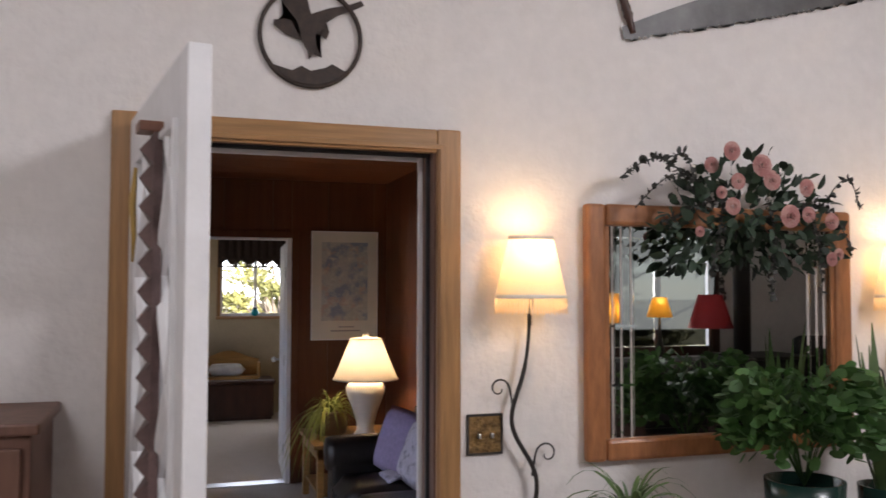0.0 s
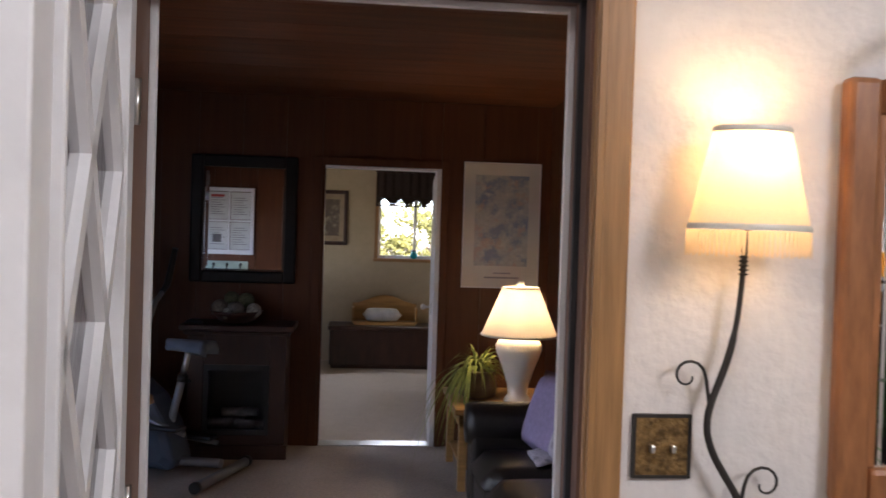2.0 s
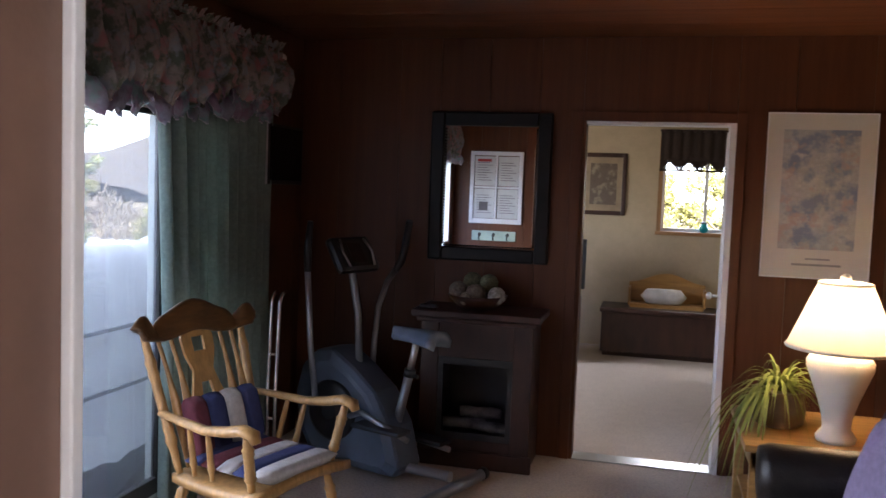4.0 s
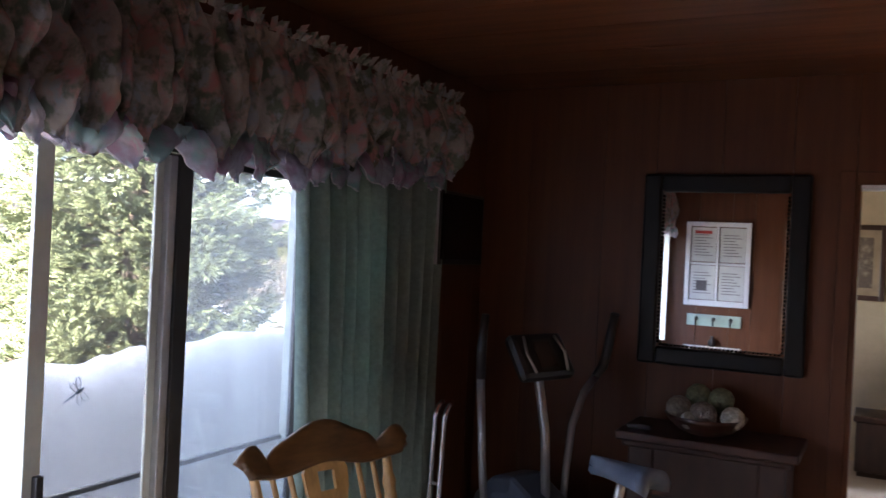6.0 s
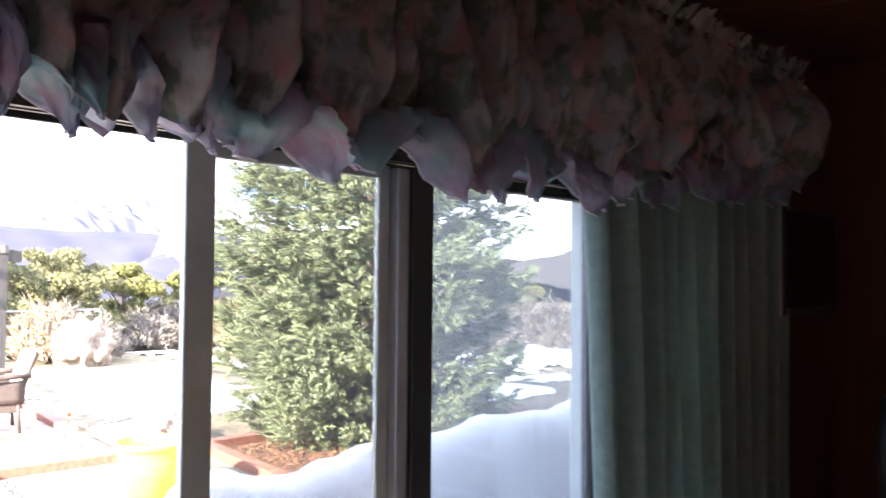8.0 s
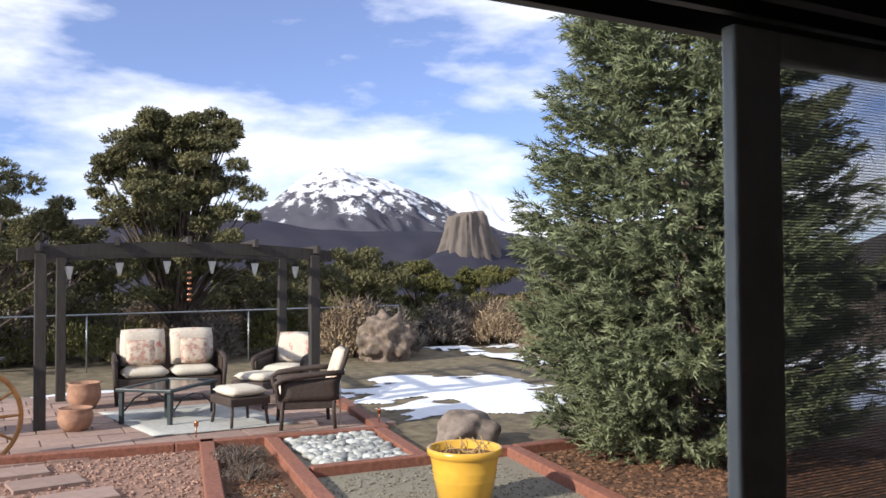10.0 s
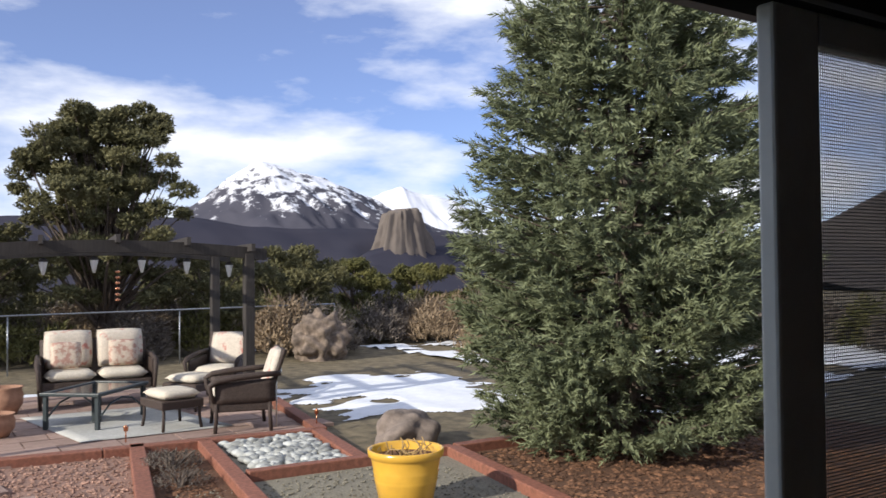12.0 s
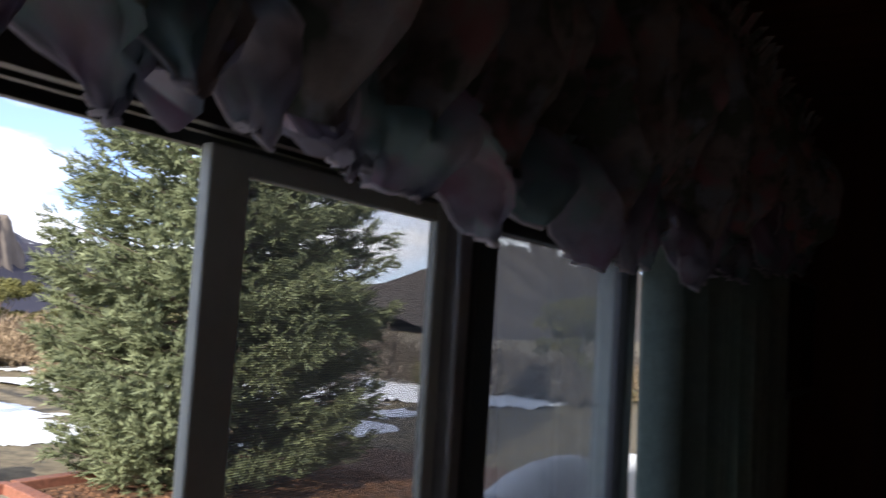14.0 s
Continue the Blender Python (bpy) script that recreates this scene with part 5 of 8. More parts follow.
# ---- the bedroom beyond ----
chest = thing("wooden_chest", (0.88, 10.78, 0), "long dark wooden blanket chest below the window", "chest")
part("body", bars((-0.58, -0.24, 0.04, 0.58, 0.24, 0.44), bevel=0.006), DARKWOOD, chest)
part("lid", bars((-0.60, -0.26, 0.44, 0.60, 0.25, 0.49), bevel=0.01), DARKWOOD, chest)
part("plinth", bars((-0.56, -0.22, 0, 0.56, 0.22, 0.04)), DARKWOOD, chest)
doll = thing("doll_bed", (0.93, 10.80, 0.49), "small carved wooden doll bed with white bedding", "doll bed")
bm = bmesh.new()
sheet(bm, lambda u, v: Vector((-0.38 + 0.76 * u, 0.12, v * (0.24 + 0.10 * math.sin(u * math.pi) ** 2))), 20, 4)
part("headboard", bm, PINE, doll).modifiers.new("thickness", "SOLIDIFY").thickness = 0.02
part("side", bars((-0.38, -0.12, 0.02, -0.36, 0.11, 0.20), bevel=0.004), PINE, doll)
part("side", bars((0.36, -0.12, 0.02, 0.38, 0.11, 0.20), bevel=0.004), PINE, doll)
part("base", bars((-0.36, -0.12, 0.0, 0.36, 0.11, 0.04)), PINE, doll)
bm = bmesh.new()
cushion(bm, -0.26, -0.13, 0.04, 0.2, 0.1, 0.19, puff=0.5)
part("bedding", bm, mat("white_bedding", (0.62, 0.60, 0.57), rough=0.9, bump=0.5, fine=40), doll, "crumpled white bedding", smooth=True)
tvs = thing("tv_cabinet", (-0.18, 10.2, 0), "dark cabinet beside the bedroom doorway", "cabinet")
part("body", bars((-0.35, -0.22, 0.03, 0.28, 0.22, 0.60), bevel=0.006), DARKWOOD, tvs)
part("plinth", bars((-0.33, -0.2, 0, 0.26, 0.2, 0.03)), DARKWOOD, tvs)
part("door", bars((-0.33, -0.232, 0.07, -0.04, -0.221, 0.56), bevel=0.003), DARKWOOD, tvs)
part("door", bars((-0.03, -0.232, 0.07, 0.26, -0.221, 0.56), bevel=0.003), DARKWOOD, tvs)
tv2 = thing("bedroom_television", (-0.22, 10.25, 0.60), "black bedroom television on a dark cabinet", "television")
part("casing", bars((-0.36, -0.03, 0.09, 0.36, 0.03, 0.58), bevel=0.008), BLACK, tv2)
part("foot", bars((-0.14, -0.1, 0, 0.14, 0.1, 0.015), (-0.03, -0.015, 0.015, 0.03, 0.015, 0.09), bevel=0.003), BLACK, tv2)
bp = thing("framed_picture", (0.22, 11.135, 1.735), "dark-framed sepia picture on the bedroom wall", "picture")
for b in ((-0.24, -0.025, -0.33, -0.195, 0, 0.33), (0.195, -0.025, -0.33, 0.24, 0, 0.33), (-0.195, -0.025, -0.33, 0.195, 0, -0.285), (-0.195, -0.025, 0.285, 0.195, 0, 0.33)):
    part("frame_side", bars(b, bevel=0.006), DARKWOOD, bp)
part("mat_board", bars((-0.195, -0.012, -0.285, 0.195, -0.004, 0.285)), mat("tan_mat_board", (0.36, 0.27, 0.17), rough=0.8), bp)
part("print", bars((-0.14, -0.015, -0.22, 0.14, -0.0125, 0.22)), cloth("sepia_print", (0.14, 0.10, 0.07), (((0.32, 0.26, 0.18), 0.54),), 9.0, through=0, rough=0.6), bp)
window_2 = thing("window_2", (0, 0, 0), "small white sliding bedroom window with wooden trim", "window", kind="structure")
for b in ((0.79, 11.12, 1.22, 0.835, 11.142, 2.25), (1.735, 11.12, 1.22, 1.78, 11.142, 2.25), (0.835, 11.12, 2.2, 1.735, 11.142, 2.25)):
    part("trim", bars(b, bevel=0.003), OAK, window_2)
part("sill", bars((0.78, 11.09, 1.22, 1.79, 11.20, 1.26), bevel=0.005), OAKH, window_2)
for b in ((0.83, 11.2, 1.26, 0.865, 11.24, 2.2), (1.705, 11.2, 1.26, 1.74, 11.24, 2.2), (1.265, 11.2, 1.26, 1.30, 11.24, 2.2), (0.865, 11.2, 1.26, 1.705, 11.24, 1.295), (0.865, 11.2, 2.165, 1.705, 11.24, 2.2)):
    part("frame_bar", bars(b, bevel=0.003), WHITE, window_2)
for x0, x1 in ((0.865, 1.265), (1.30, 1.705)):
    part("pane", bars((x0, 11.218, 1.295, x1, 11.222, 2.165)), GLASS, window_2).visible_shadow = False
BROWNCLOTH = cloth("dark_brown_cloth", (0.035, 0.020, 0.014), (), 5, 0.0)
shade2 = thing("window_valance", (1.285, 11.08, 1.9), "dark brown window valance with a pierced pointed hem", "valance")
bm = bmesh.new()
sheet(bm, lambda u, v: Vector((-0.49 + 0.98 * u, 0.012 * math.sin(u * 60), 0.10 + 0.32 * v)), 60, 6)
part("cloth", bm, BROWNCLOTH, shade2).modifiers.new("thickness", "SOLIDIFY").thickness = 0.004
part("rod", bars((-0.50, 0.0, 0.40, 0.50, 0.05, 0.425)), DARKWOOD, shade2)
bm = bmesh.new()
for k in range(5):                                   # pointed openings framed by narrow bands
    x = -0.49 + 0.196 * k
    tube(bm, [(x, 0, 0.0), (x + 0.05, 0, 0.055), (x + 0.098, 0, 0.10)], 0.012, seg=5)
    tube(bm, [(x + 0.098, 0, 0.10), (x + 0.146, 0, 0.055), (x + 0.196, 0, 0.0)], 0.012, seg=5)
    tube(bm, [(x + 0.02, 0, 0.0), (x + 0.098, 0, 0.06), (x + 0.176, 0, 0.0)], 0.005, seg=4)
    tube(bm, [(x + 0.098, 0, 0.0), (x + 0.098, 0, 0.10)], 0.004, seg=4)
tube(bm, [(-0.49, 0, 0.0), (0.49, 0, 0.0)], 0.010, seg=5)
v0 = [bm.verts.new(p) for p in ((-0.49, 0, 0.02), (-0.49, 0, 0.10), (-0.40, 0, 0.10))]
bm.faces.new(v0)
for k in range(5):
    x = -0.49 + 0.196 * k
    bm.faces.new([bm.verts.new(p) for p in ((x + 0.11, 0.002, 0.105), (x + 0.196, 0.002, 0.02), (x + 0.282, 0.002, 0.105))] if k < 4 else [bm.verts.new(p) for p in ((0.40, 0, 0.10), (0.49, 0, 0.10), (0.49, 0, 0.02))])
part("pierced_hem", bm, BROWNCLOTH, shade2)
orn = thing("glass_ornament", (1.275, 11.15, 1.26), "small turquoise glass jar on the window sill", "ornament")
bm = bmesh.new()
lathe(bm, [(0.02, 0), (0.045, 0.02), (0.05, 0.05), (0.03, 0.08), (0.035, 0.095)], seg=16)
part("jar", bm, mat("turquoise_glass", (0.02, 0.30, 0.36), rough=0.15, bump=0), orn)
bm = bmesh.new()
lathe(bm, [(0.034, 0.09), (0.034, 0.105), (0.01, 0.115)], seg=16)
part("lid", bm, BLACK, orn)

# ---- outdoors ----
GZ = -0.12
EARTH = mat("dry_winter_lawn", (0.155, 0.125, 0.075), rough=0.95, var=0.45, scale=5, stains=0.3, bump=0.8, fine=30)
SNOW = mat("old_snow", (0.80, 0.83, 0.88), rough=0.7, var=0.05, scale=7, stains=0.05, bump=0.6, fine=9)
PAVER = mat("pinkish_concrete_paver", (0.33, 0.23, 0.19), rough=0.85, var=0.15, scale=14, stains=0.12, bump=0.3, fine=60, each=0.14)
TIMBER = mat("red_brown_landscape_timber", (0.24, 0.095, 0.06), rough=0.75, var=0.3, scale=8, stretch=(3, 3, 3), bump=0.3, fine=30, each=0.12)
REDGRAVEL = mat("reddish_gravel", (0.33, 0.20, 0.15), rough=0.95, var=0.35, scale=45, bump=0.9, fine=50, island=0.35)
SANDY = mat("grey_sandy_gravel", (0.235, 0.215, 0.165), rough=0.95, var=0.3, scale=40, bump=0.8, fine=60)
MULCH = mat("brown_bark_mulch", (0.15, 0.075, 0.040), rough=0.95, var=0.5, scale=40, bump=0.9, fine=50, island=0.5)
RIVER = mat("grey_river_stone", (0.37, 0.38, 0.36), rough=0.6, var=0.15, scale=20, bump=0.1, each=0.45)
ROCK = mat("rough_brown_boulder", (0.23, 0.185, 0.155), rough=0.9, var=0.4, scale=7, bump=0.9, fine=16)
BARK = mat("grey_juniper_bark", (0.13, 0.10, 0.08), rough=0.9, var=0.4, scale=8, stretch=(5, 5, 0.7), bump=0.7, fine=30)
WEATHERED = mat("dark_weathered_timber", (0.042, 0.036, 0.032), rough=0.75, var=0.3, scale=8, stretch=(5, 5, 0.6), bump=0.3)
WICKER = mat("dark_brown_wicker", (0.055, 0.036, 0.028), rough=0.6, var=0.4, scale=60, bump=0.9, fine=120)
CREAM = cloth("cream_cushion_cloth", (0.62, 0.56, 0.46), (), 6, 0.0)
FLOWERED = cloth("cream_cushion_with_red_flowers", (0.62, 0.55, 0.46), (((0.50, 0.20, 0.16), 0.60),), 7, 0.0)
YELLOW = mat("yellow_glazed_ceramic", (0.70, 0.40, 0.055), rough=0.22, var=0.06, scale=8, stains=0.05, bump=0.03)
CLAY = mat("terracotta_clay", (0.36, 0.20, 0.13), rough=0.85, var=0.2, scale=12, bump=0.15)


bm = bmesh.new()
rings = [0.0, 4, 8, 12, 16, 22, 30, 45, 70, 120, 250, 600, 1500, 4700]
rows_ = []
for r in rings:
    rows_.append([bm.verts.new((-1.6 + r * math.cos(a), 5 + r * math.sin(a), float(np.interp(r, (0, 1, 30, 45, 70, 120, 250, 600, 1500, 4700), (-0.3, -0.14, -0.14, -0.5, -2.2, -6, -18, -40, -60, -60))))) for a in (2 * math.pi * k / 64 for k in range(64))])
for a, b in zip(rows_, rows_[1:]):
    for k in range(64):
        bm.faces.new((a[k], a[(k + 1) % 64], b[(k + 1) % 64], b[k]))
solo("ground", bm, EARTH, "dry brown winter ground with thin grass", "ground", kind="structure")


def scatter(name, material, label, n, where, size, seed, flat=0.6, z=GZ, category="gravel"):
    """Many small chips or stones in one mesh: where(random) gives x, y."""
    rnd = np.random.RandomState(seed)
    base = np.array([(1, 0, 0), (-1, 0, 0), (0, 1, 0), (0, -1, 0), (0, 0, 1), (0, 0, -1)], float)
    tri = np.array([(0, 2, 4), (2, 1, 4), (1, 3, 4), (3, 0, 4), (2, 0, 5), (1, 2, 5), (3, 1, 5), (0, 3, 5)])
    xy = np.array([where(rnd) for _ in range(n)])
    s = rnd.uniform(size[0], size[1], (n, 1)) * np.stack([np.ones(n), rnd.uniform(0.5, 1, n), np.full(n, flat)], 1)
    a = rnd.uniform(0, 6.28, n)
    p = base[None] * s[:, None] + rnd.normal(0, 0.12, (n, 6, 3)) * s[:, None]
    c, d = np.cos(a)[:, None], np.sin(a)[:, None]
    v = np.stack([p[..., 0] * c - p[..., 1] * d + xy[:, :1], p[..., 0] * d + p[..., 1] * c + xy[:, 1:2], p[..., 2] + z + s[:, 2:3] * 0.4], -1)
    f = tri[None] + 6 * np.arange(n)[:, None, None]
    me = bpy.data.meshes.new(name)
    me.from_pydata(v.reshape(-1, 3).tolist(), [], f.reshape(-1, 3).tolist())
    me.materials.append(material)
    return tagged(new(name, me), label, category, kind="stuff")


def bed(name, corners, material, label, z=GZ, category="ground bed"):
    bm = bmesh.new()
    top = [bm.verts.new((x, y, z)) for x, y in corners]
    low = [bm.verts.new((x, y, z - 0.06)) for x, y in corners]
    bm.faces.new(top)
    for k in range(len(corners)):
        bm.faces.new((low[k], low[(k + 1) % len(corners)], top[(k + 1) % len(corners)], top[k]))
    return solo(name, bm, material, label, category, kind="structure")


bed("gravel_bed", [(-10.35, 5.98), (-10.55, 1.2), (-5.0, 1.2), (-5.0, 4.95), (-7.89, 5.47)], REDGRAVEL, "reddish gravel bed with stepping stones")
bed("sand_bed", [(-7.0, 6.16), (-8.50, 6.42), (-8.46, 8.64), (-6.29, 8.25), (-2.6, 7.6), (-1.7, 4.9), (-5.0, 4.9)], SANDY, "grey sandy gravel yard", z=GZ - 0.004)
bed("mulch_bed", [(-8.46, 8.64), (-8.30, 13.5), (-2.4, 13.5), (-2.6, 7.6), (-6.29, 8.25)], MULCH, "brown bark mulch bed under the spruce", z=GZ)
bed("planting_bed", [(-10.35, 6.02), (-7.95, 5.53), (-7.55, 6.2), (-10.22, 6.58)], MULCH, "narrow bed with dried plants", z=GZ)
bed("rock_bed_floor", [(-10.18, 6.66), (-8.62, 6.56), (-8.55, 7.6), (-10.12, 7.78)], SANDY, "bed of river stones", z=GZ + 0.01)
bed("patio_base", [(-10.3, 3.2), (-10.3, 8.05), (-15.6, 8.4), (-15.6, 3.2)], SANDY, "bedding under the patio pavers", z=GZ - 0.01)

timbers = thing("landscape_timbers", (0, 0, 0), "red-brown landscape timbers edging the garden beds", "garden edging", kind="structure")


def timber(a, b, w=0.075, h=0.09):
    a, b = Vector((*a, GZ)), Vector((*b, GZ))
    n = max(1, round((b - a).length / 2.0))
    for k in range(n):
        p, q = a.lerp(b, k / n), a.lerp(b, (k + 1) / n)
        bm = bmesh.new()
        L = (q - p).length
        box(bm, 0.004, -w, -0.06, L - 0.004, w, h, bevel=0.012)
        ob = part("timber", bm, TIMBER, timbers)
        ob.matrix_basis = Matrix.Translation(p) @ Matrix.Rotation(math.atan2(q.y - p.y, q.x - p.x), 4, "Z")


timber((-10.55, 3.4), (-10.10, 7.85))
timber((-10.42, 5.98), (-7.89, 5.47))
timber((-7.89, 5.47), (-5.2, 4.95))
timber((-10.20, 6.62), (-7.35, 6.22))
timber((-8.58, 6.50), (-8.46, 8.62), w=0.06)
timber((-8.46, 8.66), (-8.32, 12.8))
timber((-8.42, 8.60), (-6.29, 8.22))
timber((-6.29, 8.22), (-3.0, 7.68))
timber((-10.08, 7.86), (-8.56, 7.62))
timber((-10.10, 7.92), (-12.6, 8.35))

pav = thing("patio_pavers", (0, 0, 0), "pinkish concrete pavers of the patio", "patio", kind="structure")
bm = bmesh.new()
box(bm, -0.198, -0.298, -0.04, 0.198, 0.298, 0.016)
for v in bm.verts:
    if v.co.z > 0:
        v.co.x *= 0.985
        v.co.y *= 0.988
slab_mesh = bpy.data.meshes.new("paver")
bm.to_mesh(slab_mesh)
bm.free()
slab_mesh.materials.append(PAVER)
rnd = random.Random(8)


def lay(x, y, rz=0.0, z=GZ + 0.006):
    ob = new("paver", slab_mesh)
    ob.parent = pav
    ob.matrix_basis = pose(x, y, z + rnd.uniform(-0.004, 0.004), rnd.uniform(-0.4, 0.4), rnd.uniform(-0.4, 0.4), rz + rnd.uniform(-0.5, 0.5))


for i in range(12):
    for j in range(8):
        y = 3.5 + 0.606 * j + (0.3 if i % 2 else 0)
        if y < 8.1 + 0.02 * i:
            lay(-10.52 - 0.406 * i + 0.03 * (y - 5), y)
for x, y, a in ((-9.9, 3.3, 8), (-9.95, 4.1, 4), (-9.4, 4.35, 9), (-9.35, 3.4, 5), (-8.85, 2.95, 7), (-8.8, 3.75, 8), (-8.75, 4.55, 5), (-8.2, 3.3, 6), (-8.15, 4.1, 9), (-7.6, 2.8, 8), (-7.55, 3.6, 6),
                (-7.5, 4.4, 9), (-6.9, 3.2, 7), (-6.85, 4.0, 6), (-6.2, 2.8, 8), (-6.2, 3.6, 7), (-9.9, 2.5, 6), (-9.35, 2.6, 7)):
    lay(x, y, a, z=GZ + 0.022)
scatter("red_gravel", REDGRAVEL, "loose reddish gravel among the stepping stones", 5200, lambda r: (lambda x: (x, r.uniform(2.2, 5.9 + (x + 10.3) * -0.2)))(r.uniform(-10.3, -5.6)), (0.012, 0.032), 3)
scatter("bark_chips", MULCH, "loose bark chips under the spruce", 6500, lambda r: (lambda x: (x, r.uniform(8.62 - (x + 8.4) * 0.18, 12.0)))(r.uniform(-8.3, -3.0)), (0.018, 0.05), 4, flat=0.35, category="mulch")
scatter("bark_chips_bed", MULCH, "bark chips of the narrow bed", 700, lambda r: (lambda x: (x, r.uniform(6.0, 6.5) - (x + 10.3) * 0.16))(r.uniform(-10.2, -7.8)), (0.015, 0.04), 5, flat=0.35, category="mulch")
scatter("yard_grit", SANDY, "coarse grit of the sandy yard", 2600, lambda r: (r.uniform(-8.4, -4.5), r.uniform(5.4, 8.3)), (0.008, 0.02), 6)

stones = thing("river_stones", (0, 0, 0), "smooth grey and white river stones in a timber-edged bed", "stones", kind="structure")
shapes = []
for k in range(7):
    bm = bmesh.new()
    blob(bm, (0, 0, 0), (0.068, 0.05, 0.036), sub=2, rough=0.25, freq=1.2, seed=k * 2.3)
    me = bpy.data.meshes.new("stone")
    bm.to_mesh(me)
    bm.free()
    me.materials.append(RIVER)
    shapes.append(me)
rnd = random.Random(12)
for k in range(290):
    u, v = rnd.random(), rnd.random()
    x = -10.08 + 1.42 * u
    y = 6.74 - 0.07 * u + (0.98 - 0.10 * u) * v
    ob = new("stone", shapes[k % 7])
    ob.parent = stones
    s = rnd.uniform(0.7, 1.25)
    ob.matrix_basis = pose(x, y, GZ + 0.03 + rnd.uniform(0, 0.02), rnd.uniform(-20, 20), rnd.uniform(-20, 20), rnd.uniform(0, 360)) @ Matrix.Diagonal((s, s, s, 1))


def snow(name, x0, x1, y0, y1, height, seed, label, n=70, keep=0.0, freq=0.7):
    """A ragged sheet of old snow lying on the ground."""
    bm = bmesh.new()
    grid = {}
    for i in range(n + 1):
        for j in range(n + 1):
            x, y = x0 + (x1 - x0) * i / n, y0 + (y1 - y0) * j / n
            edge = 1 - 0.8 * ((2 * i / n - 1) ** 2 + (2 * j / n - 1) ** 2)
            k = edge + 0.75 * noise.noise((x * freq, y * freq, seed)) + 0.35 * noise.noise((x * 3, y * 2.2, seed + 5)) - 0.35 - keep
            if k > 0:
                grid[i, j] = bm.verts.new((x, y, GZ - 0.018 + min(1, k * 4) * height * (0.7 + 0.5 * noise.noise((x * 2, y * 2, 1))) + 0.004))
    for i in range(n):
        for j in range(n):
            q = [grid.get(p) for p in ((i, j), (i + 1, j), (i + 1, j + 1), (i, j + 1))]
            if all(q):
                bm.faces.new(q).smooth = True
    return solo(name, bm, SNOW, label, "snow", kind="stuff")


snow("snow_patch", -14.9, -10.2, 8.3, 12.6, 0.05, 2.0, "ragged patch of melting snow on the lawn", n=110)
snow("snow_patch", -10.4, -8.4, 10.6, 15.5, 0.06, 9.0, "melting snow behind the spruce", n=60, keep=-0.25)
snow("snow_patch", -16.0, -14.6, 4.4, 5.9, 0.03, 4.0, "small snow patch by the patio", n=30)
snow("snow_field", -22, -8.6, 13.5, 32, 0.08, 7.0, "wide thin snow cover in the open ground", n=110, keep=-0.2)

# the big bank of shovelled snow outside the window
bm = bmesh.new()


def bank(u, v):
    x, y = -3.7 + 1.85 * u, 4.25 + 8.5 * v
    rise = min(1.0, max(0.0, (y - 4.32) / 0.5))
    rise = rise * rise * (3 - 2 * rise)
    ridge = math.exp(-((x + 2.25) / (0.62 if x < -2.25 else 0.34)) ** 2)
    h = (1.40 + 0.05 * noise.noise((y * 1.3, 2, 0)) + 0.03 * math.sin(y * 2.1) - 0.07 * max(0.0, y - 7.0)) * rise * ridge
    h += (0.05 * noise.noise((x * 4.2, y * 4.2, 4)) + 0.03 * noise.noise((x * 9, y * 9, 1))) * rise
    return Vector((x, y, GZ - 0.06 + h))


sheet(bm, bank, 60, 200)
solo("snow_bank", bm, SNOW, "tall bank of piled snow outside the window", "snow")

# ---- garden things ----
pot = thing("yellow_flower_pot", (-7.07, 7.26, GZ), "large yellow glazed flower pot with ribbed band", "flower pot")
bm = bmesh.new()
lathe(bm, [(0.19, 0.0), (0.205, 0.01), (0.245, 0.20), (0.252, 0.22), (0.248, 0.235), (0.257, 0.25), (0.252, 0.262), (0.262, 0.28), (0.257, 0.292), (0.275, 0.38), (0.278, 0.395), (0.30, 0.405), (0.303, 0.455), (0.292, 0.46), (0.272, 0.445), (0.262, 0.38)], seg=40)
part("body", bm, YELLOW, pot)
bm = bmesh.new()
lathe(bm, [(0.0, 0.395), (0.264, 0.39)], seg=30, caps=False)
part("soil", bm, MULCH, pot, "dry dark soil")
bm = bmesh.new()
rnd = random.Random(3)
for k in range(26):
    a, r = rnd.uniform(0, 6.28), rnd.uniform(0.02, 0.2)
    b = a + rnd.uniform(-1.2, 1.2)
    tube(bm, [(r * math.cos(a), r * math.sin(a), 0.39), (r * 1.1 * math.cos(b), r * 1.1 * math.sin(b), 0.43 + rnd.uniform(0, 0.05)), (r * 1.35 * math.cos(b + 0.4), r * 1.3 * math.sin(b + 0.4), 0.44 + rnd.uniform(-0.03, 0.09))], 0.005, seg=4)
part("dry_growth", bm, mat("dry_straw", (0.42, 0.28, 0.12), rough=0.9), pot, "dry brown plant stems")
bm = bmesh.new()
blob(bm, (-9.15, 8.50, GZ + 0.10), (0.30, 0.34, 0.29), sub=4, rough=0.42, freq=1.6, seed=4.0)
solo("boulder", bm, ROCK, "rough brown garden boulder", "boulder")
bm = bmesh.new()
blob(bm, (-17.75, 11.45, GZ + 0.34), (0.46, 0.58, 0.62), sub=5, rough=0.34, freq=3.6, seed=9.0)
solo("boulder", bm, mat("pale_tan_boulder", (0.20, 0.155, 0.12), rough=0.95, var=0.45, scale=9, bump=0.9, fine=20), "pale tan boulder before the brush", "boulder")

# pergola with arched beams and hanging lanterns
perg = thing("pergola", (0, 0, 0), "dark weathered timber pergola with arched beams", "pergola")
posts = [(-12.25, 4.45), (-12.42, 7.92), (-14.6, 4.85), (-14.9, 8.25)]
for x, y in posts:
    part("post", bars((x - 0.065, y - 0.065, GZ - 0.03, x + 0.065, y + 0.065, 1.98), bevel=0.008), WEATHERED, perg)


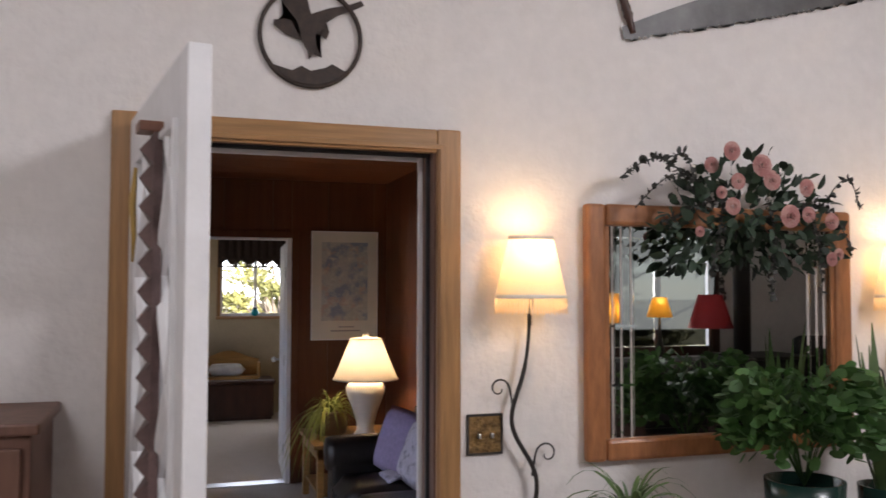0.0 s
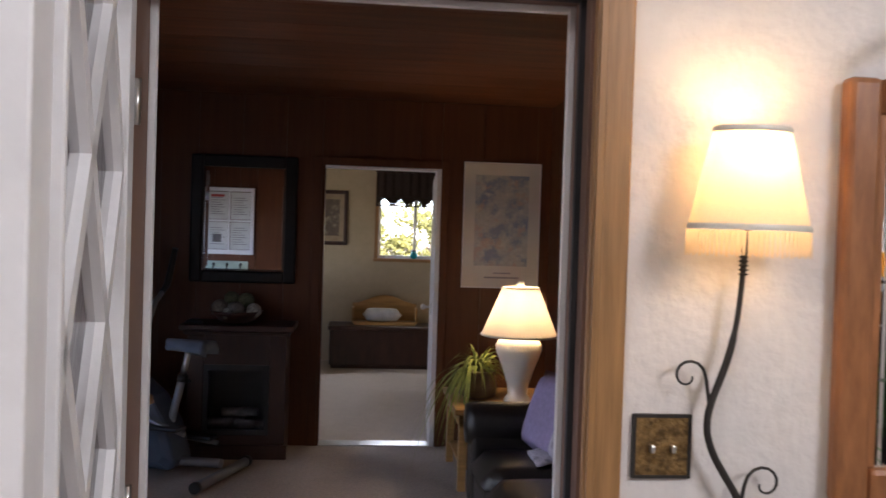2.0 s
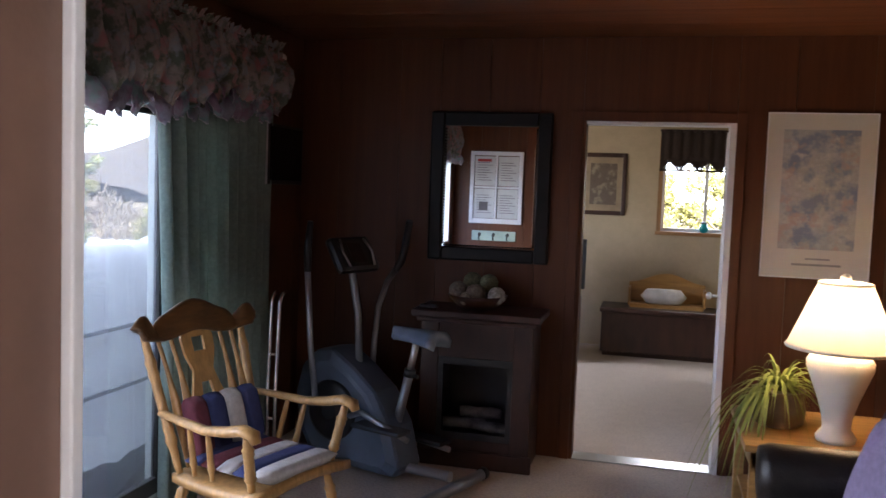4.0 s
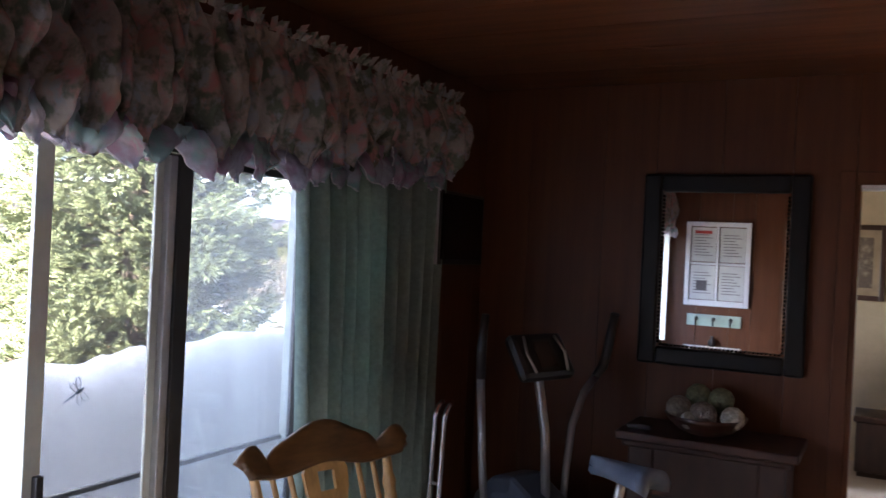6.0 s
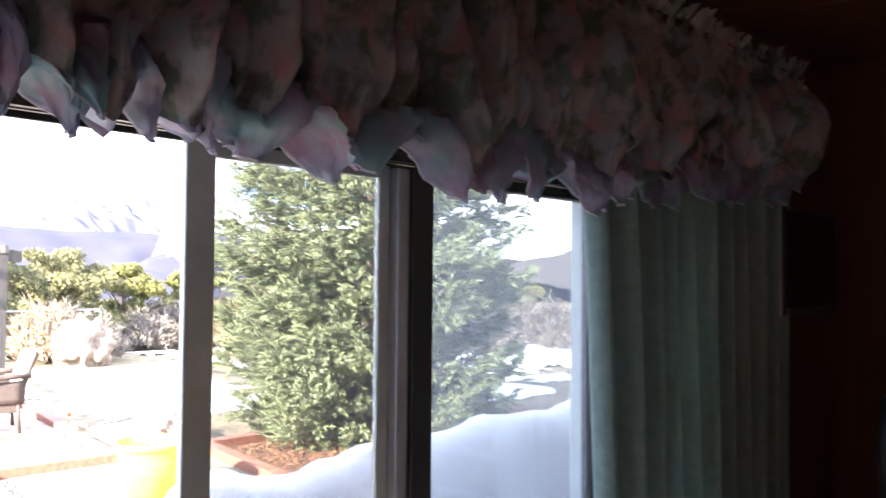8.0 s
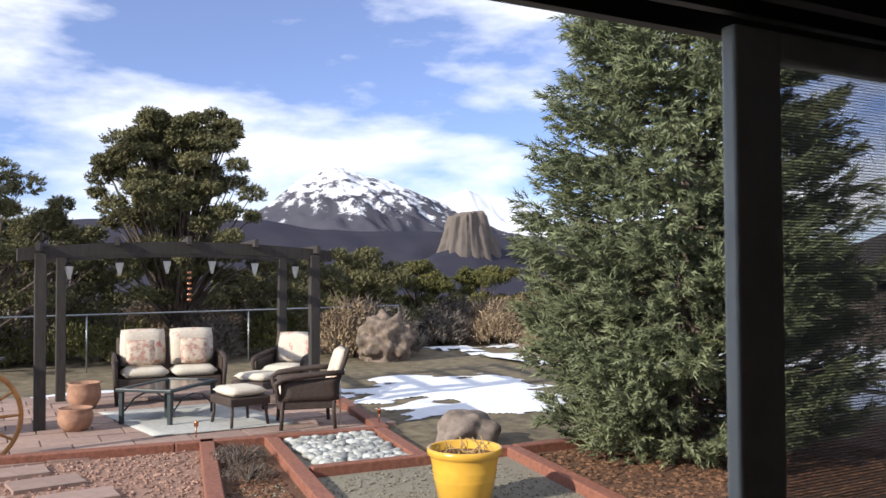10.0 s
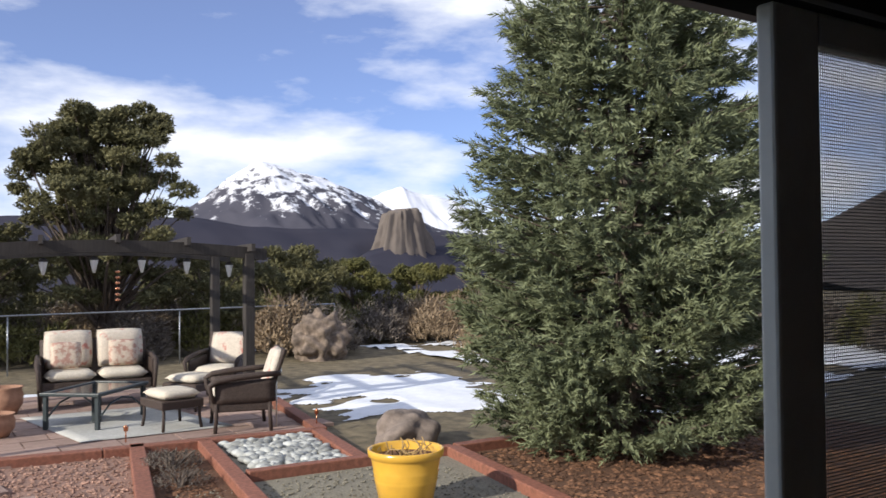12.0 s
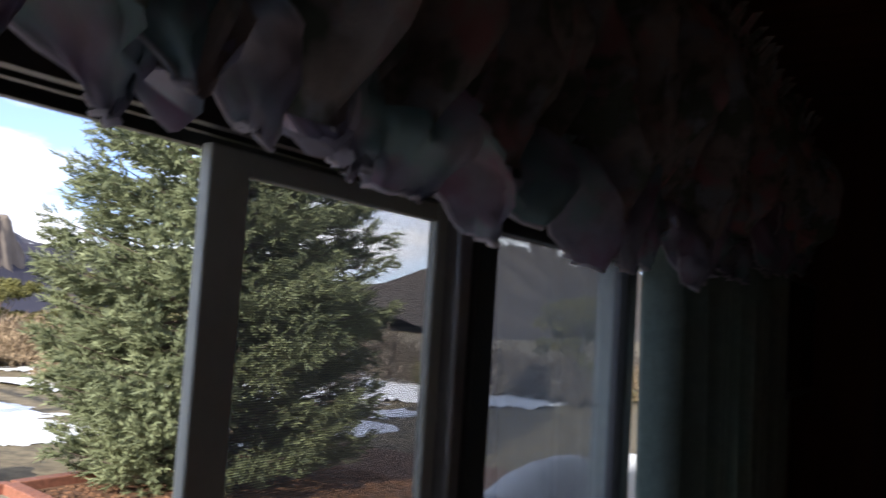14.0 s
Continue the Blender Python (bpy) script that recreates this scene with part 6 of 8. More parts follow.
def beam(a, b, z, arch, over=0.25, h=0.075, w=0.04):
    a, b = Vector((*a, z)), Vector((*b, z))
    d = (b - a).normalized() * over
    a, b = a - d, b + d
    bm = bmesh.new()
    n = 14
    side = Vector((-(b - a).y, (b - a).x, 0)).normalized() * w
    prev = None
    for i in range(n + 1):
        k = i / n
        c = a.lerp(b, k) + Vector((0, 0, arch * (1 - (2 * k - 1) ** 2)))
        ring = [bm.verts.new(c + side + Vector((0, 0, h))), bm.verts.new(c - side + Vector((0, 0, h))), bm.verts.new(c - side - Vector((0, 0, h))), bm.verts.new(c + side - Vector((0, 0, h)))]
        if prev:
            for q in range(4):
                bm.faces.new((prev[q], prev[(q + 1) % 4], ring[(q + 1) % 4], ring[q]))
        else:
            bm.faces.new(ring)
        prev = ring
    bm.faces.new(prev[::-1])
    part("beam", bm, WEATHERED, perg)


beam(posts[0], posts[1], 1.97, 0.10)
beam((posts[0][0] - 0.12, posts[0][1]), (posts[1][0] - 0.12, posts[1][1]), 1.97, 0.10)
beam(posts[2], posts[3], 1.97, 0.10)
for k in range(5):
    q = k / 4
    a = (posts[0][0] + (posts[1][0] - posts[0][0]) * q, posts[0][1] + (posts[1][1] - posts[0][1]) * q)
    b = (posts[2][0] + (posts[3][0] - posts[2][0]) * q, posts[2][1] + (posts[3][1] - posts[2][1]) * q)
    beam(a, b, 2.06 + 0.10 * (1 - (2 * q - 1) ** 2), 0.0, over=0.3, h=0.05, w=0.025)
LAMPGLASS = mat("frosted_lantern_glass", (0.62, 0.64, 0.62), rough=0.3, var=0.05, bump=0)
for k in range(6):
    q = (k + 0.55) / 6
    x, y = -12.30 - 0.17 * q, 4.45 + 3.47 * q
    ztop = 1.90 + 0.10 * (1 - (2 * q - 1) ** 2)
    l = thing("hanging_lantern", (x, y, ztop - 0.2), "small glass lantern hanging from the pergola beam", "lantern", group="pergola lanterns")
    bm = bmesh.new()
    lathe(bm, [(0.015, -0.06), (0.03, 0.0), (0.05, 0.09), (0.052, 0.1), (0.02, 0.105)], seg=12)
    part("glass", bm, LAMPGLASS, l)
    bm = bmesh.new()
    lathe(bm, [(0.055, 0.1), (0.04, 0.13), (0.008, 0.15)], seg=12)
    tube(bm, [(0, 0, 0.15), (0, 0, 0.22)], 0.004, seg=5)
    part("cap", bm, IRON, l)
chime = thing("wind_chime", (-12.36, 6.2, 1.85), "copper spinner hanging under the pergola", "wind chime")
for k in range(6):
    bm = bmesh.new()
    blob(bm, (0, 0, -0.07 * k - 0.1), (0.035, 0.035, 0.02), sub=1)
    part("disc", bm, mat("copper", (0.7, 0.32, 0.18), rough=0.25, metal=1.0, bump=0), chime) if k == 0 else part("disc", bm, bpy.data.materials["copper"], chime)
bm = bmesh.new()
tube(bm, [(0, 0, 0.15), (0, 0, -0.5)], 0.003, seg=4)
part("cord", bm, IRON, chime)


def armchair(at, rz, label, group="patio armchairs"):
    c = thing("patio_armchair", at, label, "armchair", group=group, rz=rz)
    for x in (-0.30, 0.30):
        for y in (-0.33, 0.33):
            bm = bmesh.new()
            tube(bm, [(x * 1.05, y, 0), (x, y, 0.2), (x, y, 0.34)], 0.024, seg=6)
            part("leg", bm, WICKER, c)
    part("seat_frame", bars((-0.32, -0.34, 0.24, 0.34, 0.34, 0.36), bevel=0.015), WICKER, c)
    bm = bmesh.new()
    sheet(bm, lambda u, v: Vector((-0.30 - 0.20 * v, (u - 0.5) * (0.66 + 0.02 * v), 0.34 + 0.58 * v)), 10, 12)
    part("back", bm, WICKER, c).modifiers.new("thickness", "SOLIDIFY").thickness = 0.05
    for s in (-1, 1):
        bm = bmesh.new()
        tube(bm, [(-0.42, s * 0.36, 0.66), (-0.2, s * 0.37, 0.655), (0.1, s * 0.38, 0.63), (0.3, s * 0.38, 0.60), (0.38, s * 0.38, 0.55), (0.36, s * 0.37, 0.45), (0.33, s * 0.34, 0.36)], [0.03, 0.034, 0.036, 0.036, 0.032, 0.026, 0.024], seg=8)
        part("arm", bm, WICKER, c)
        bm = bmesh.new()
        sheet(bm, lambda u, v, s=s: Vector((-0.36 + 0.68 * u, s * 0.355, 0.34 + (0.27 - 0.04 * u) * v)), 6, 4)
        part("side_panel", bm, WICKER, c).modifiers.new("thickness", "SOLIDIFY").thickness = 0.02
    bm = bmesh.new()
    cushion(bm, -0.26, -0.31, 0.36, 0.34, 0.31, 0.49, puff=0.4)
    part("seat_cushion", bm, CREAM, c, "cream seat cushion")
    bm = bmesh.new()
    cushion(bm, -0.06, -0.30, 0.0, 0.06, 0.30, 0.50, puff=0.5, m=pose(-0.29, 0, 0.46, 0, -18, 0))
    part("back_cushion", bm, FLOWERED, c, "cream back cushion with red flowers")
    return c


def ottoman(at, rz):
    o = thing("patio_ottoman", at, "dark wicker ottoman with a cream cushion", "ottoman", group="patio ottomans", rz=rz)
    for x in (-0.26, 0.26):
        for y in (-0.22, 0.22):
            bm = bmesh.new()
            tube(bm, [(x * 1.08, y * 1.08, 0), (x, y, 0.16), (x, y, 0.32)], 0.02, seg=6)
            part("leg", bm, WICKER, o)
    part("frame", bars((-0.30, -0.26, 0.26, 0.30, 0.26, 0.36), bevel=0.015), WICKER, o)
    bm = bmesh.new()
    cushion(bm, -0.29, -0.25, 0.36, 0.29, 0.25, 0.47, puff=0.4)
    part("cushion", bm, CREAM, o, "cream seat cushion")


armchair((-11.0, 7.3, GZ + 0.02), -104, "dark wicker patio armchair with striped cushions, seen from behind")
armchair((-13.4, 7.85, GZ + 0.02), -40, "dark wicker patio armchair with cream floral cushions")
ottoman((-11.45, 6.62, GZ + 0.02), 10)
ottoman((-12.75, 7.25, GZ + 0.02), 30)
love = thing("patio_loveseat", (-13.95, 6.25, GZ + 0.02), "dark wicker loveseat with cream floral cushions", "loveseat", rz=-6)
part("seat_frame", bars((-0.32, -0.70, 0.22, 0.34, 0.70, 0.36), bevel=0.015), WICKER, love)
bm = bmesh.new()
sheet(bm, lambda u, v: Vector((-0.30 - 0.16 * v, (u - 0.5) * 1.42, 0.30 + 0.58 * v)), 10, 10)
part("back", bm, WICKER, love).modifiers.new("thickness", "SOLIDIFY").thickness = 0.05
for s in (-1, 1):
    bm = bmesh.new()
    tube(bm, [(-0.42, s * 0.74, 0.66), (0.0, s * 0.75, 0.65), (0.3, s * 0.76, 0.60), (0.37, s * 0.75, 0.5), (0.33, s * 0.72, 0.0)], [0.03, 0.036, 0.036, 0.03, 0.024], seg=8)
    part("arm", bm, WICKER, love)
    part("side_panel", bars((-0.34, s * 0.72 - 0.012, 0.22, 0.31, s * 0.72 + 0.012, 0.62)), WICKER, love)
    bm = bmesh.new()
    tube(bm, [(-0.34, s * 0.68, 0), (-0.32, s * 0.68, 0.3)], 0.025, seg=6)
    part("leg", bm, WICKER, love)
    bm = bmesh.new()
    cushion(bm, -0.27, 0.01 if s > 0 else -0.67, 0.36, 0.35, 0.67 if s > 0 else -0.01, 0.50, puff=0.4)
    part("seat_cushion", bm, CREAM, love, "cream seat cushion")
    bm = bmesh.new()
    cushion(bm, -0.08, -0.32, 0.0, 0.08, 0.32, 0.56, puff=0.5, m=pose(-0.26, s * 0.345, 0.48, 0, -14, 0))
    part("back_cushion", bm, FLOWERED, love, "cream back cushion with red flowers")
STRIPED = cloth("striped_cream_pillow", (0.60, 0.50, 0.40), (((0.42, 0.24, 0.19), 0.5),), 12, 0.0)
for y in (5.86, 6.62):
    bm = bmesh.new()
    cushion(bm, -0.06, -0.2, -0.19, 0.06, 0.2, 0.19, puff=0.7, m=pose(-13.98, y, GZ + 0.72, 0, -16, -6))
    solo("patio_pillow", bm, STRIPED, "striped cream pillow on the loveseat", "pillow", group="loveseat pillows", smooth=True)
tb = thing("patio_table", (-12.35, 5.95, GZ + 0.02), "low dark green patio coffee table with glass top", "table", rz=48)
DKGREEN = mat("dark_green_metal", (0.03, 0.042, 0.045), rough=0.4, var=0.2)
for b in ((-0.38, -0.58, 0.40, 0.38, -0.50, 0.44), (-0.38, 0.50, 0.40, 0.38, 0.58, 0.44), (-0.38, -0.50, 0.40, -0.31, 0.50, 0.44), (0.31, -0.50, 0.40, 0.38, 0.50, 0.44)):
    part("top_frame", bars(b, bevel=0.008), DKGREEN, tb)
part("glass_top", bars((-0.31, -0.50, 0.42, 0.31, 0.50, 0.428)), mat("dark_glass_top", (0.02, 0.03, 0.035), rough=0.08, bump=0), tb)
for x in (-0.33, 0.33):
    for y in (-0.52, 0.52):
        part("leg", bars((x - 0.025, y - 0.025, 0, x + 0.025, y + 0.025, 0.40), bevel=0.005), DKGREEN, tb)
    bm = bmesh.new()
    tube(bm, [(x, -0.52, 0.12), (x, -0.25, 0.28), (x, 0, 0.32), (x, 0.25, 0.28), (x, 0.52, 0.12)], 0.012, seg=6)
    part("arched_brace", bm, DKGREEN, tb)
part("centre_leg", bars((-0.04, -0.05, 0, 0.04, 0.05, 0.40), bevel=0.01), DKGREEN, tb)
bm = bmesh.new()
sheet(bm, lambda u, v: Vector((-13.2 + 2.1 * u, 5.2 + 1.7 * v + 0.35 * u, GZ + 0.028 + 0.004 * noise.noise((u * 6, v * 6, 0)))), 10, 10)
solo("patio_rug", bm, mat("pale_grey_outdoor_rug", (0.46, 0.46, 0.43), rough=0.95, var=0.12, scale=30, bump=0.4), "pale grey outdoor rug under the table", "rug").modifiers.new("thickness", "SOLIDIFY").thickness = 0.008
for x, y, r, h, lab in ((-12.0, 4.82, 0.20, 0.27, "round terracotta planter beside the pergola post"), (-13.7, 5.08, 0.22, 0.36, "tall dark clay planter on the patio")):
    p = thing("clay_planter", (x, y, GZ + 0.02), lab, "planter", group="patio planters")
    bm = bmesh.new()
    lathe(bm, [(r * 0.6, 0), (r * 0.95, h * 0.35), (r * 1.0, h * 0.7), (r * 0.9, h * 0.9), (r * 1.02, h), (r * 0.9, h), (r * 0.8, h * 0.8)], seg=26)
    part("body", bm, CLAY, p)
    bm = bmesh.new()
    lathe(bm, [(0.0, h * 0.88), (r * 0.88, h * 0.86)], seg=20, caps=False)
    part("soil", bm, MULCH, p)
ww = thing("wagon_wheel", (-10.75, 3.72, GZ + 0.42), "old golden wooden wagon wheel leaning by the patio", "wagon wheel", rz=14)
WHEELWOOD = mat("orange_varnished_wood", (0.42, 0.20, 0.06), rough=0.4, var=0.25, scale=10, bump=0.1)
bm = bmesh.new()
tube(bm, [(0.0, 0.50 * math.cos(a), 0.50 * math.sin(a)) for a in (2 * math.pi * k / 40 for k in range(41))], 0.026, seg=8, caps=False)
part("rim", bm, WHEELWOOD, ww)
bm = bmesh.new()
lathe(bm, [(0.04, -0.09), (0.07, -0.05), (0.075, 0.05), (0.04, 0.09)], seg=14, m=pose(0, 0, 0, 0, 90, 0))
part("hub", bm, WHEELWOOD, ww)
for k in range(12):
    a = 2 * math.pi * k / 12
    bm = bmesh.new()
    turned(bm, (0, 0.06 * math.cos(a), 0.06 * math.sin(a)), (0, 0.49 * math.cos(a), 0.49 * math.sin(a)), 0.017, 1)
    part("spoke", bm, WHEELWOOD, ww)
gr = thing("barbecue_grill", (-12.3, 3.35, GZ + 0.02), "black and grey gas barbecue with a domed lid", "barbecue", rz=-10)
bm = bmesh.new()
tube(bm, [(0, -0.38, 0.92), (0, -0.36, 0.92), (0, 0.36, 0.92), (0, 0.38, 0.92)], [0.16, 0.25, 0.25, 0.16], seg=18)
part("lid", bm, mat("charcoal_enamel", (0.035, 0.037, 0.042), rough=0.3), gr)
part("firebox", bars((-0.25, -0.37, 0.68, 0.25, 0.37, 0.90), bevel=0.03), BLACK, gr)
part("side_shelf", bars((-0.2, 0.38, 0.84, 0.2, 0.72, 0.87), bevel=0.006), BLACK, gr)
part("cabinet", bars((-0.22, -0.33, 0.05, 0.22, 0.33, 0.68), bevel=0.01), STEEL, gr)
part("base", bars((-0.26, -0.37, 0.0, 0.26, 0.37, 0.05), bevel=0.008), BLACK, gr)
ballst = thing("solar_ball_stake", (-10.78, 7.66, GZ), "clear glass garden ball on a thin stake", "garden light")
bm = bmesh.new()
tube(bm, [(0, 0, -0.03), (0, 0, 0.62)], 0.009, seg=6)
part("stake", bm, STEEL, ballst)
bm = bmesh.new()
blob(bm, (0, 0, 0.69), (0.065, 0.065, 0.065), sub=3)
part("ball", bm, mat("silvery_glass_ball", (0.6, 0.63, 0.65), rough=0.08, metal=0.4, bump=0), ballst)
for x, y in ((-10.35, 7.98), (-10.55, 5.9), (-10.62, 3.95)):
    s = thing("path_light", (x, y, GZ + 0.08), "small copper path light on the timber edging", "garden light", group="path lights")
    bm = bmesh.new()
    tube(bm, [(0, 0, 0), (0, 0, 0.13)], 0.008, seg=6)
    part("stem", bm, bpy.data.materials["copper"], s)
    bm = bmesh.new()
    lathe(bm, [(0.022, 0.12), (0.026, 0.16), (0.03, 0.165), (0.005, 0.185)], seg=10)
    part("cap", bm, bpy.data.materials["copper"], s)


# ---- trees and brush ----
def tufts(name, material, centres, dirs, scale, seed, needles=8, spread=0.35, thin=0.10):
    """Many needle sprays in one mesh: a spindle with needles slanting from it, at each centre along dirs."""
    rnd = np.random.RandomState(seed)
    n = len(centres)
    d = dirs / np.maximum(np.linalg.norm(dirs, axis=1, keepdims=True), 1e-6)
    a = np.cross(d, rnd.normal(size=(n, 3)))
    a /= np.maximum(np.linalg.norm(a, axis=1, keepdims=True), 1e-6)
    b = np.cross(d, a)
    verts, faces = [], []
    per = needles * 3
    V = np.zeros((n, per, 3))
    s = scale if isinstance(scale, np.ndarray) else rnd.uniform(scale[0], scale[1], n)
    for k in range(needles):
        ph = 2.4 * k
        base = k / needles * 0.8
        side = a * math.cos(ph) + b * math.sin(ph)
        tip = d * (base + 0.42) + side * spread
        wide = (a * -math.sin(ph) + b * math.cos(ph)) * thin
        V[:, 3 * k] = centres + s[:, None] * (d * base - wide)
        V[:, 3 * k + 1] = centres + s[:, None] * (d * (base + 0.08) + wide)
        V[:, 3 * k + 2] = centres + s[:, None] * tip
    F = np.arange(n * per).reshape(-1, 3)
    me = bpy.data.meshes.new(name)
    me.from_pydata(V.reshape(-1, 3).tolist(), [], F.tolist())
    me.materials.append(material)
    return new(name, me)


def needle_leaf(name, dark, light, patch=1.2):
    m = mat(name, light, rough=0.65, second=dark, scale=patch, stains=0.2, bump=0, gloss=0.25, ramp=(0.3, 0.72))
    return m


SPRUCE = needle_leaf("blue_green_spruce_needles", (0.088, 0.108, 0.058), (0.21, 0.235, 0.13), 2.6)
JUNIPER = needle_leaf("olive_juniper_foliage", (0.060, 0.064, 0.030), (0.185, 0.170, 0.080), 1.3)
JUNIPERY = needle_leaf("yellow_green_juniper", (0.06, 0.065, 0.022), (0.17, 0.16, 0.055), 1.3)
SAGE = needle_leaf("grey_brown_brush", (0.085, 0.07, 0.06), (0.21, 0.18, 0.15), 1.5)
STRAW = needle_leaf("straw_coloured_brush", (0.17, 0.12, 0.075), (0.34, 0.26, 0.17), 1.5)

# the big spruce: whorls of drooping boughs hung with upturned sprays
SX, SY, SH = -7.65, 10.25, 6.6
spruce = thing("spruce_tree", (SX, SY, GZ), "dense blue-green spruce tree in the mulch bed", "tree")
bm = bmesh.new()
tube(bm, [(0, 0, -0.05), (0.01, 0, 0.5), (0, 0.02, 3), (0, 0, SH - 0.2)], [0.17, 0.14, 0.09, 0.015], seg=10)
part("trunk", bm, BARK, spruce)
rs = np.random.RandomState(21)
cen, dr, sc = [], [], []
bm = bmesh.new()
level = 0.28
while level < SH - 0.15:
    k = level / SH
    reach = float(np.interp(level, (0.2, 1.2, 2.4, 3.4, 4.1, 5.2, SH), (1.42, 1.62, 1.60, 1.40, 1.16, 0.66, 0.06)))
    count = int(10 + 9 * (1 - k))
    for _ in range(count):
        a = rs.uniform(0, 2 * math.pi)
        L = reach * rs.uniform(0.78, 1.13)
        z0 = level + rs.uniform(-0.12, 0.12)
        sag = rs.uniform(0.10, 0.30) * (1 - 0.6 * k)
        out = np.array([math.cos(a), math.sin(a), 0.0])
        side = np.array([-math.sin(a), math.cos(a), 0.0])
        p = lambda q: out * L * q + np.array([0, 0, z0 + L * (0.10 * q - sag * q * (1 - 0.75 * q * q) * 1.6 + 0.10 * q ** 3)])
        tube(bm, [p(0.02), p(0.5), p(0.95)], [0.02, 0.012, 0.004], seg=4, caps=False)
        n = int(10 + 34 * L)
        for q in np.sqrt(rs.uniform(0.06, 1.0, n)):
            off = rs.uniform(-1, 1) * 0.36 * L * (1.05 - q) + rs.normal(0, 0.03)
            c = p(min(q, 1.0)) + side * off + np.array([0, 0, rs.uniform(-0.09, 0.03) - 0.12 * abs(off)])
            cen.append(c)
            dr.append(out * rs.uniform(0.5, 1.0) + side * (np.sign(off) * rs.uniform(0.1, 0.8)) + np.array([0, 0, rs.uniform(-0.35, 0.75)]))
            sc.append(rs.uniform(0.11, 0.21))
    level += 0.17
part("branchwork", bm, BARK, spruce)
cr = tufts("crown", SPRUCE, np.array(cen), np.array(dr), np.array(sc), 5, needles=11, spread=0.26, thin=0.055)
cr.parent = spruce


def tree(at, height, width, seed, leaves, label, bare=0.22, clumps=46, per=120, size=(0.10, 0.22), trunks=1, lean=0.0, clump=1.0):
    """A juniper-like tree: forked trunk and limbs, a crown of separate clumps with gaps."""
    per, size = int(per * 1.9), (size[0] * 0.62, size[1] * 0.62)
    rnd = random.Random(seed)
    rs = np.random.RandomState(seed)
    t = thing("juniper_tree", at, label, "tree", group="junipers")
    bm = bmesh.new()
    cen, dr = [], []
    base = [Vector((rnd.uniform(-0.15, 0.15) * (trunks - 1), rnd.uniform(-0.15, 0.15) * (trunks - 1), -0.1)) for _ in range(trunks)]
    for k in range(clumps):
        q = rnd.random() ** 0.75
        z = height * (bare + (0.97 - bare) * q)
        full = math.sin(math.pi * min(1.0, 0.22 + 0.80 * (z / height - bare * 0.6))) ** 0.7
        a = rnd.uniform(0, 2 * math.pi)
        r = width / 2 * full * rnd.uniform(0.3, 1.18)
        c = Vector((r * math.cos(a) + lean * z, r * math.sin(a), z))
        b = base[k % trunks]
        fork = Vector((b.x * 0.5 + c.x * 0.22, b.y * 0.5 + c.y * 0.22, z * rnd.uniform(0.35, 0.62)))
        w = 0.012 + 0.018 * (1 - q)
        tube(bm, [fork, fork.lerp(c, 0.55) + Vector((rnd.uniform(-0.1, 0.1), rnd.uniform(-0.1, 0.1), 0.05)), c], [w * 1.7, w, w * 0.4], seg=5, caps=False)
        rad = clump * width * rnd.uniform(0.06, 0.125)
        v = rs.normal(size=(per, 3))
        v /= np.linalg.norm(v, axis=1, keepdims=True)
        v *= rs.uniform(0.3, 1.0, (per, 1)) ** 0.5
        v[:, 2] *= 0.55
        cen.append(np.array(c) + v * rad)
        dr.append(v + np.array([0, 0, 0.5]) + rs.normal(0, 0.4, (per, 3)))
    for b in base:
        tw = 0.035 * height / trunks ** 0.5
        tube(bm, [b, b * 0.8 + Vector((0.05, 0.03, height * 0.2)), b * 0.4 + Vector((-0.03, 0.05, height * 0.45)), Vector((lean * height * 0.7, 0, height * 0.72))], [tw, tw * 0.8, tw * 0.55, tw * 0.2], seg=9)
    part("trunk", bm, BARK, t)
    cr = tufts("crown", leaves, np.concatenate(cen), np.concatenate(dr), size, seed, needles=6, spread=0.42, thin=0.16)
    cr.parent = t


JL = "dark olive juniper tree with an open ragged crown"
tree((-20.8, 7.75, GZ - 0.1), 5.7, 3.5, 31, JUNIPER, "tall dark juniper with a twisted trunk behind the patio", bare=0.24, clumps=190, per=85, size=(0.12, 0.24), trunks=2, clump=0.72)
tree((-21.5, 10.3, GZ - 0.1), 2.4, 3.0, 32, JUNIPER, JL, clumps=34, per=90)
tree((-19.6, 3.6, GZ - 0.1), 4.3, 3.4, 33, JUNIPER, JL, clumps=46, per=100)
tree((-23.5, 5.2, GZ - 0.1), 3.4, 3.6, 34, JUNIPER, JL, clumps=36, per=90)
tree((-22.0, 0.6, GZ - 0.1), 4.6, 4.2, 35, JUNIPER, JL, clumps=44, per=90)
tree((-25.5, 13.6, GZ - 0.2), 2.7, 3.6, 36, JUNIPER, JL, clumps=36, per=90, size=(0.14, 0.28))
tree((-30.5, 18.6, GZ - 0.2), 2.4, 3.4, 37, JUNIPERY, "yellow-green juniper among the brush", bare=0.05, clumps=34, per=80, size=(0.16, 0.3))
tree((-30.0, 21.2, GZ - 0.2), 2.3, 3.0, 38, JUNIPERY, "yellow-green juniper among the brush", bare=0.05, clumps=30, per=80, size=(0.16, 0.3))
tree((-27.5, 22.5, GZ - 0.2), 2.9, 3.2, 39, JUNIPERY, "yellow-green juniper among the brush", bare=0.05, clumps=30, per=80, size=(0.16, 0.3))
tree((-29.5, 15.6, GZ - 0.2), 2.5, 3.8, 40, JUNIPER, JL, bare=0.1, clumps=36, per=80, size=(0.16, 0.3))
tree((-24.5, 25.0, GZ - 0.2), 3.2, 3.6, 41, JUNIPER, JL, bare=0.1, clumps=32, per=80, size=(0.16, 0.3))
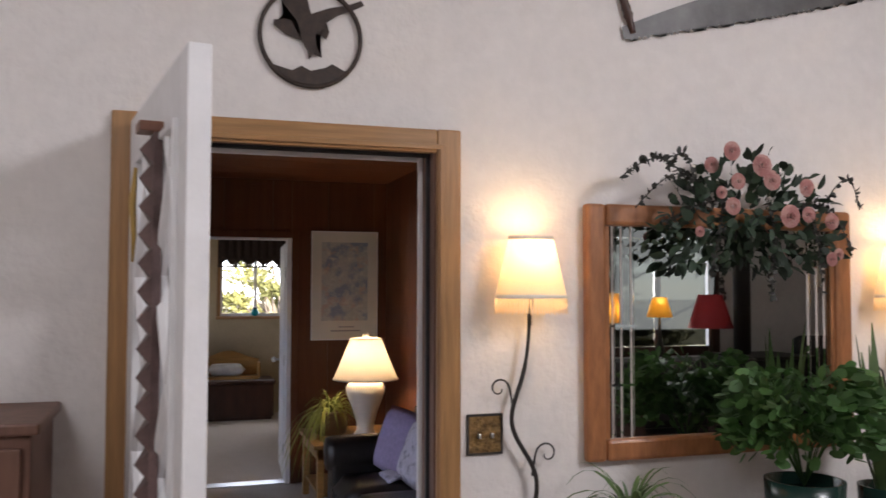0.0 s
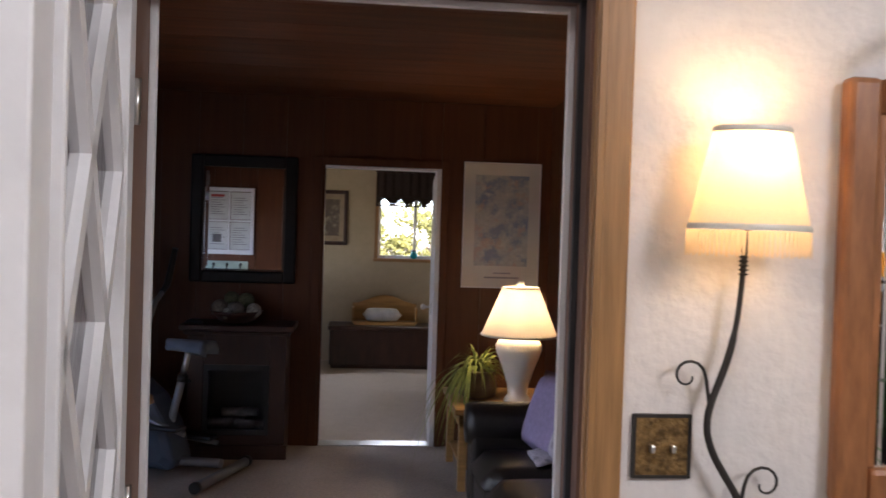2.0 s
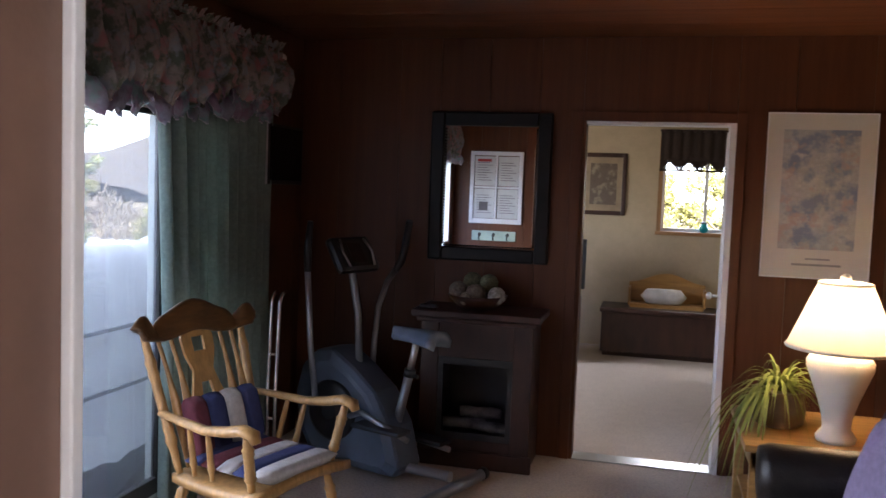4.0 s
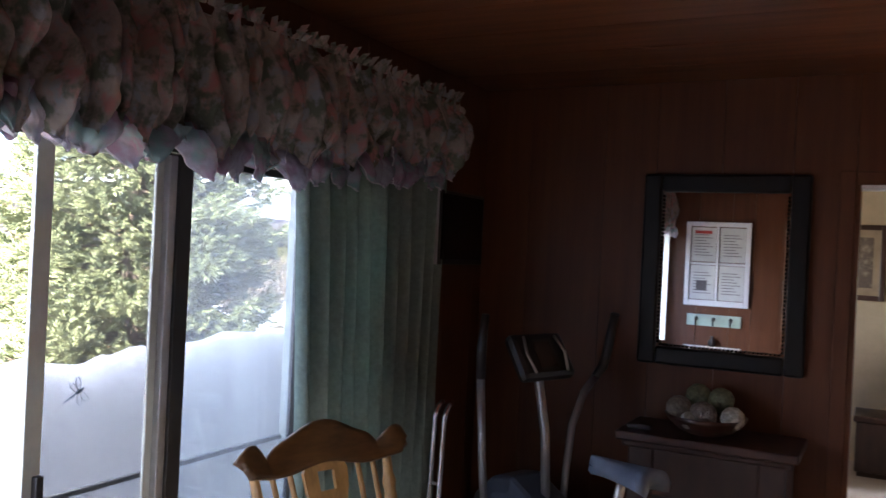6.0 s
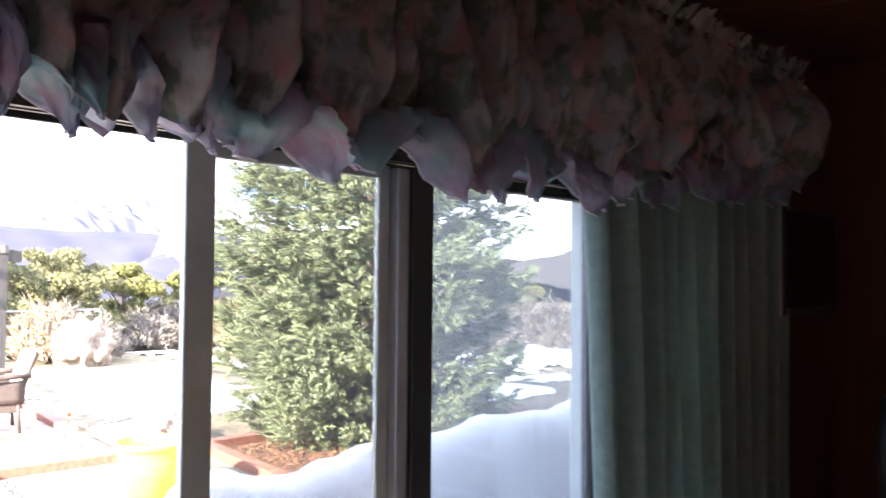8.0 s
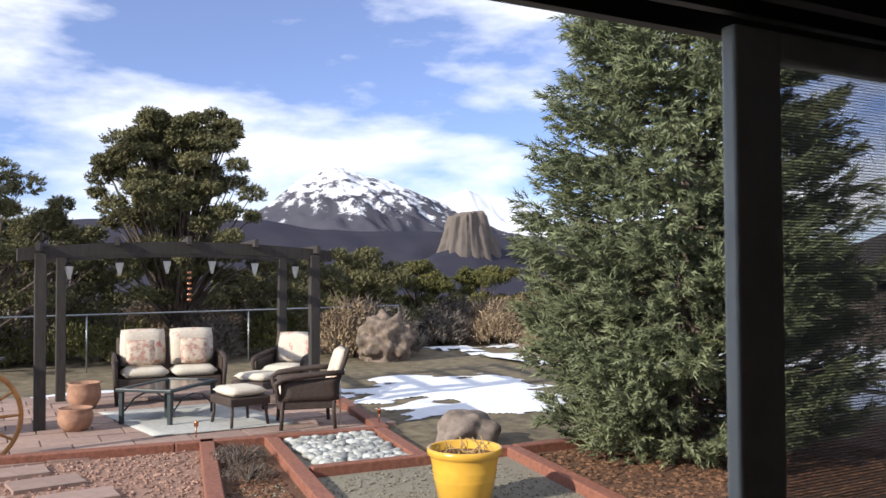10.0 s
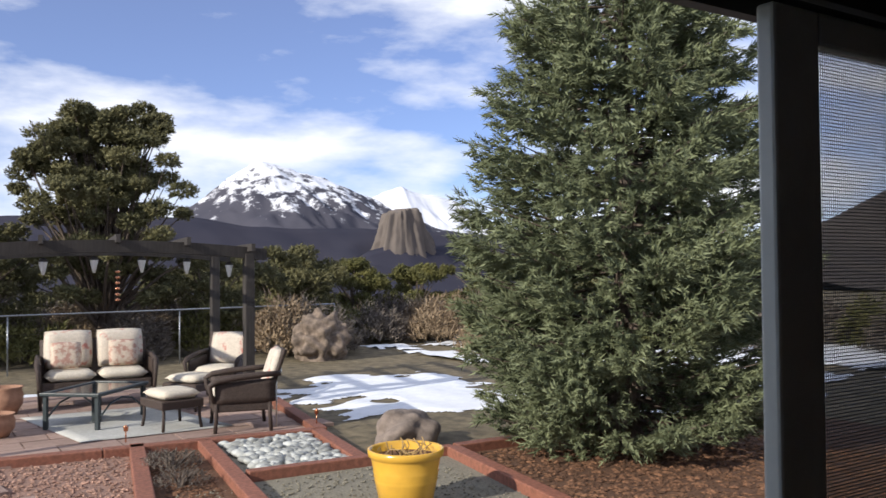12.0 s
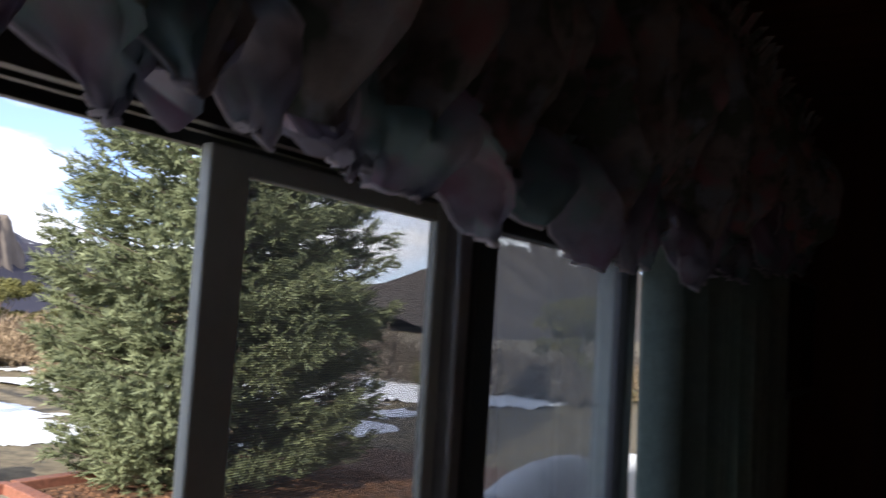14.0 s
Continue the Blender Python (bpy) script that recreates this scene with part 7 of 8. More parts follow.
tree((-20.5, 28.0, GZ - 0.2), 2.6, 3.4, 42, JUNIPERY, "yellow-green juniper among the brush", bare=0.1, clumps=30, per=70, size=(0.16, 0.3))
tree((-13.0, 33.0, GZ - 0.2), 2.8, 3.6, 43, JUNIPER, JL, bare=0.1, clumps=30, per=70, size=(0.16, 0.3))
for x, y, h, w, k in ((-27.0, 6.0, 3.0, 4.6, 71), (-28.5, 9.0, 2.8, 4.8, 72), (-27.5, 12.0, 2.3, 4.4, 73), (-29.0, 2.4, 3.4, 5.0, 74), (-33.0, 16.5, 2.3, 4.6, 75)):
    tree((x, y, GZ - 0.2), h, w, k, JUNIPER, JL, bare=0.06, clumps=36, per=80, size=(0.16, 0.3))
tree((2.6, 19.0, GZ - 0.05), 3.6, 3.4, 44, JUNIPERY, "pale sunlit juniper beyond the bedroom window", clumps=34, per=80, size=(0.14, 0.26))
tree((-0.4, 18.0, GZ - 0.05), 3.2, 3.0, 45, JUNIPERY, "pale sunlit juniper beyond the bedroom window", clumps=30, per=80, size=(0.14, 0.26))


def shrub(at, w, h, seed, leaves, label):
    rs = np.random.RandomState(seed)
    t = thing("shrub", at, label, "shrub", group="brush")
    n = int(420 * max(w, 0.8))
    a, r = rs.uniform(0, 6.28, n), np.sqrt(rs.uniform(0, 1, n))
    top = h * (0.62 + 0.38 * np.array([noise.noise((math.cos(q) * 1.6 + seed, math.sin(q) * 1.6, s * 2)) for q, s in zip(a, r)])) * np.sqrt(np.maximum(0.06, 1 - r ** 2.6))
    z = top * rs.uniform(0.05, 1, n) ** 0.6
    c = np.stack([np.cos(a) * r * w / 2, np.sin(a) * r * w / 2, z], 1)
    d = np.stack([np.cos(a) * r * 0.7, np.sin(a) * r * 0.7, np.full(n, 0.8)], 1) + rs.normal(0, 0.3, (n, 3))
    o = tufts("twig_mass", leaves, c, d, (0.16 * min(1, h), 0.34 * min(1, h)), seed, needles=6, spread=0.3, thin=0.06)
    o.parent = t
    bm = bmesh.new()
    rnd = random.Random(seed)
    for k in range(9):
        q, e = rnd.uniform(0, 6.28), rnd.uniform(0.1, 0.4) * w
        tube(bm, [(0, 0, -0.05), (e * 0.6 * math.cos(q), e * 0.6 * math.sin(q), h * 0.35), (e * math.cos(q), e * math.sin(q), h * 0.7)], [0.02, 0.014, 0.005], seg=4, caps=False)
    part("stem", bm, BARK, t)


rnd = random.Random(77)
for k in range(72):
    a = radians(-6 + 106 * (k + rnd.random()) / 72)       # an arc of brush behind the lawn, north-west of the house
    d = rnd.uniform(19.5, 25)
    x, y = -1.1 - d * math.cos(a), 3.9 + d * math.sin(a)
    leaves = rnd.choice((SAGE, SAGE, SAGE, STRAW, JUNIPERY))
    shrub((x, y, GZ - 0.05), rnd.uniform(1.3, 2.4), rnd.uniform(0.9, 1.7), 100 + k, leaves,
          "bare grey-brown winter brush behind the lawn" if leaves is SAGE else "dry straw-coloured brush behind the lawn" if leaves is STRAW else "yellow-green low shrub in the brush")
shrub((-18.9, 11.2, GZ - 0.02), 1.5, 1.7, 301, STRAW, "dry straw-coloured bush before the brush")
shrub((-16.2, 14.6, GZ - 0.02), 1.2, 0.8, 302, STRAW, "dry straw-coloured bush before the brush")
shrub((-9.4, 6.05, GZ + 0.02), 0.55, 0.22, 303, SAGE, "dried low plant in the timber-edged bed")
shrub((-8.7, 5.95, GZ + 0.02), 0.5, 0.16, 304, SAGE, "dried low plant in the timber-edged bed")

fence = thing("wire_fence", (0, 0, 0), "thin wire fence on metal posts behind the patio", "fence")
ends = [(-17.6, -2.0), (-18.2, 2.2), (-18.6, 5.6), (-18.9, 8.8), (-19.3, 12.5)]
for x, y in ends:
    bm = bmesh.new()
    tube(bm, [(x, y, GZ - 0.05), (x, y, 0.95)], 0.014, seg=6)
    part("post", bm, GREYMETAL, fence)
bm = bmesh.new()
tube(bm, [(x, y, 0.96) for x, y in ends], 0.017, seg=8)
part("top_rail", bm, GREYMETAL, fence, "grey pipe along the top")
for z in (0.3, 0.6, 0.9):
    bm = bmesh.new()
    tube(bm, [(x, y, z) for x, y in ends], 0.0028, seg=4)
    part("wire", bm, IRON, fence)


# ---- far hills and mountains ----
def hills(name, label, low, mid, snowy, snow_from, snow_to, scale):
    m = bpy.data.materials.new(name)
    m.use_nodes = True
    t = m.node_tree
    b = t.nodes["Principled BSDF"]
    b.inputs["Roughness"].default_value = 0.95
    b.inputs["Specular IOR Level"].default_value = 0.1
    tc = node(t, "ShaderNodeTexCoord")
    sep = node(t, "ShaderNodeSeparateXYZ")
    n = node(t, "ShaderNodeTexNoise", Scale=scale, Detail=9.0, Roughness=0.68)
    n2 = node(t, "ShaderNodeTexNoise", Scale=scale * 0.35, Detail=5.0)
    add = node(t, "ShaderNodeMath")
    add.operation = "MULTIPLY_ADD"
    add.inputs[1].default_value = (snow_to - snow_from) * 2.6
    band = node(t, "ShaderNodeMapRange")
    band.inputs["From Min"].default_value, band.inputs["From Max"].default_value = snow_from + (snow_to - snow_from) * 1.2, snow_from + (snow_to - snow_from) * 1.45
    earth = node(t, "ShaderNodeMix")
    earth.data_type = "RGBA"
    earth.inputs[6].default_value, earth.inputs[7].default_value = (*low, 1), (*mid, 1)
    mix = node(t, "ShaderNodeMix")
    mix.data_type = "RGBA"
    mix.inputs[7].default_value = (*snowy, 1)
    t.links.new(tc.outputs["Object"], sep.inputs[0])
    t.links.new(tc.outputs["Object"], n.inputs["Vector"])
    t.links.new(tc.outputs["Object"], n2.inputs["Vector"])
    t.links.new(n.outputs[0], add.inputs[0])
    t.links.new(sep.outputs["Z"], add.inputs[2])
    t.links.new(add.outputs[0], band.inputs[0])
    t.links.new(n2.outputs[0], earth.inputs[0])
    t.links.new(earth.outputs[2], mix.inputs[6])
    t.links.new(band.outputs[0], mix.inputs[0])
    t.links.new(mix.outputs[2], b.inputs["Base Color"])
    return m


def ridge(name, label, x, depth, profile, material, rough, seed, n=150, m=40, freq=0.006):
    """A range running along y: profile is (y, height) rows; it falls away towards the house and behind."""
    ys, hs = zip(*profile)
    bm = bmesh.new()

    def f(u, v):
        y = ys[0] + (ys[-1] - ys[0]) * u
        h = float(np.interp(y, ys, hs))
        s = 1 - abs(2 * v - 1)
        px = x + depth * (2 * v - 1)
        r = 0
        amp, fr = 1.0, freq
        for _ in range(5):
            r += amp * (0.5 - abs(noise.noise((px * fr, y * fr, seed))))
            amp, fr = amp * 0.5, fr * 2.1
        r -= 0.72
        z = (h + 60) * s ** 1.15 + rough * r * (s * (1.04 - s) * 3.2) * (0.3 + h / max(hs)) + 0.16 * rough * r * s
        return Vector((px, y, z - 60))

    sheet(bm, f, n, m, smooth=True)
    return solo(name, bm, material, label, "mountain", kind="structure")


# peak, far peak and foothill colours carry a painted bluish haze
PEAK = hills("hazy_snowy_peak_rock", "", (0.045, 0.047, 0.068), (0.10, 0.097, 0.115), (0.86, 0.88, 0.93), 290, 600, 0.016)
WHITEPEAK = hills("hazy_white_far_peak", "", (0.20, 0.22, 0.29), (0.28, 0.30, 0.36), (0.88, 0.90, 0.95), 120, 220, 0.012)
FOOT = hills("hazy_purple_foothill_forest", "", (0.030, 0.033, 0.052), (0.058, 0.054, 0.070), (0.5, 0.5, 0.55), 400, 500, 0.02)
BUTTE = hills("tan_rock_tower", "", (0.105, 0.088, 0.080), (0.20, 0.172, 0.152), (0.5, 0.5, 0.5), 400, 500, 0.03)
SLOPE = hills("brown_hill_with_snow_streaks", "", (0.055, 0.05, 0.05), (0.11, 0.095, 0.085), (0.75, 0.77, 0.80), 330, 600, 0.010)
ridge("mountain_peak", "snow-covered mountain peak with dark rock bands", -3000, 900, [(-900, 60), (0, 70), (500, 90), (820, 183), (965, 292), (1040, 357), (1129, 410), (1196, 396), (1394, 358), (1491, 322), (1603, 292), (1746, 223), (1881, 183), (2100, 140), (2500, 80), (3000, 60)], PEAK, 60, 3.0, n=360, m=80, freq=0.008)
ridge("mountain_far", "white far mountains behind the peak, rock tinted with haze", -3900, 500, [(1300, 80), (1750, 230), (1950, 310), (2067, 364), (2151, 405), (2261, 440), (2341, 411), (2447, 404), (2630, 371), (2760, 320), (2950, 220)], WHITEPEAK, 45, 8.0, n=200, m=44)
ridge("foothills", "dark forested foothills with painted purple haze", -2150, 420, [(-1600, 90), (-600, 110), (200, 130), (647, 138), (800, 118), (964, 116), (1140, 119), (1450, 112), (2200, 90), (3000, 80)], FOOT, 26, 5.0, n=200, m=30)
ridge("mountain_slope", "brown mountainside with streaks of snow", -1700, 700, [(1900, 40), (2150, 60), (2440, 95), (2720, 180), (2934, 250), (3250, 375), (3549, 520), (3900, 600), (4300, 560)], SLOPE, 70, 6.0, n=140, m=40)
bm = bmesh.new()


def tower(u, v):
    a = 2 * math.pi * u
    y0, z0 = 1168.0, 0.0
    k = min(1.0, v / 0.9)
    col = 1 + 0.22 * noise.noise((math.cos(a) * 4, math.sin(a) * 4, k * 0.8)) + 0.16 * noise.noise((math.cos(a) * 12, math.sin(a) * 12, k * 1.5)) + 0.06 * noise.noise((math.cos(a) * 25, math.sin(a) * 25, k * 9))
    wide = 100 * col * (1.22 - 0.62 * k + 0.35 * max(0.0, 0.3 - k))
    y = y0 + wide * math.cos(a) - 10 * k
    top = float(np.interp(y, (1060, 1085, 1103, 1150, 1186, 1212, 1240, 1262, 1285), (90, 125, 148, 164, 160, 130, 135, 104, 70)))
    top += 16 * noise.noise((y * 0.09, 3, 2))
    z = z0 + (top - z0) * k + 4 * noise.noise((a * 3, k * 6, 5)) * k
    shrink = 1 - max(0.0, v - 0.9) * 9.5
    return Vector((-1990 + 55 * math.sin(a) * col * shrink * (1.2 - 0.5 * k), y0 + (y - y0) * shrink, z))


sheet(bm, tower, 110, 30, smooth=True)
solo("rock_butte", bm, BUTTE, "tan rock tower rising from the foothills", "butte", kind="structure")
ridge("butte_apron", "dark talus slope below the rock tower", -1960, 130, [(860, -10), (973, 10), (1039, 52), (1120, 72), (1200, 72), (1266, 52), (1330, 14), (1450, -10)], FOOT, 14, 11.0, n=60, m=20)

# ---- the living room's things ----
FRAMEWOOD = mat("reddish_oak_frame", (0.33, 0.135, 0.055), rough=0.35, var=0.25, scale=7, stretch=(5, 5, 1.2), bump=0.05)
mb = thing("hall_mirror", (2.205, NEAR - 0.002, 1.478), "wide oak-framed mirror with cut glass strips", "mirror")
hw, hh, fb = 0.575, 0.455, 0.078
part("frame_side", bars((-hw, -0.045, -hh, -hw + fb, 0, hh), bevel=0.014), FRAMEWOOD, mb)
part("frame_side", bars((hw - fb, -0.045, -hh, hw, 0, hh), bevel=0.014), FRAMEWOOD, mb)
part("frame_rail", bars((-hw + fb, -0.044, -hh, hw - fb, 0, -hh + fb), bevel=0.014), FRAMEWOOD, mb)
part("frame_rail", bars((-hw + fb, -0.044, hh - fb, hw - fb, 0, hh), bevel=0.014), FRAMEWOOD, mb)
for x in (-hw + fb, hw - fb - 0.016):
    part("inner_lip", bars((x, -0.034, -hh + fb, x + 0.016, -0.022, hh - fb), bevel=0.003), FRAMEWOOD, mb)
part("glass", bars((-hw + fb, -0.020, -hh + fb, hw - fb, -0.016, hh - fb)), silver("hall_mirror_glass", 0.015, (0.62, 0.63, 0.61)), mb, "silvered mirror glass")
for s in (-1, 1):
    for k, x in enumerate((0.46, 0.425, 0.385)):
        bm = bmesh.new()
        box(bm, s * x - 0.008, -0.0245, -hh + fb, s * x + 0.008, -0.0205, hh - fb)
        for v in bm.verts:
            if v.co.y < -0.022:
                v.co.x = s * x + (v.co.x - s * x) * 0.25
        part("glass_strip", bm, MIRROR, mb, "bevelled glass strip")
for z in (-0.19, 0.02):
    bm = bmesh.new()
    box(bm, -0.47, -0.0275, z - 0.004, -0.37, -0.0248, z + 0.004)
    part("glass_strip", bm, MIRROR, mb, "bevelled glass strip")

# floral swag over the mirror
PETAL = cloth("pink_silk_petal", (0.50, 0.235, 0.22), (((0.60, 0.36, 0.32), 0.5),), 25, 0.25)
LEAF = leafy("dark_silk_leaf", (0.030, 0.052, 0.030), island=0.5, through=0.1)
SPRIG = leafy("dusty_dark_sprig", (0.045, 0.045, 0.04), island=0.4, through=0.05)
swag = thing("flower_swag", (2.26, 2.40, 1.95), "silk flower swag of pink roses and dark foliage", "flower arrangement")
rnd = random.Random(9)


def leaf(bm, at, d, L, w, bend=0.2):
    d = Vector(d).normalized()
    side = d.cross(Vector((rnd.uniform(-1, 1), rnd.uniform(-1, 1), rnd.uniform(-1, 1)))).normalized()
    up = side.cross(d)
    prev = None
    for i in range(5):
        k = i / 4
        c = Vector(at) + d * L * k + up * bend * L * k * k
        ww = w * math.sin(math.pi * (0.12 + 0.86 * k)) ** 0.8
        pair = (bm.verts.new(c - side * ww - up * ww * 0.25), bm.verts.new(c + side * ww - up * ww * 0.25))
        if prev:
            bm.faces.new((prev[0], prev[1], pair[1], pair[0])).smooth = True
        prev = pair


bm = bmesh.new()
for k in range(420):
    a = rnd.uniform(0, 2 * math.pi)
    r = rnd.random() ** 0.6
    x, z = 0.40 * r * math.cos(a), 0.20 * r * math.sin(a) - 0.02 - 0.10 * abs(math.cos(a)) * r
    leaf(bm, (x, rnd.uniform(-0.09, 0.06), z), (math.cos(a) + rnd.uniform(-0.5, 0.5), rnd.uniform(-1, 0.4), math.sin(a) + rnd.uniform(-0.6, 0.6)), rnd.uniform(0.03, 0.065), rnd.uniform(0.010, 0.02))
part("foliage", bm, LEAF, swag)
bm = bmesh.new()
for x0, x1, z1, n in ((-0.25, -0.56, 0.06, 60), (-0.2, -0.50, -0.04, 50), (-0.1, -0.45, -0.12, 45), (-0.25, -0.38, 0.10, 36), (0.25, 0.42, -0.20, 50), (0.05, 0.05, -0.36, 70), (0.2, 0.28, -0.34, 60), (-0.15, -0.2, -0.27, 50), (0.3, 0.46, -0.02, 30)):
    pts = [Vector((x0 + (x1 - x0) * k, -0.05 - 0.03 * math.sin(k * 3), z1 * k + 0.10 * math.sin(k * math.pi) * (1 if z1 > -0.1 else 0.3))) for k in (i / 8 for i in range(9))]
    tube(bm, pts, 0.0022, seg=4)
    for _ in range(n):
        k = rnd.random()
        p = Vector((x0 + (x1 - x0) * k, -0.05 - 0.03 * math.sin(k * 3), z1 * k + 0.10 * math.sin(k * math.pi) * (1 if z1 > -0.1 else 0.3)))
        leaf(bm, p, (rnd.uniform(-1, 1), rnd.uniform(-1, 0.3), rnd.uniform(-1, 1)), rnd.uniform(0.014, 0.03), rnd.uniform(0.005, 0.010))
part("foliage", bm, SPRIG, swag, "trailing dark sprigs")
for x, y, z, r in ((-0.20, -0.06, 0.12, 0.034), (-0.13, -0.08, 0.17, 0.040), (-0.18, -0.09, 0.02, 0.026), (-0.02, -0.10, 0.12, 0.046), (-0.15, -0.11, -0.03, 0.036), (-0.12, -0.1, 0.06, 0.034), (0.03, -0.09, 0.07, 0.042),
                    (0.08, -0.12, -0.06, 0.048), (0.18, -0.1, -0.05, 0.034), (0.19, -0.08, 0.05, 0.038), (0.30, -0.08, -0.07, 0.036), (0.34, -0.07, -0.19, 0.026), (0.29, -0.09, -0.21, 0.03), (-0.27, -0.09, -0.12, 0.022)):
    r *= 0.78
    bm = bmesh.new()
    for ring, n in ((0.25, 3), (0.55, 5), (0.85, 6), (1.1, 7)):
        for q in range(n):
            a = 2 * math.pi * (q + ring) / n
            c = Vector((x, y - r * (0.5 - 0.35 * ring), z))
            o = Vector((math.cos(a), 0, math.sin(a)))
            t = Vector((-math.sin(a), 0, math.cos(a)))
            rows = []
            for i in range(3):
                k = i / 2
                b = c + o * r * ring * (0.35 + 0.65 * k) + Vector((0, -r * (0.55 - 0.3 * ring) * math.sin(k * 2.2), 0))
                w = r * (0.35 + 0.35 * ring) * (0.7 + 0.6 * math.sin(k * 2.4))
                rows.append([bm.verts.new(b - t * w * 0.6 + o * -0.1 * w), bm.verts.new(b + o * 0.05 * w), bm.verts.new(b + t * w * 0.6 + o * -0.1 * w)])
            for i in range(2):
                for j in range(2):
                    bm.faces.new((rows[i][j], rows[i][j + 1], rows[i + 1][j + 1], rows[i + 1][j])).smooth = True
    part("rose", bm, PETAL, swag, "pale pink silk rose")


# wall sconces with fringed shades on wavy iron stems
SCONCE = shade_cloth("ivory_shade_cloth", (0.86, 0.74, 0.56), 0.34)
FRINGE = shade_cloth("ivory_bead_fringe", (0.84, 0.70, 0.52), 0.6)


def sconce(x, label):
    s = thing("wall_sconce", (x, 2.405, 1.215), label, "wall lamp", group="wall sconces")
    bm = bmesh.new()
    squash = Matrix.Diagonal((1, 0.62, 1, 1))
    lathe(bm, [(0.126, 0.388), (0.080, 0.585)], seg=36, m=squash, caps=False)
    part("shade", bm, SCONCE, s, "ivory pleated cloth shade")
    bm = bmesh.new()
    lathe(bm, [(0.1275, 0.383), (0.129, 0.389), (0.125, 0.396)], seg=36, m=squash, caps=False)
    part("shade_band", bm, CERAMIC, s)
    bm = bmesh.new()
    lathe(bm, [(0.0805, 0.580), (0.083, 0.585), (0.079, 0.592)], seg=36, m=squash, caps=False)
    part("shade_rim", bm, CERAMIC, s)
    bm = bmesh.new()
    for k in range(72):
        a = 2 * math.pi * k / 72
        px, py = 0.1275 * math.cos(a), 0.1275 * math.sin(a) * 0.62
        w = 0.0042
        q = [bm.verts.new((px - w * math.sin(a), py + w * math.cos(a), 0.382)), bm.verts.new((px + w * math.sin(a), py - w * math.cos(a), 0.382)),
             bm.verts.new((px * 1.01 + w * 0.7 * math.sin(a), py * 1.01, 0.334 - 0.004 * (k % 2))), bm.verts.new((px * 1.01 - w * 0.7 * math.sin(a), py * 1.01, 0.334 - 0.004 * (k % 2)))]
        bm.faces.new(q)
    part("fringe", bm, FRINGE, s, "ivory fringe along the shade")
    bm = bmesh.new()
    bends = ((0.36, 0.018), (0.26, 0.012), (0.18, 0.004), (0.10, -0.015), (0.055, -0.034), (0.0, -0.052), (-0.03, -0.055), (-0.075, -0.043), (-0.115, -0.02), (-0.155, 0.008), (-0.20, 0.033), (-0.25, 0.044), (-0.31, 0.034), (-0.37, 0.01), (-0.46, -0.01))
    zs, xs_ = zip(*bends[::-1])
    line = [(0.25 * sum(float(np.interp(z + d, zs, xs_)) for d in (-0.03, -0.01, 0.01, 0.03)), 0.05, z) for z in (0.35 - 0.015 * k for k in range(54))]
    tube(bm, line, [0.0062 + 0.0018 * (k > 12) for k in range(54)], seg=8)
    for k in range(5):                               # collar of wound wire under the socket
        lathe(bm, [(0.006, 0.0), (0.0115, 0.003), (0.006, 0.006)], seg=8, at=(line[3][0], 0.05, 0.29 + 0.009 * k))
    tube(bm, [(0.017, 0.05, 0.34), (0.012, 0.03, 0.37), (0.0, 0.0, 0.40), (0, 0, 0.44)], 0.008, seg=8)
    part("stem", bm, IRON, s, "wavy dark iron stem")
    def curl_line(x, z, side, size):
        """A thin wire that leaves the stem, arches over and winds into a spiral."""
        arch = [(x + side * size * 0.15 * k, 0.055, z - size * (1.0 - k) * 0.9) for k in (0.0, 0.4, 0.75)]
        spiral = [(x + side * size * (0.62 + r * math.cos(q)), 0.055, z + size * (r * math.sin(q) - 0.1)) for q, r in ((math.pi - 0.45 * k, 0.48 - 0.026 * k) for k in range(15))]
        return arch + spiral

    for pts in (curl_line(-0.045, 0.085, -1, 0.080), curl_line(0.025, -0.14, 1, 0.09)):
        bm = bmesh.new()
        tube(bm, pts, [0.0042 - 0.00012 * k for k in range(len(pts))], seg=6)
        part("curl", bm, IRON, s)
    bm = bmesh.new()
    tube(bm, [(0, 0, 0.40), (0, 0, 0.455)], 0.014, seg=10)
    part("socket", bm, IRON, s)
    bm = bmesh.new()
    blob(bm, (0, 0, 0.50), (0.022, 0.022, 0.036))
    part("bulb", bm, BULB, s).visible_shadow = False
    for z in (-0.43,):
        part("wall_plate", bars((-0.025, 0.06, z - 0.04, 0.025, 0.094, z + 0.04), bevel=0.006), IRON, s)
    bulb("sconce_light", (x, 2.405, 1.215 + 0.545), 0.28, 0.03, (1.0, 0.66, 0.34))


sconce(1.396, "lit ivory wall sconce on a wavy iron stem")
sconce(2.985, "lit ivory wall sconce on a wavy iron stem")

BRONZE = mat("embossed_antique_brass", (0.23, 0.14, 0.055), rough=0.45, var=0.5, scale=45, metal=0.7, bump=0.6, fine=60)
for x in (1.262, 3.02):
    sw = thing("switch_plate", (x, NEAR - 0.001, 1.137), "embossed antique brass double switch plate", "switch", group="switch plates")
    part("plate", bars((-0.062, -0.008, -0.066, 0.062, 0, 0.066), bevel=0.003), BRONZE, sw)
    part("rim", bars((-0.064, -0.010, -0.068, -0.057, 0, 0.068), (0.057, -0.010, -0.068, 0.064, 0, 0.068), (-0.057, -0.010, -0.068, 0.057, 0, -0.061), (-0.057, -0.010, 0.061, 0.057, 0, 0.068)), IRON, sw)
    for dx in (-0.023, 0.023):
        bm = bmesh.new()
        box(bm, dx - 0.005, -0.022, -0.012, dx + 0.005, -0.008, 0.004, bevel=0.002)
        part("toggle", bm, STEEL, sw, "small metal toggle")

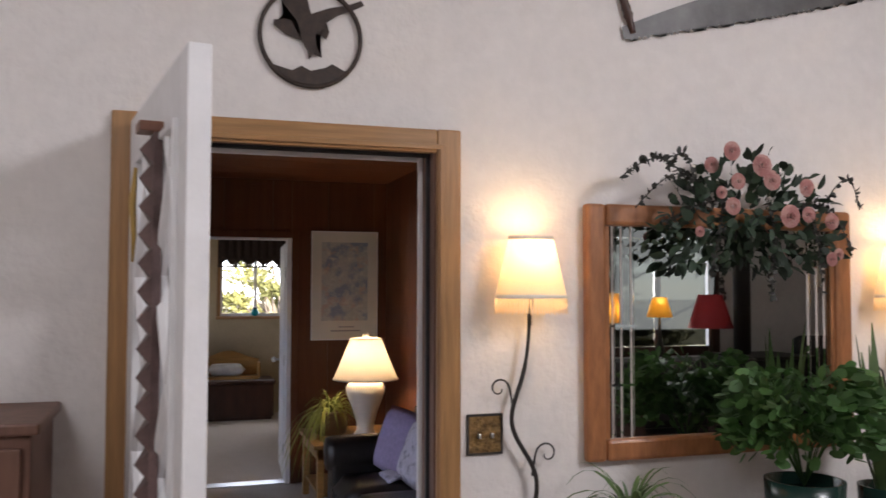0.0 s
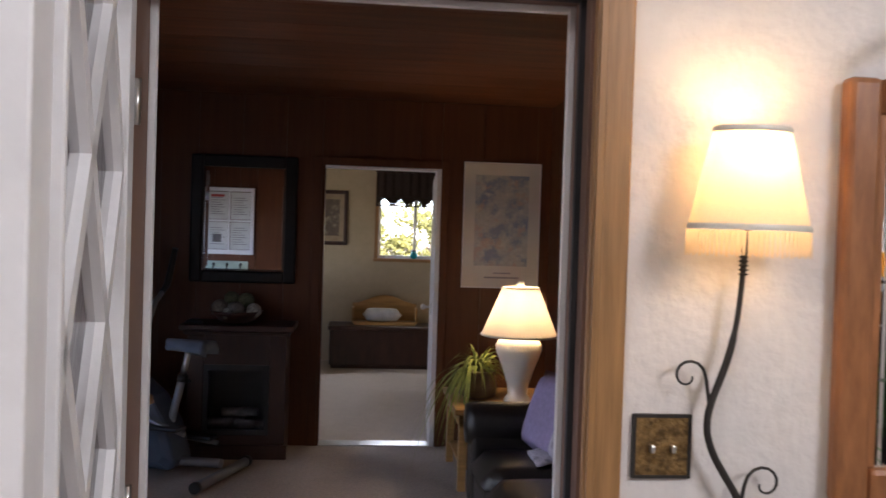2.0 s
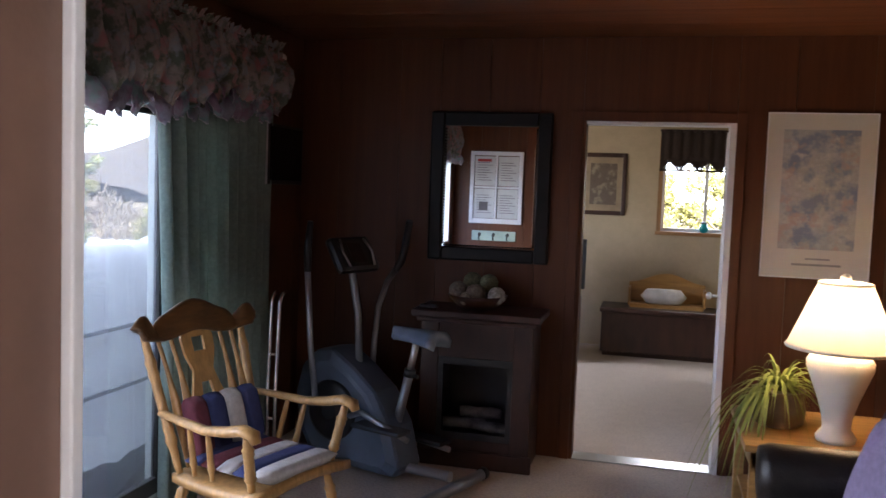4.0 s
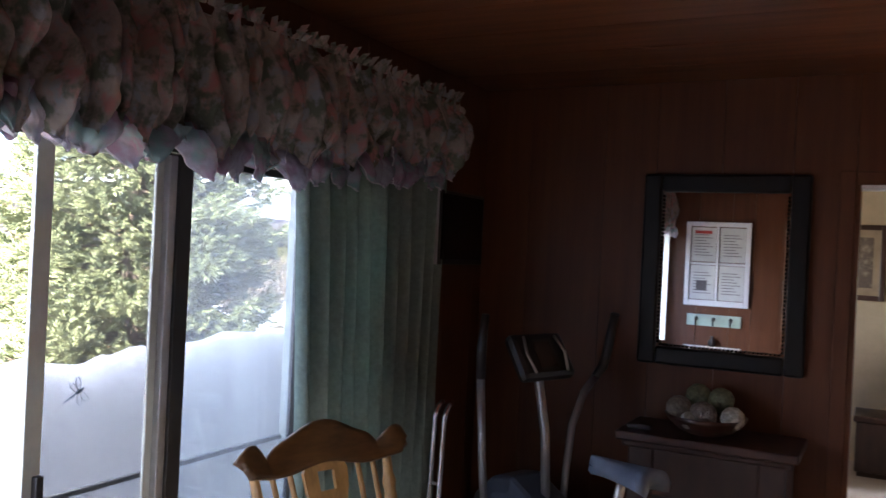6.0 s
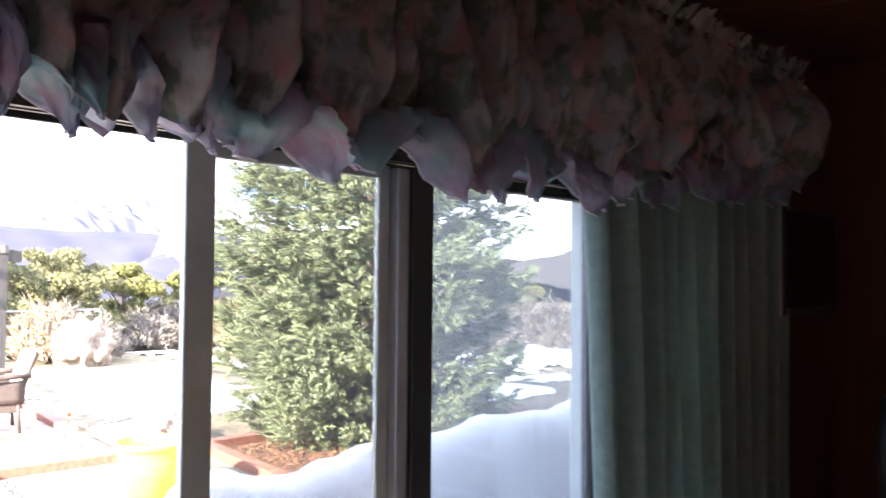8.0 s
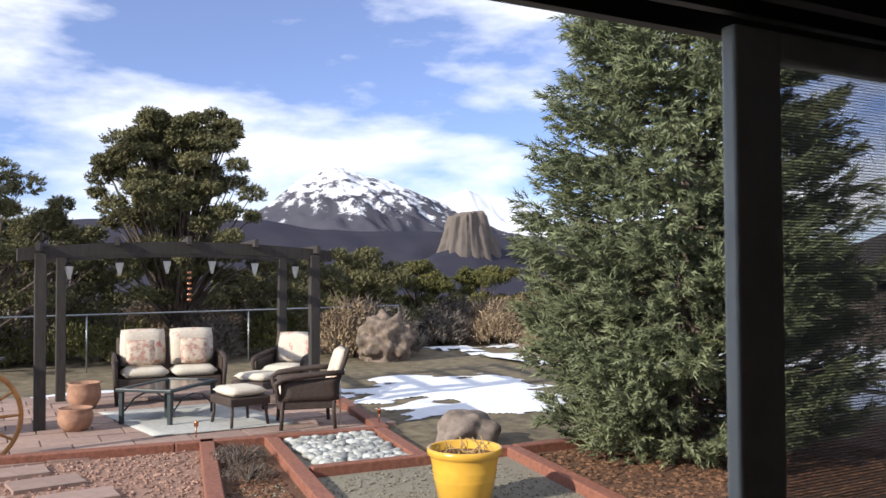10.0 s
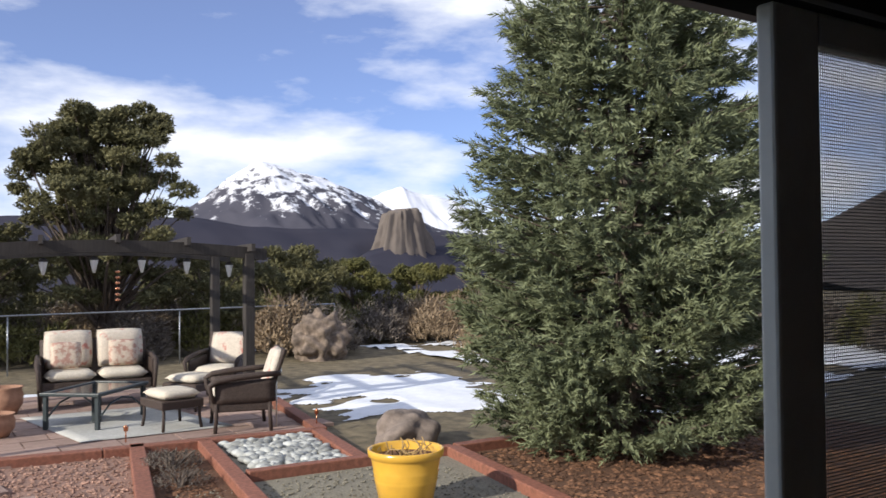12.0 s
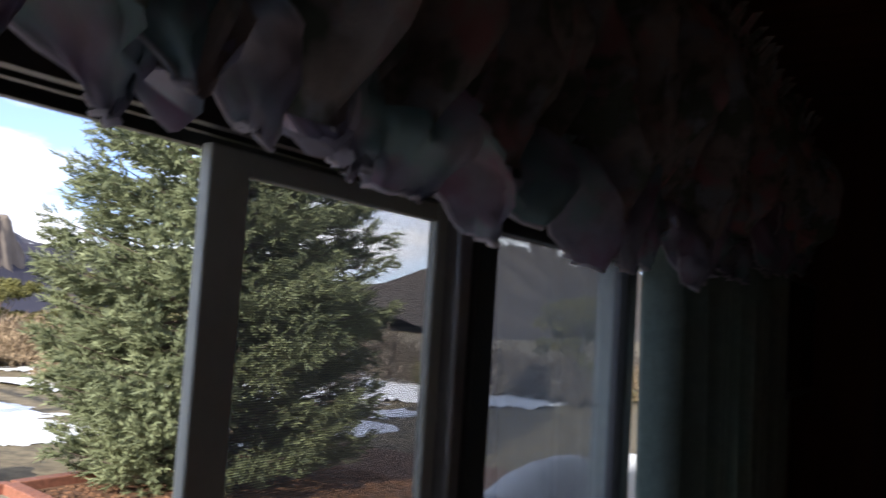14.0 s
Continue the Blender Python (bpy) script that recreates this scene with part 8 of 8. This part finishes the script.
# metal cut-out ring with a perched bird shape and hills
ring = thing("metal_wall_ring", (0.66, NEAR - 0.012, 2.445), "dark metal wall ring with a bird silhouette", "wall ornament")
RUST = mat("dark_rusted_metal", (0.035, 0.02, 0.014), rough=0.55, var=0.4, scale=30, bump=0.1)


def plate(outline, t=0.004, y=0.0):
    bm = bmesh.new()
    a = [bm.verts.new((x, y - t, z)) for x, z in outline]
    b = [bm.verts.new((x, y, z)) for x, z in outline]
    bm.faces.new(a)
    bm.faces.new(b[::-1])
    for k in range(len(outline)):
        n = (k + 1) % len(outline)
        bm.faces.new((a[n], a[k], b[k], b[n]))
    bmesh.ops.triangulate(bm, faces=[f for f in bm.faces if len(f.verts) > 4])
    return bm


bm = bmesh.new()
tube(bm, [(0.163 * math.cos(a), 0, 0.163 * math.sin(a)) for a in (2 * math.pi * k / 48 for k in range(49))], 0.008, seg=6, caps=False)
part("ring", bm, RUST, ring)
arc = [(0.165 * math.cos(a), 0.165 * math.sin(a)) for a in (math.pi * (1.2 + 0.6 * k / 16) for k in range(17))]
part("hill_silhouette", plate(arc + [(0.11, -0.105), (0.07, -0.085), (0.045, -0.10), (0.0, -0.112), (-0.03, -0.098), (-0.06, -0.115), (-0.10, -0.105)]), RUST, ring, "cut-out hill silhouette")
part("bird_shape", plate([(-0.12, 0.045), (-0.09, 0.05), (-0.045, 0.048), (-0.09, 0.10), (-0.10, 0.165), (-0.02, 0.15), (0.0, 0.075), (0.06, 0.10), (0.12, 0.115), (0.165, 0.135), (0.175, 0.12), (0.13, 0.095), (0.09, 0.08), (0.05, 0.05), (0.06, 0.02), (0.05, -0.005),
                           (0.03, 0.01), (0.012, 0.01), (0.02, -0.04), (0.035, -0.065), (0.01, -0.055), (-0.005, -0.075), (-0.01, -0.045), (-0.03, -0.015), (-0.08, 0.0), (-0.12, 0.03)], y=0.002), RUST, ring, "plain bird silhouette")

# two-handed crosscut saw hung on the wall
saw = thing("crosscut_saw", (1.80, NEAR - 0.012, 2.555), "old two-handed crosscut saw hanging on the wall", "saw")
saw.matrix_basis = pose(1.80, NEAR - 0.012, 2.555, 0, -14, 0)
L_ = 1.45
top_ = [(L_ * k / 24, 0.032 + 0.075 * math.sin(math.pi * k / 24)) for k in range(25)]
teeth = []
for k in range(116):
    x = L_ * (115 - k) / 115
    teeth.append((x, -0.012 * math.sin(math.pi * x / L_) - 0.012 - (0.014 if k % 2 else 0.0) * (1 if k % 5 else 0.3)))
part("blade", plate(top_ + teeth, t=0.002), mat("grey_saw_steel", (0.13, 0.125, 0.125), rough=0.5, var=0.3, metal=0.6, bump=0.05), saw)
for x in (0.04, L_ - 0.04):
    bm = bmesh.new()
    turned(bm, (x, -0.004, 0.0), (x - 0.02, -0.004, 0.30), 0.016, 1)
    part("handle", bm, DARKWOOD, saw, "dark turned handle")

# plants before the mirror on a low console
con = thing("plant_console", (2.2, 2.2, 0), "plain dark console under the plants", "console table")
part("top", bars((-0.85, -0.16, 0.70, 0.85, 0.2, 0.735), bevel=0.005), DARKWOOD, con)
for x in (-0.8, 0.8):
    for y in (-0.12, 0.16):
        part("leg", bars((x - 0.025, y - 0.025, 0, x + 0.025, y + 0.025, 0.70)), DARKWOOD, con)
FERN = leafy("fresh_green_leaf", (0.060, 0.135, 0.035), island=0.4)
STRAP = leafy("strap_leaf_green", (0.10, 0.17, 0.06), island=0.35)
GREENPOT = mat("dark_green_glazed_pot", (0.012, 0.035, 0.028), rough=0.25, var=0.2, bump=0.03)


def potted(name, x, y, label, r=0.11, h=0.2):
    p = thing(name, (x, y, 0.735), label, "plant", group="console plants")
    bm = bmesh.new()
    lathe(bm, [(r * 0.7, 0), (r * 0.95, h * 0.6), (r, h), (r * 0.9, h), (r * 0.85, h * 0.85)], seg=24)
    part("pot", bm, GREENPOT, p)
    return p


p1 = potted("strap_leaf_plant", 1.63, 2.17, "arching strap-leaved plant in a dark green pot")
bm = bmesh.new()
blades(bm, (0, 0, 0.18), 46, 0.42, 0.008, 11, droop=0.85, up=1.05)
part("leaves", bm, STRAP, p1)
p2_ = potted("bushy_plant", 2.27, 2.14, "bushy green leafy plant in a dark green pot", r=0.13, h=0.26)
bm = bmesh.new()
for k in range(900):
    a, e = rnd.uniform(0, 6.28), rnd.uniform(-0.35, 1.5)
    r = 0.25 * rnd.random() ** 0.45
    c = Vector((r * math.cos(a) * math.cos(e * 0.6) * 1.15, r * math.sin(a) * math.cos(e * 0.6) * 0.8, 0.42 + r * math.sin(e) * 0.85))
    leaf(bm, c, (math.cos(a), math.sin(a), rnd.uniform(-0.5, 0.4)), rnd.uniform(0.03, 0.06), rnd.uniform(0.013, 0.026), bend=-0.25)
part("foliage", bm, FERN, p2_)
bm = bmesh.new()
for k in range(26):
    a = rnd.uniform(0, 6.28)
    tube(bm, [(0, 0, 0.24), (0.08 * math.cos(a), 0.06 * math.sin(a), 0.38), (0.2 * math.cos(a), 0.15 * math.sin(a), 0.44)], 0.003, seg=4)
part("stem", bm, FERN, p2_)
p3_ = potted("sword_leaf_plant", 2.68, 2.2, "upright sword-leaved plant in a dark pot", r=0.10, h=0.2)
bm = bmesh.new()
for k in range(16):
    a, t = rnd.uniform(0, 6.28), rnd.uniform(0.05, 0.3)
    side = Vector((-math.sin(a), math.cos(a), 0))
    H = rnd.uniform(0.35, 0.62)
    prev = None
    for i in range(7):
        q = i / 6
        c = Vector((0.03 * math.cos(a) + t * H * q * math.cos(a), 0.03 * math.sin(a) + t * H * q * math.sin(a), 0.17 + H * q))
        w = 0.022 * math.sin(math.pi * min(1, 0.3 + 0.7 * q)) + 0.002
        pair = (bm.verts.new(c - side * w), bm.verts.new(c + side * w))
        if prev:
            bm.faces.new((prev[0], prev[1], pair[1], pair[0])).smooth = True
        prev = pair
part("leaves", bm, STRAP, p3_)

# brown cabinet left of the doorway
cab = thing("brown_cabinet", (-0.50, 2.27, 0), "tall brown wooden cabinet against the plaster wall", "cabinet")
CABWOOD = mat("warm_brown_wood", (0.17, 0.085, 0.06), rough=0.5, var=0.2, scale=6, stretch=(3, 3, 0.5), bump=0.05)
part("body", bars((-0.42, -0.19, 0.06, 0.42, 0.22, 1.27), bevel=0.006), CABWOOD, cab)
part("top", bars((-0.44, -0.21, 1.27, 0.44, 0.22, 1.30), bevel=0.006), CABWOOD, cab)
part("plinth", bars((-0.41, -0.17, 0, 0.41, 0.21, 0.06)), CABWOOD, cab)
for s in (-1, 1):
    d = part("door", bars((0.01 if s > 0 else -0.40, -0.212, 0.09, 0.40 if s > 0 else -0.01, -0.192, 1.24), bevel=0.004), CABWOOD, cab)
    bm = bmesh.new()
    blob(bm, (s * 0.04, -0.225, 0.7), (0.014, 0.014, 0.014))
    part("knob", bm, IRON, d)

# the rear of the living room, seen in the mirror
window_3 = thing("window_3", (0, 0, 0), "living room window with a dark brown frame", "window", kind="structure")
for b in ((4.42, -2.72, 0.92, 4.54, -2.68, 2.28), (5.76, -2.72, 0.92, 5.88, -2.68, 2.28), (4.54, -2.72, 2.16, 5.76, -2.68, 2.28), (4.54, -2.72, 0.92, 5.76, -2.66, 1.02), (5.12, -2.76, 1.02, 5.18, -2.72, 2.16)):
    part("frame_bar", bars(b, bevel=0.004), DARKWOOD, window_3)
# panes tinted dark to hold down the daylight behind them
for x0, x1 in ((4.54, 5.12), (5.18, 5.76)):
    part("pane", bars((x0, -2.77, 1.02, x1, -2.766, 2.16)), clear("dim_window_glass", tint=(0.16, 0.165, 0.15)), window_3).visible_shadow = False
# trees added outside to block the bright sky in the rear window
tree((4.6, -6.2, GZ - 0.1), 5.6, 5.4, 61, JUNIPER, JL, bare=0.05, clumps=44, per=90)
tree((6.6, -7.2, GZ - 0.1), 5.6, 5.4, 62, JUNIPER, JL, bare=0.05, clumps=44, per=90)
sofa2 = thing("dark_sofa", (4.35, -1.75, 0), "dark leather sofa in the living room", "sofa")
part("base", bars((-1.0, -0.4, 0.0, 1.0, 0.4, 0.42), bevel=0.04), LEATHER, sofa2)
part("backrest", bars((-1.0, 0.2, 0.40, 1.0, 0.45, 1.02), bevel=0.09), LEATHER, sofa2)
for s in (-1, 1):
    part("arm", bars((s * 1.0 - 0.12, -0.4, 0.08, s * 1.0 + 0.12, 0.45, 0.66), bevel=0.07), LEATHER, sofa2)
for x in (-0.5, 0.5):
    bm = bmesh.new()
    cushion(bm, x - 0.46, -0.42, 0.40, x + 0.46, 0.2, 0.56, puff=0.4)
    part("seat_cushion", bm, LEATHER, sofa2, smooth=True)
st = thing("side_table", (4.55, -0.95, 0), "dark wooden side table with a red lamp", "table")
bm = bmesh.new()
lathe(bm, [(0.26, 0.66), (0.27, 0.68), (0.26, 0.70)], seg=28)
part("top", bm, DARKWOOD, st)
bm = bmesh.new()
lathe(bm, [(0.18, 0.0), (0.17, 0.03), (0.035, 0.06), (0.03, 0.3), (0.045, 0.35), (0.03, 0.4), (0.04, 0.66)], seg=18)
part("pedestal", bm, DARKWOOD, st)


def shaded(name, at, colour, label, rb, rt, h, base, watts, tone):
    l = thing(name, at, label, "lamp")
    bm = bmesh.new()
    lathe(bm, [(0.08, 0), (0.085, 0.015), (0.02, 0.04), (0.045, 0.16), (0.05, 0.22), (0.02, 0.32), (0.012, base)], seg=18)
    part("base", bm, IRON, l)
    bm = bmesh.new()
    lathe(bm, [(rb, base), (rt, base + h)], seg=30, caps=False)
    part("shade", bm, shade_cloth(name + "_cloth", colour, 0.45), l)
    bm = bmesh.new()
    tube(bm, [(0, 0, base - 0.05), (0, 0, base + h * 0.9)], 0.005, seg=5)
    for q in range(3):
        tube(bm, [(0, 0, base + h * 0.85), (rt * math.cos(q * 2.1), rt * math.sin(q * 2.1), base + h * 0.98)], 0.003, seg=4)
    part("harp", bm, IRON, l)
    bulb(name + "_light", (at[0], at[1], at[2] + base + h * 0.5), watts, 0.03, tone)


shaded("red_table_lamp", (4.55, -0.95, 0.70), (0.22, 0.022, 0.028), "table lamp with a deep red shade", 0.185, 0.10, 0.28, 0.60, 0.05, (1.0, 0.55, 0.3))
shaded("amber_table_lamp", (4.95, -2.38, 0.80), (0.80, 0.50, 0.10), "table lamp with a glowing amber shade", 0.13, 0.07, 0.2, 0.54, 0.13, (1.0, 0.6, 0.2))
shaded("amber_floor_lamp", (3.66, -1.0, 0.75), (0.80, 0.50, 0.12), "table lamp with a tall amber shade", 0.06, 0.05, 0.24, 0.60, 0.11, (1.0, 0.6, 0.2))
for x, y, h, lab in ((4.95, -2.42, 0.80, "small dark table behind the sofa"), (3.66, -1.0, 0.75, "small dark lamp table")):
    k = thing("lamp_table", (x, y, 0), lab, "table")
    part("top", bars((-0.22, -0.2, h - 0.03, 0.22, 0.2, h), bevel=0.005), DARKWOOD, k)
    part("body", bars((-0.19, -0.17, 0, 0.19, 0.17, h - 0.03)), DARKWOOD, k)
stove = thing("wood_stove", (5.85, -1.95, 0), "black iron wood stove with a tall flue pipe", "stove")
part("body", bars((-0.32, -0.3, 0.18, 0.32, 0.3, 0.95), bevel=0.02), IRON, stove)
part("top_plate", bars((-0.36, -0.34, 0.95, 0.36, 0.34, 0.98), bevel=0.006), IRON, stove)
part("door", bars((-0.22, 0.3, 0.35, 0.22, 0.325, 0.8), bevel=0.006), BLACK, stove)
bm = bmesh.new()
tube(bm, [(-0.2, -0.05, 0.98), (-0.2, -0.05, 3.32)], 0.085, seg=16)
part("flue_pipe", bm, IRON, stove)
for x in (-0.27, 0.27):
    for y in (-0.25, 0.25):
        part("leg", bars((x - 0.03, y - 0.03, 0, x + 0.03, y + 0.03, 0.18)), IRON, stove)
wing = thing("dark_armchair", (6.55, -1.6, 0), "dark upholstered armchair in the living room", "armchair", rz=20)
part("seat", bars((-0.36, -0.36, 0.1, 0.36, 0.3, 0.46), bevel=0.05), LEATHER, wing)
part("backrest", bars((-0.38, -0.48, 0.35, 0.38, -0.28, 1.15), bevel=0.08), LEATHER, wing)
for s in (-1, 1):
    part("arm", bars((s * 0.4 - 0.08, -0.4, 0.1, s * 0.4 + 0.08, 0.3, 0.66), bevel=0.06), LEATHER, wing)

# the carved strip of wood beside the doorway
strip = thing("carved_wood_strip", (0, 0, 0), "tall purple-brown carved strip hanging on the open door", "wall ornament")
strip.matrix_basis = pose(DL + 0.016, NEAR - 0.034, 0.012, 0, 0, -80.8) @ pose(0.58, -T_ - 0.001, 0.32)
strip.scale = (1, 0.72, 1)
STRIPW = mat("purple_brown_carved_wood", (0.115, 0.07, 0.066), rough=0.5, var=0.35, scale=20, bump=0.2, fine=40)
part("back_board", bars((0.0, -0.03, 0.0, 0.062, 0.0, 1.66), bevel=0.003), STRIPW, strip)
part("cap", bars((-0.006, -0.075, 1.661, 0.066, 0.0, 1.685), bevel=0.003), mat("red_brown_cap_wood", (0.20, 0.09, 0.06), rough=0.5), strip, "red-brown wooden cap")
tooth = bmesh.new()
ring_ = [tooth.verts.new(p) for p in ((0.002, -0.03, 0.0), (0.06, -0.03, 0.0), (0.06, -0.03, 0.066), (0.002, -0.03, 0.066))]
tip_ = tooth.verts.new((0.031, -0.068, 0.033))
for k in range(4):
    tooth.faces.new((ring_[k], ring_[(k + 1) % 4], tip_))
tooth_mesh = bpy.data.meshes.new("carved_tooth")
tooth.to_mesh(tooth_mesh)
tooth.free()
tooth_mesh.materials.append(STRIPW)
for k in range(25):
    ob = new("carved_tooth", tooth_mesh)
    ob.parent = strip
    ob.location = (0, 0, 0.004 + 0.066 * k)
bm = bmesh.new()
tube(bm, [(0.012, -0.075, 1.58), (0.008, -0.082, 1.50), (0.016, -0.078, 1.42), (0.01, -0.08, 1.36)], [0.006, 0.012, 0.009, 0.004], seg=8)
part("hanging_ornament", bm, mat("ochre_ornament", (0.50, 0.32, 0.09), rough=0.5), strip, "small ochre hanging ornament")

# unseen frosted roof lights added over the fill lamps; one diffuses the sun
FROST = shade_cloth("frosted_roof_glazing", (0.8, 0.8, 0.8), 0.5)
for x0, x1 in ((2.45, 3.55), (-1.46, -0.54)):
    z_ = 3.34 if x0 > 0 else 3.30
    rl = thing("added_roof_light", (0, 0, 0), "unseen frosted roof light added for fill light", "roof light", kind="structure")
    part("glazing", bars((x0, -1.05, z_, x1, -0.15, z_ + 0.012)), FROST, rl)
    part("frame", bars((x0 - 0.04, -1.09, z_ - 0.012, x0, -0.11, z_ + 0.016), (x1, -1.09, z_ - 0.012, x1 + 0.04, -0.11, z_ + 0.016), (x0, -1.09, z_ - 0.012, x1, -1.05, z_ + 0.016), (x0, -0.15, z_ - 0.012, x1, -0.11, z_ + 0.016)), WHITE, rl)
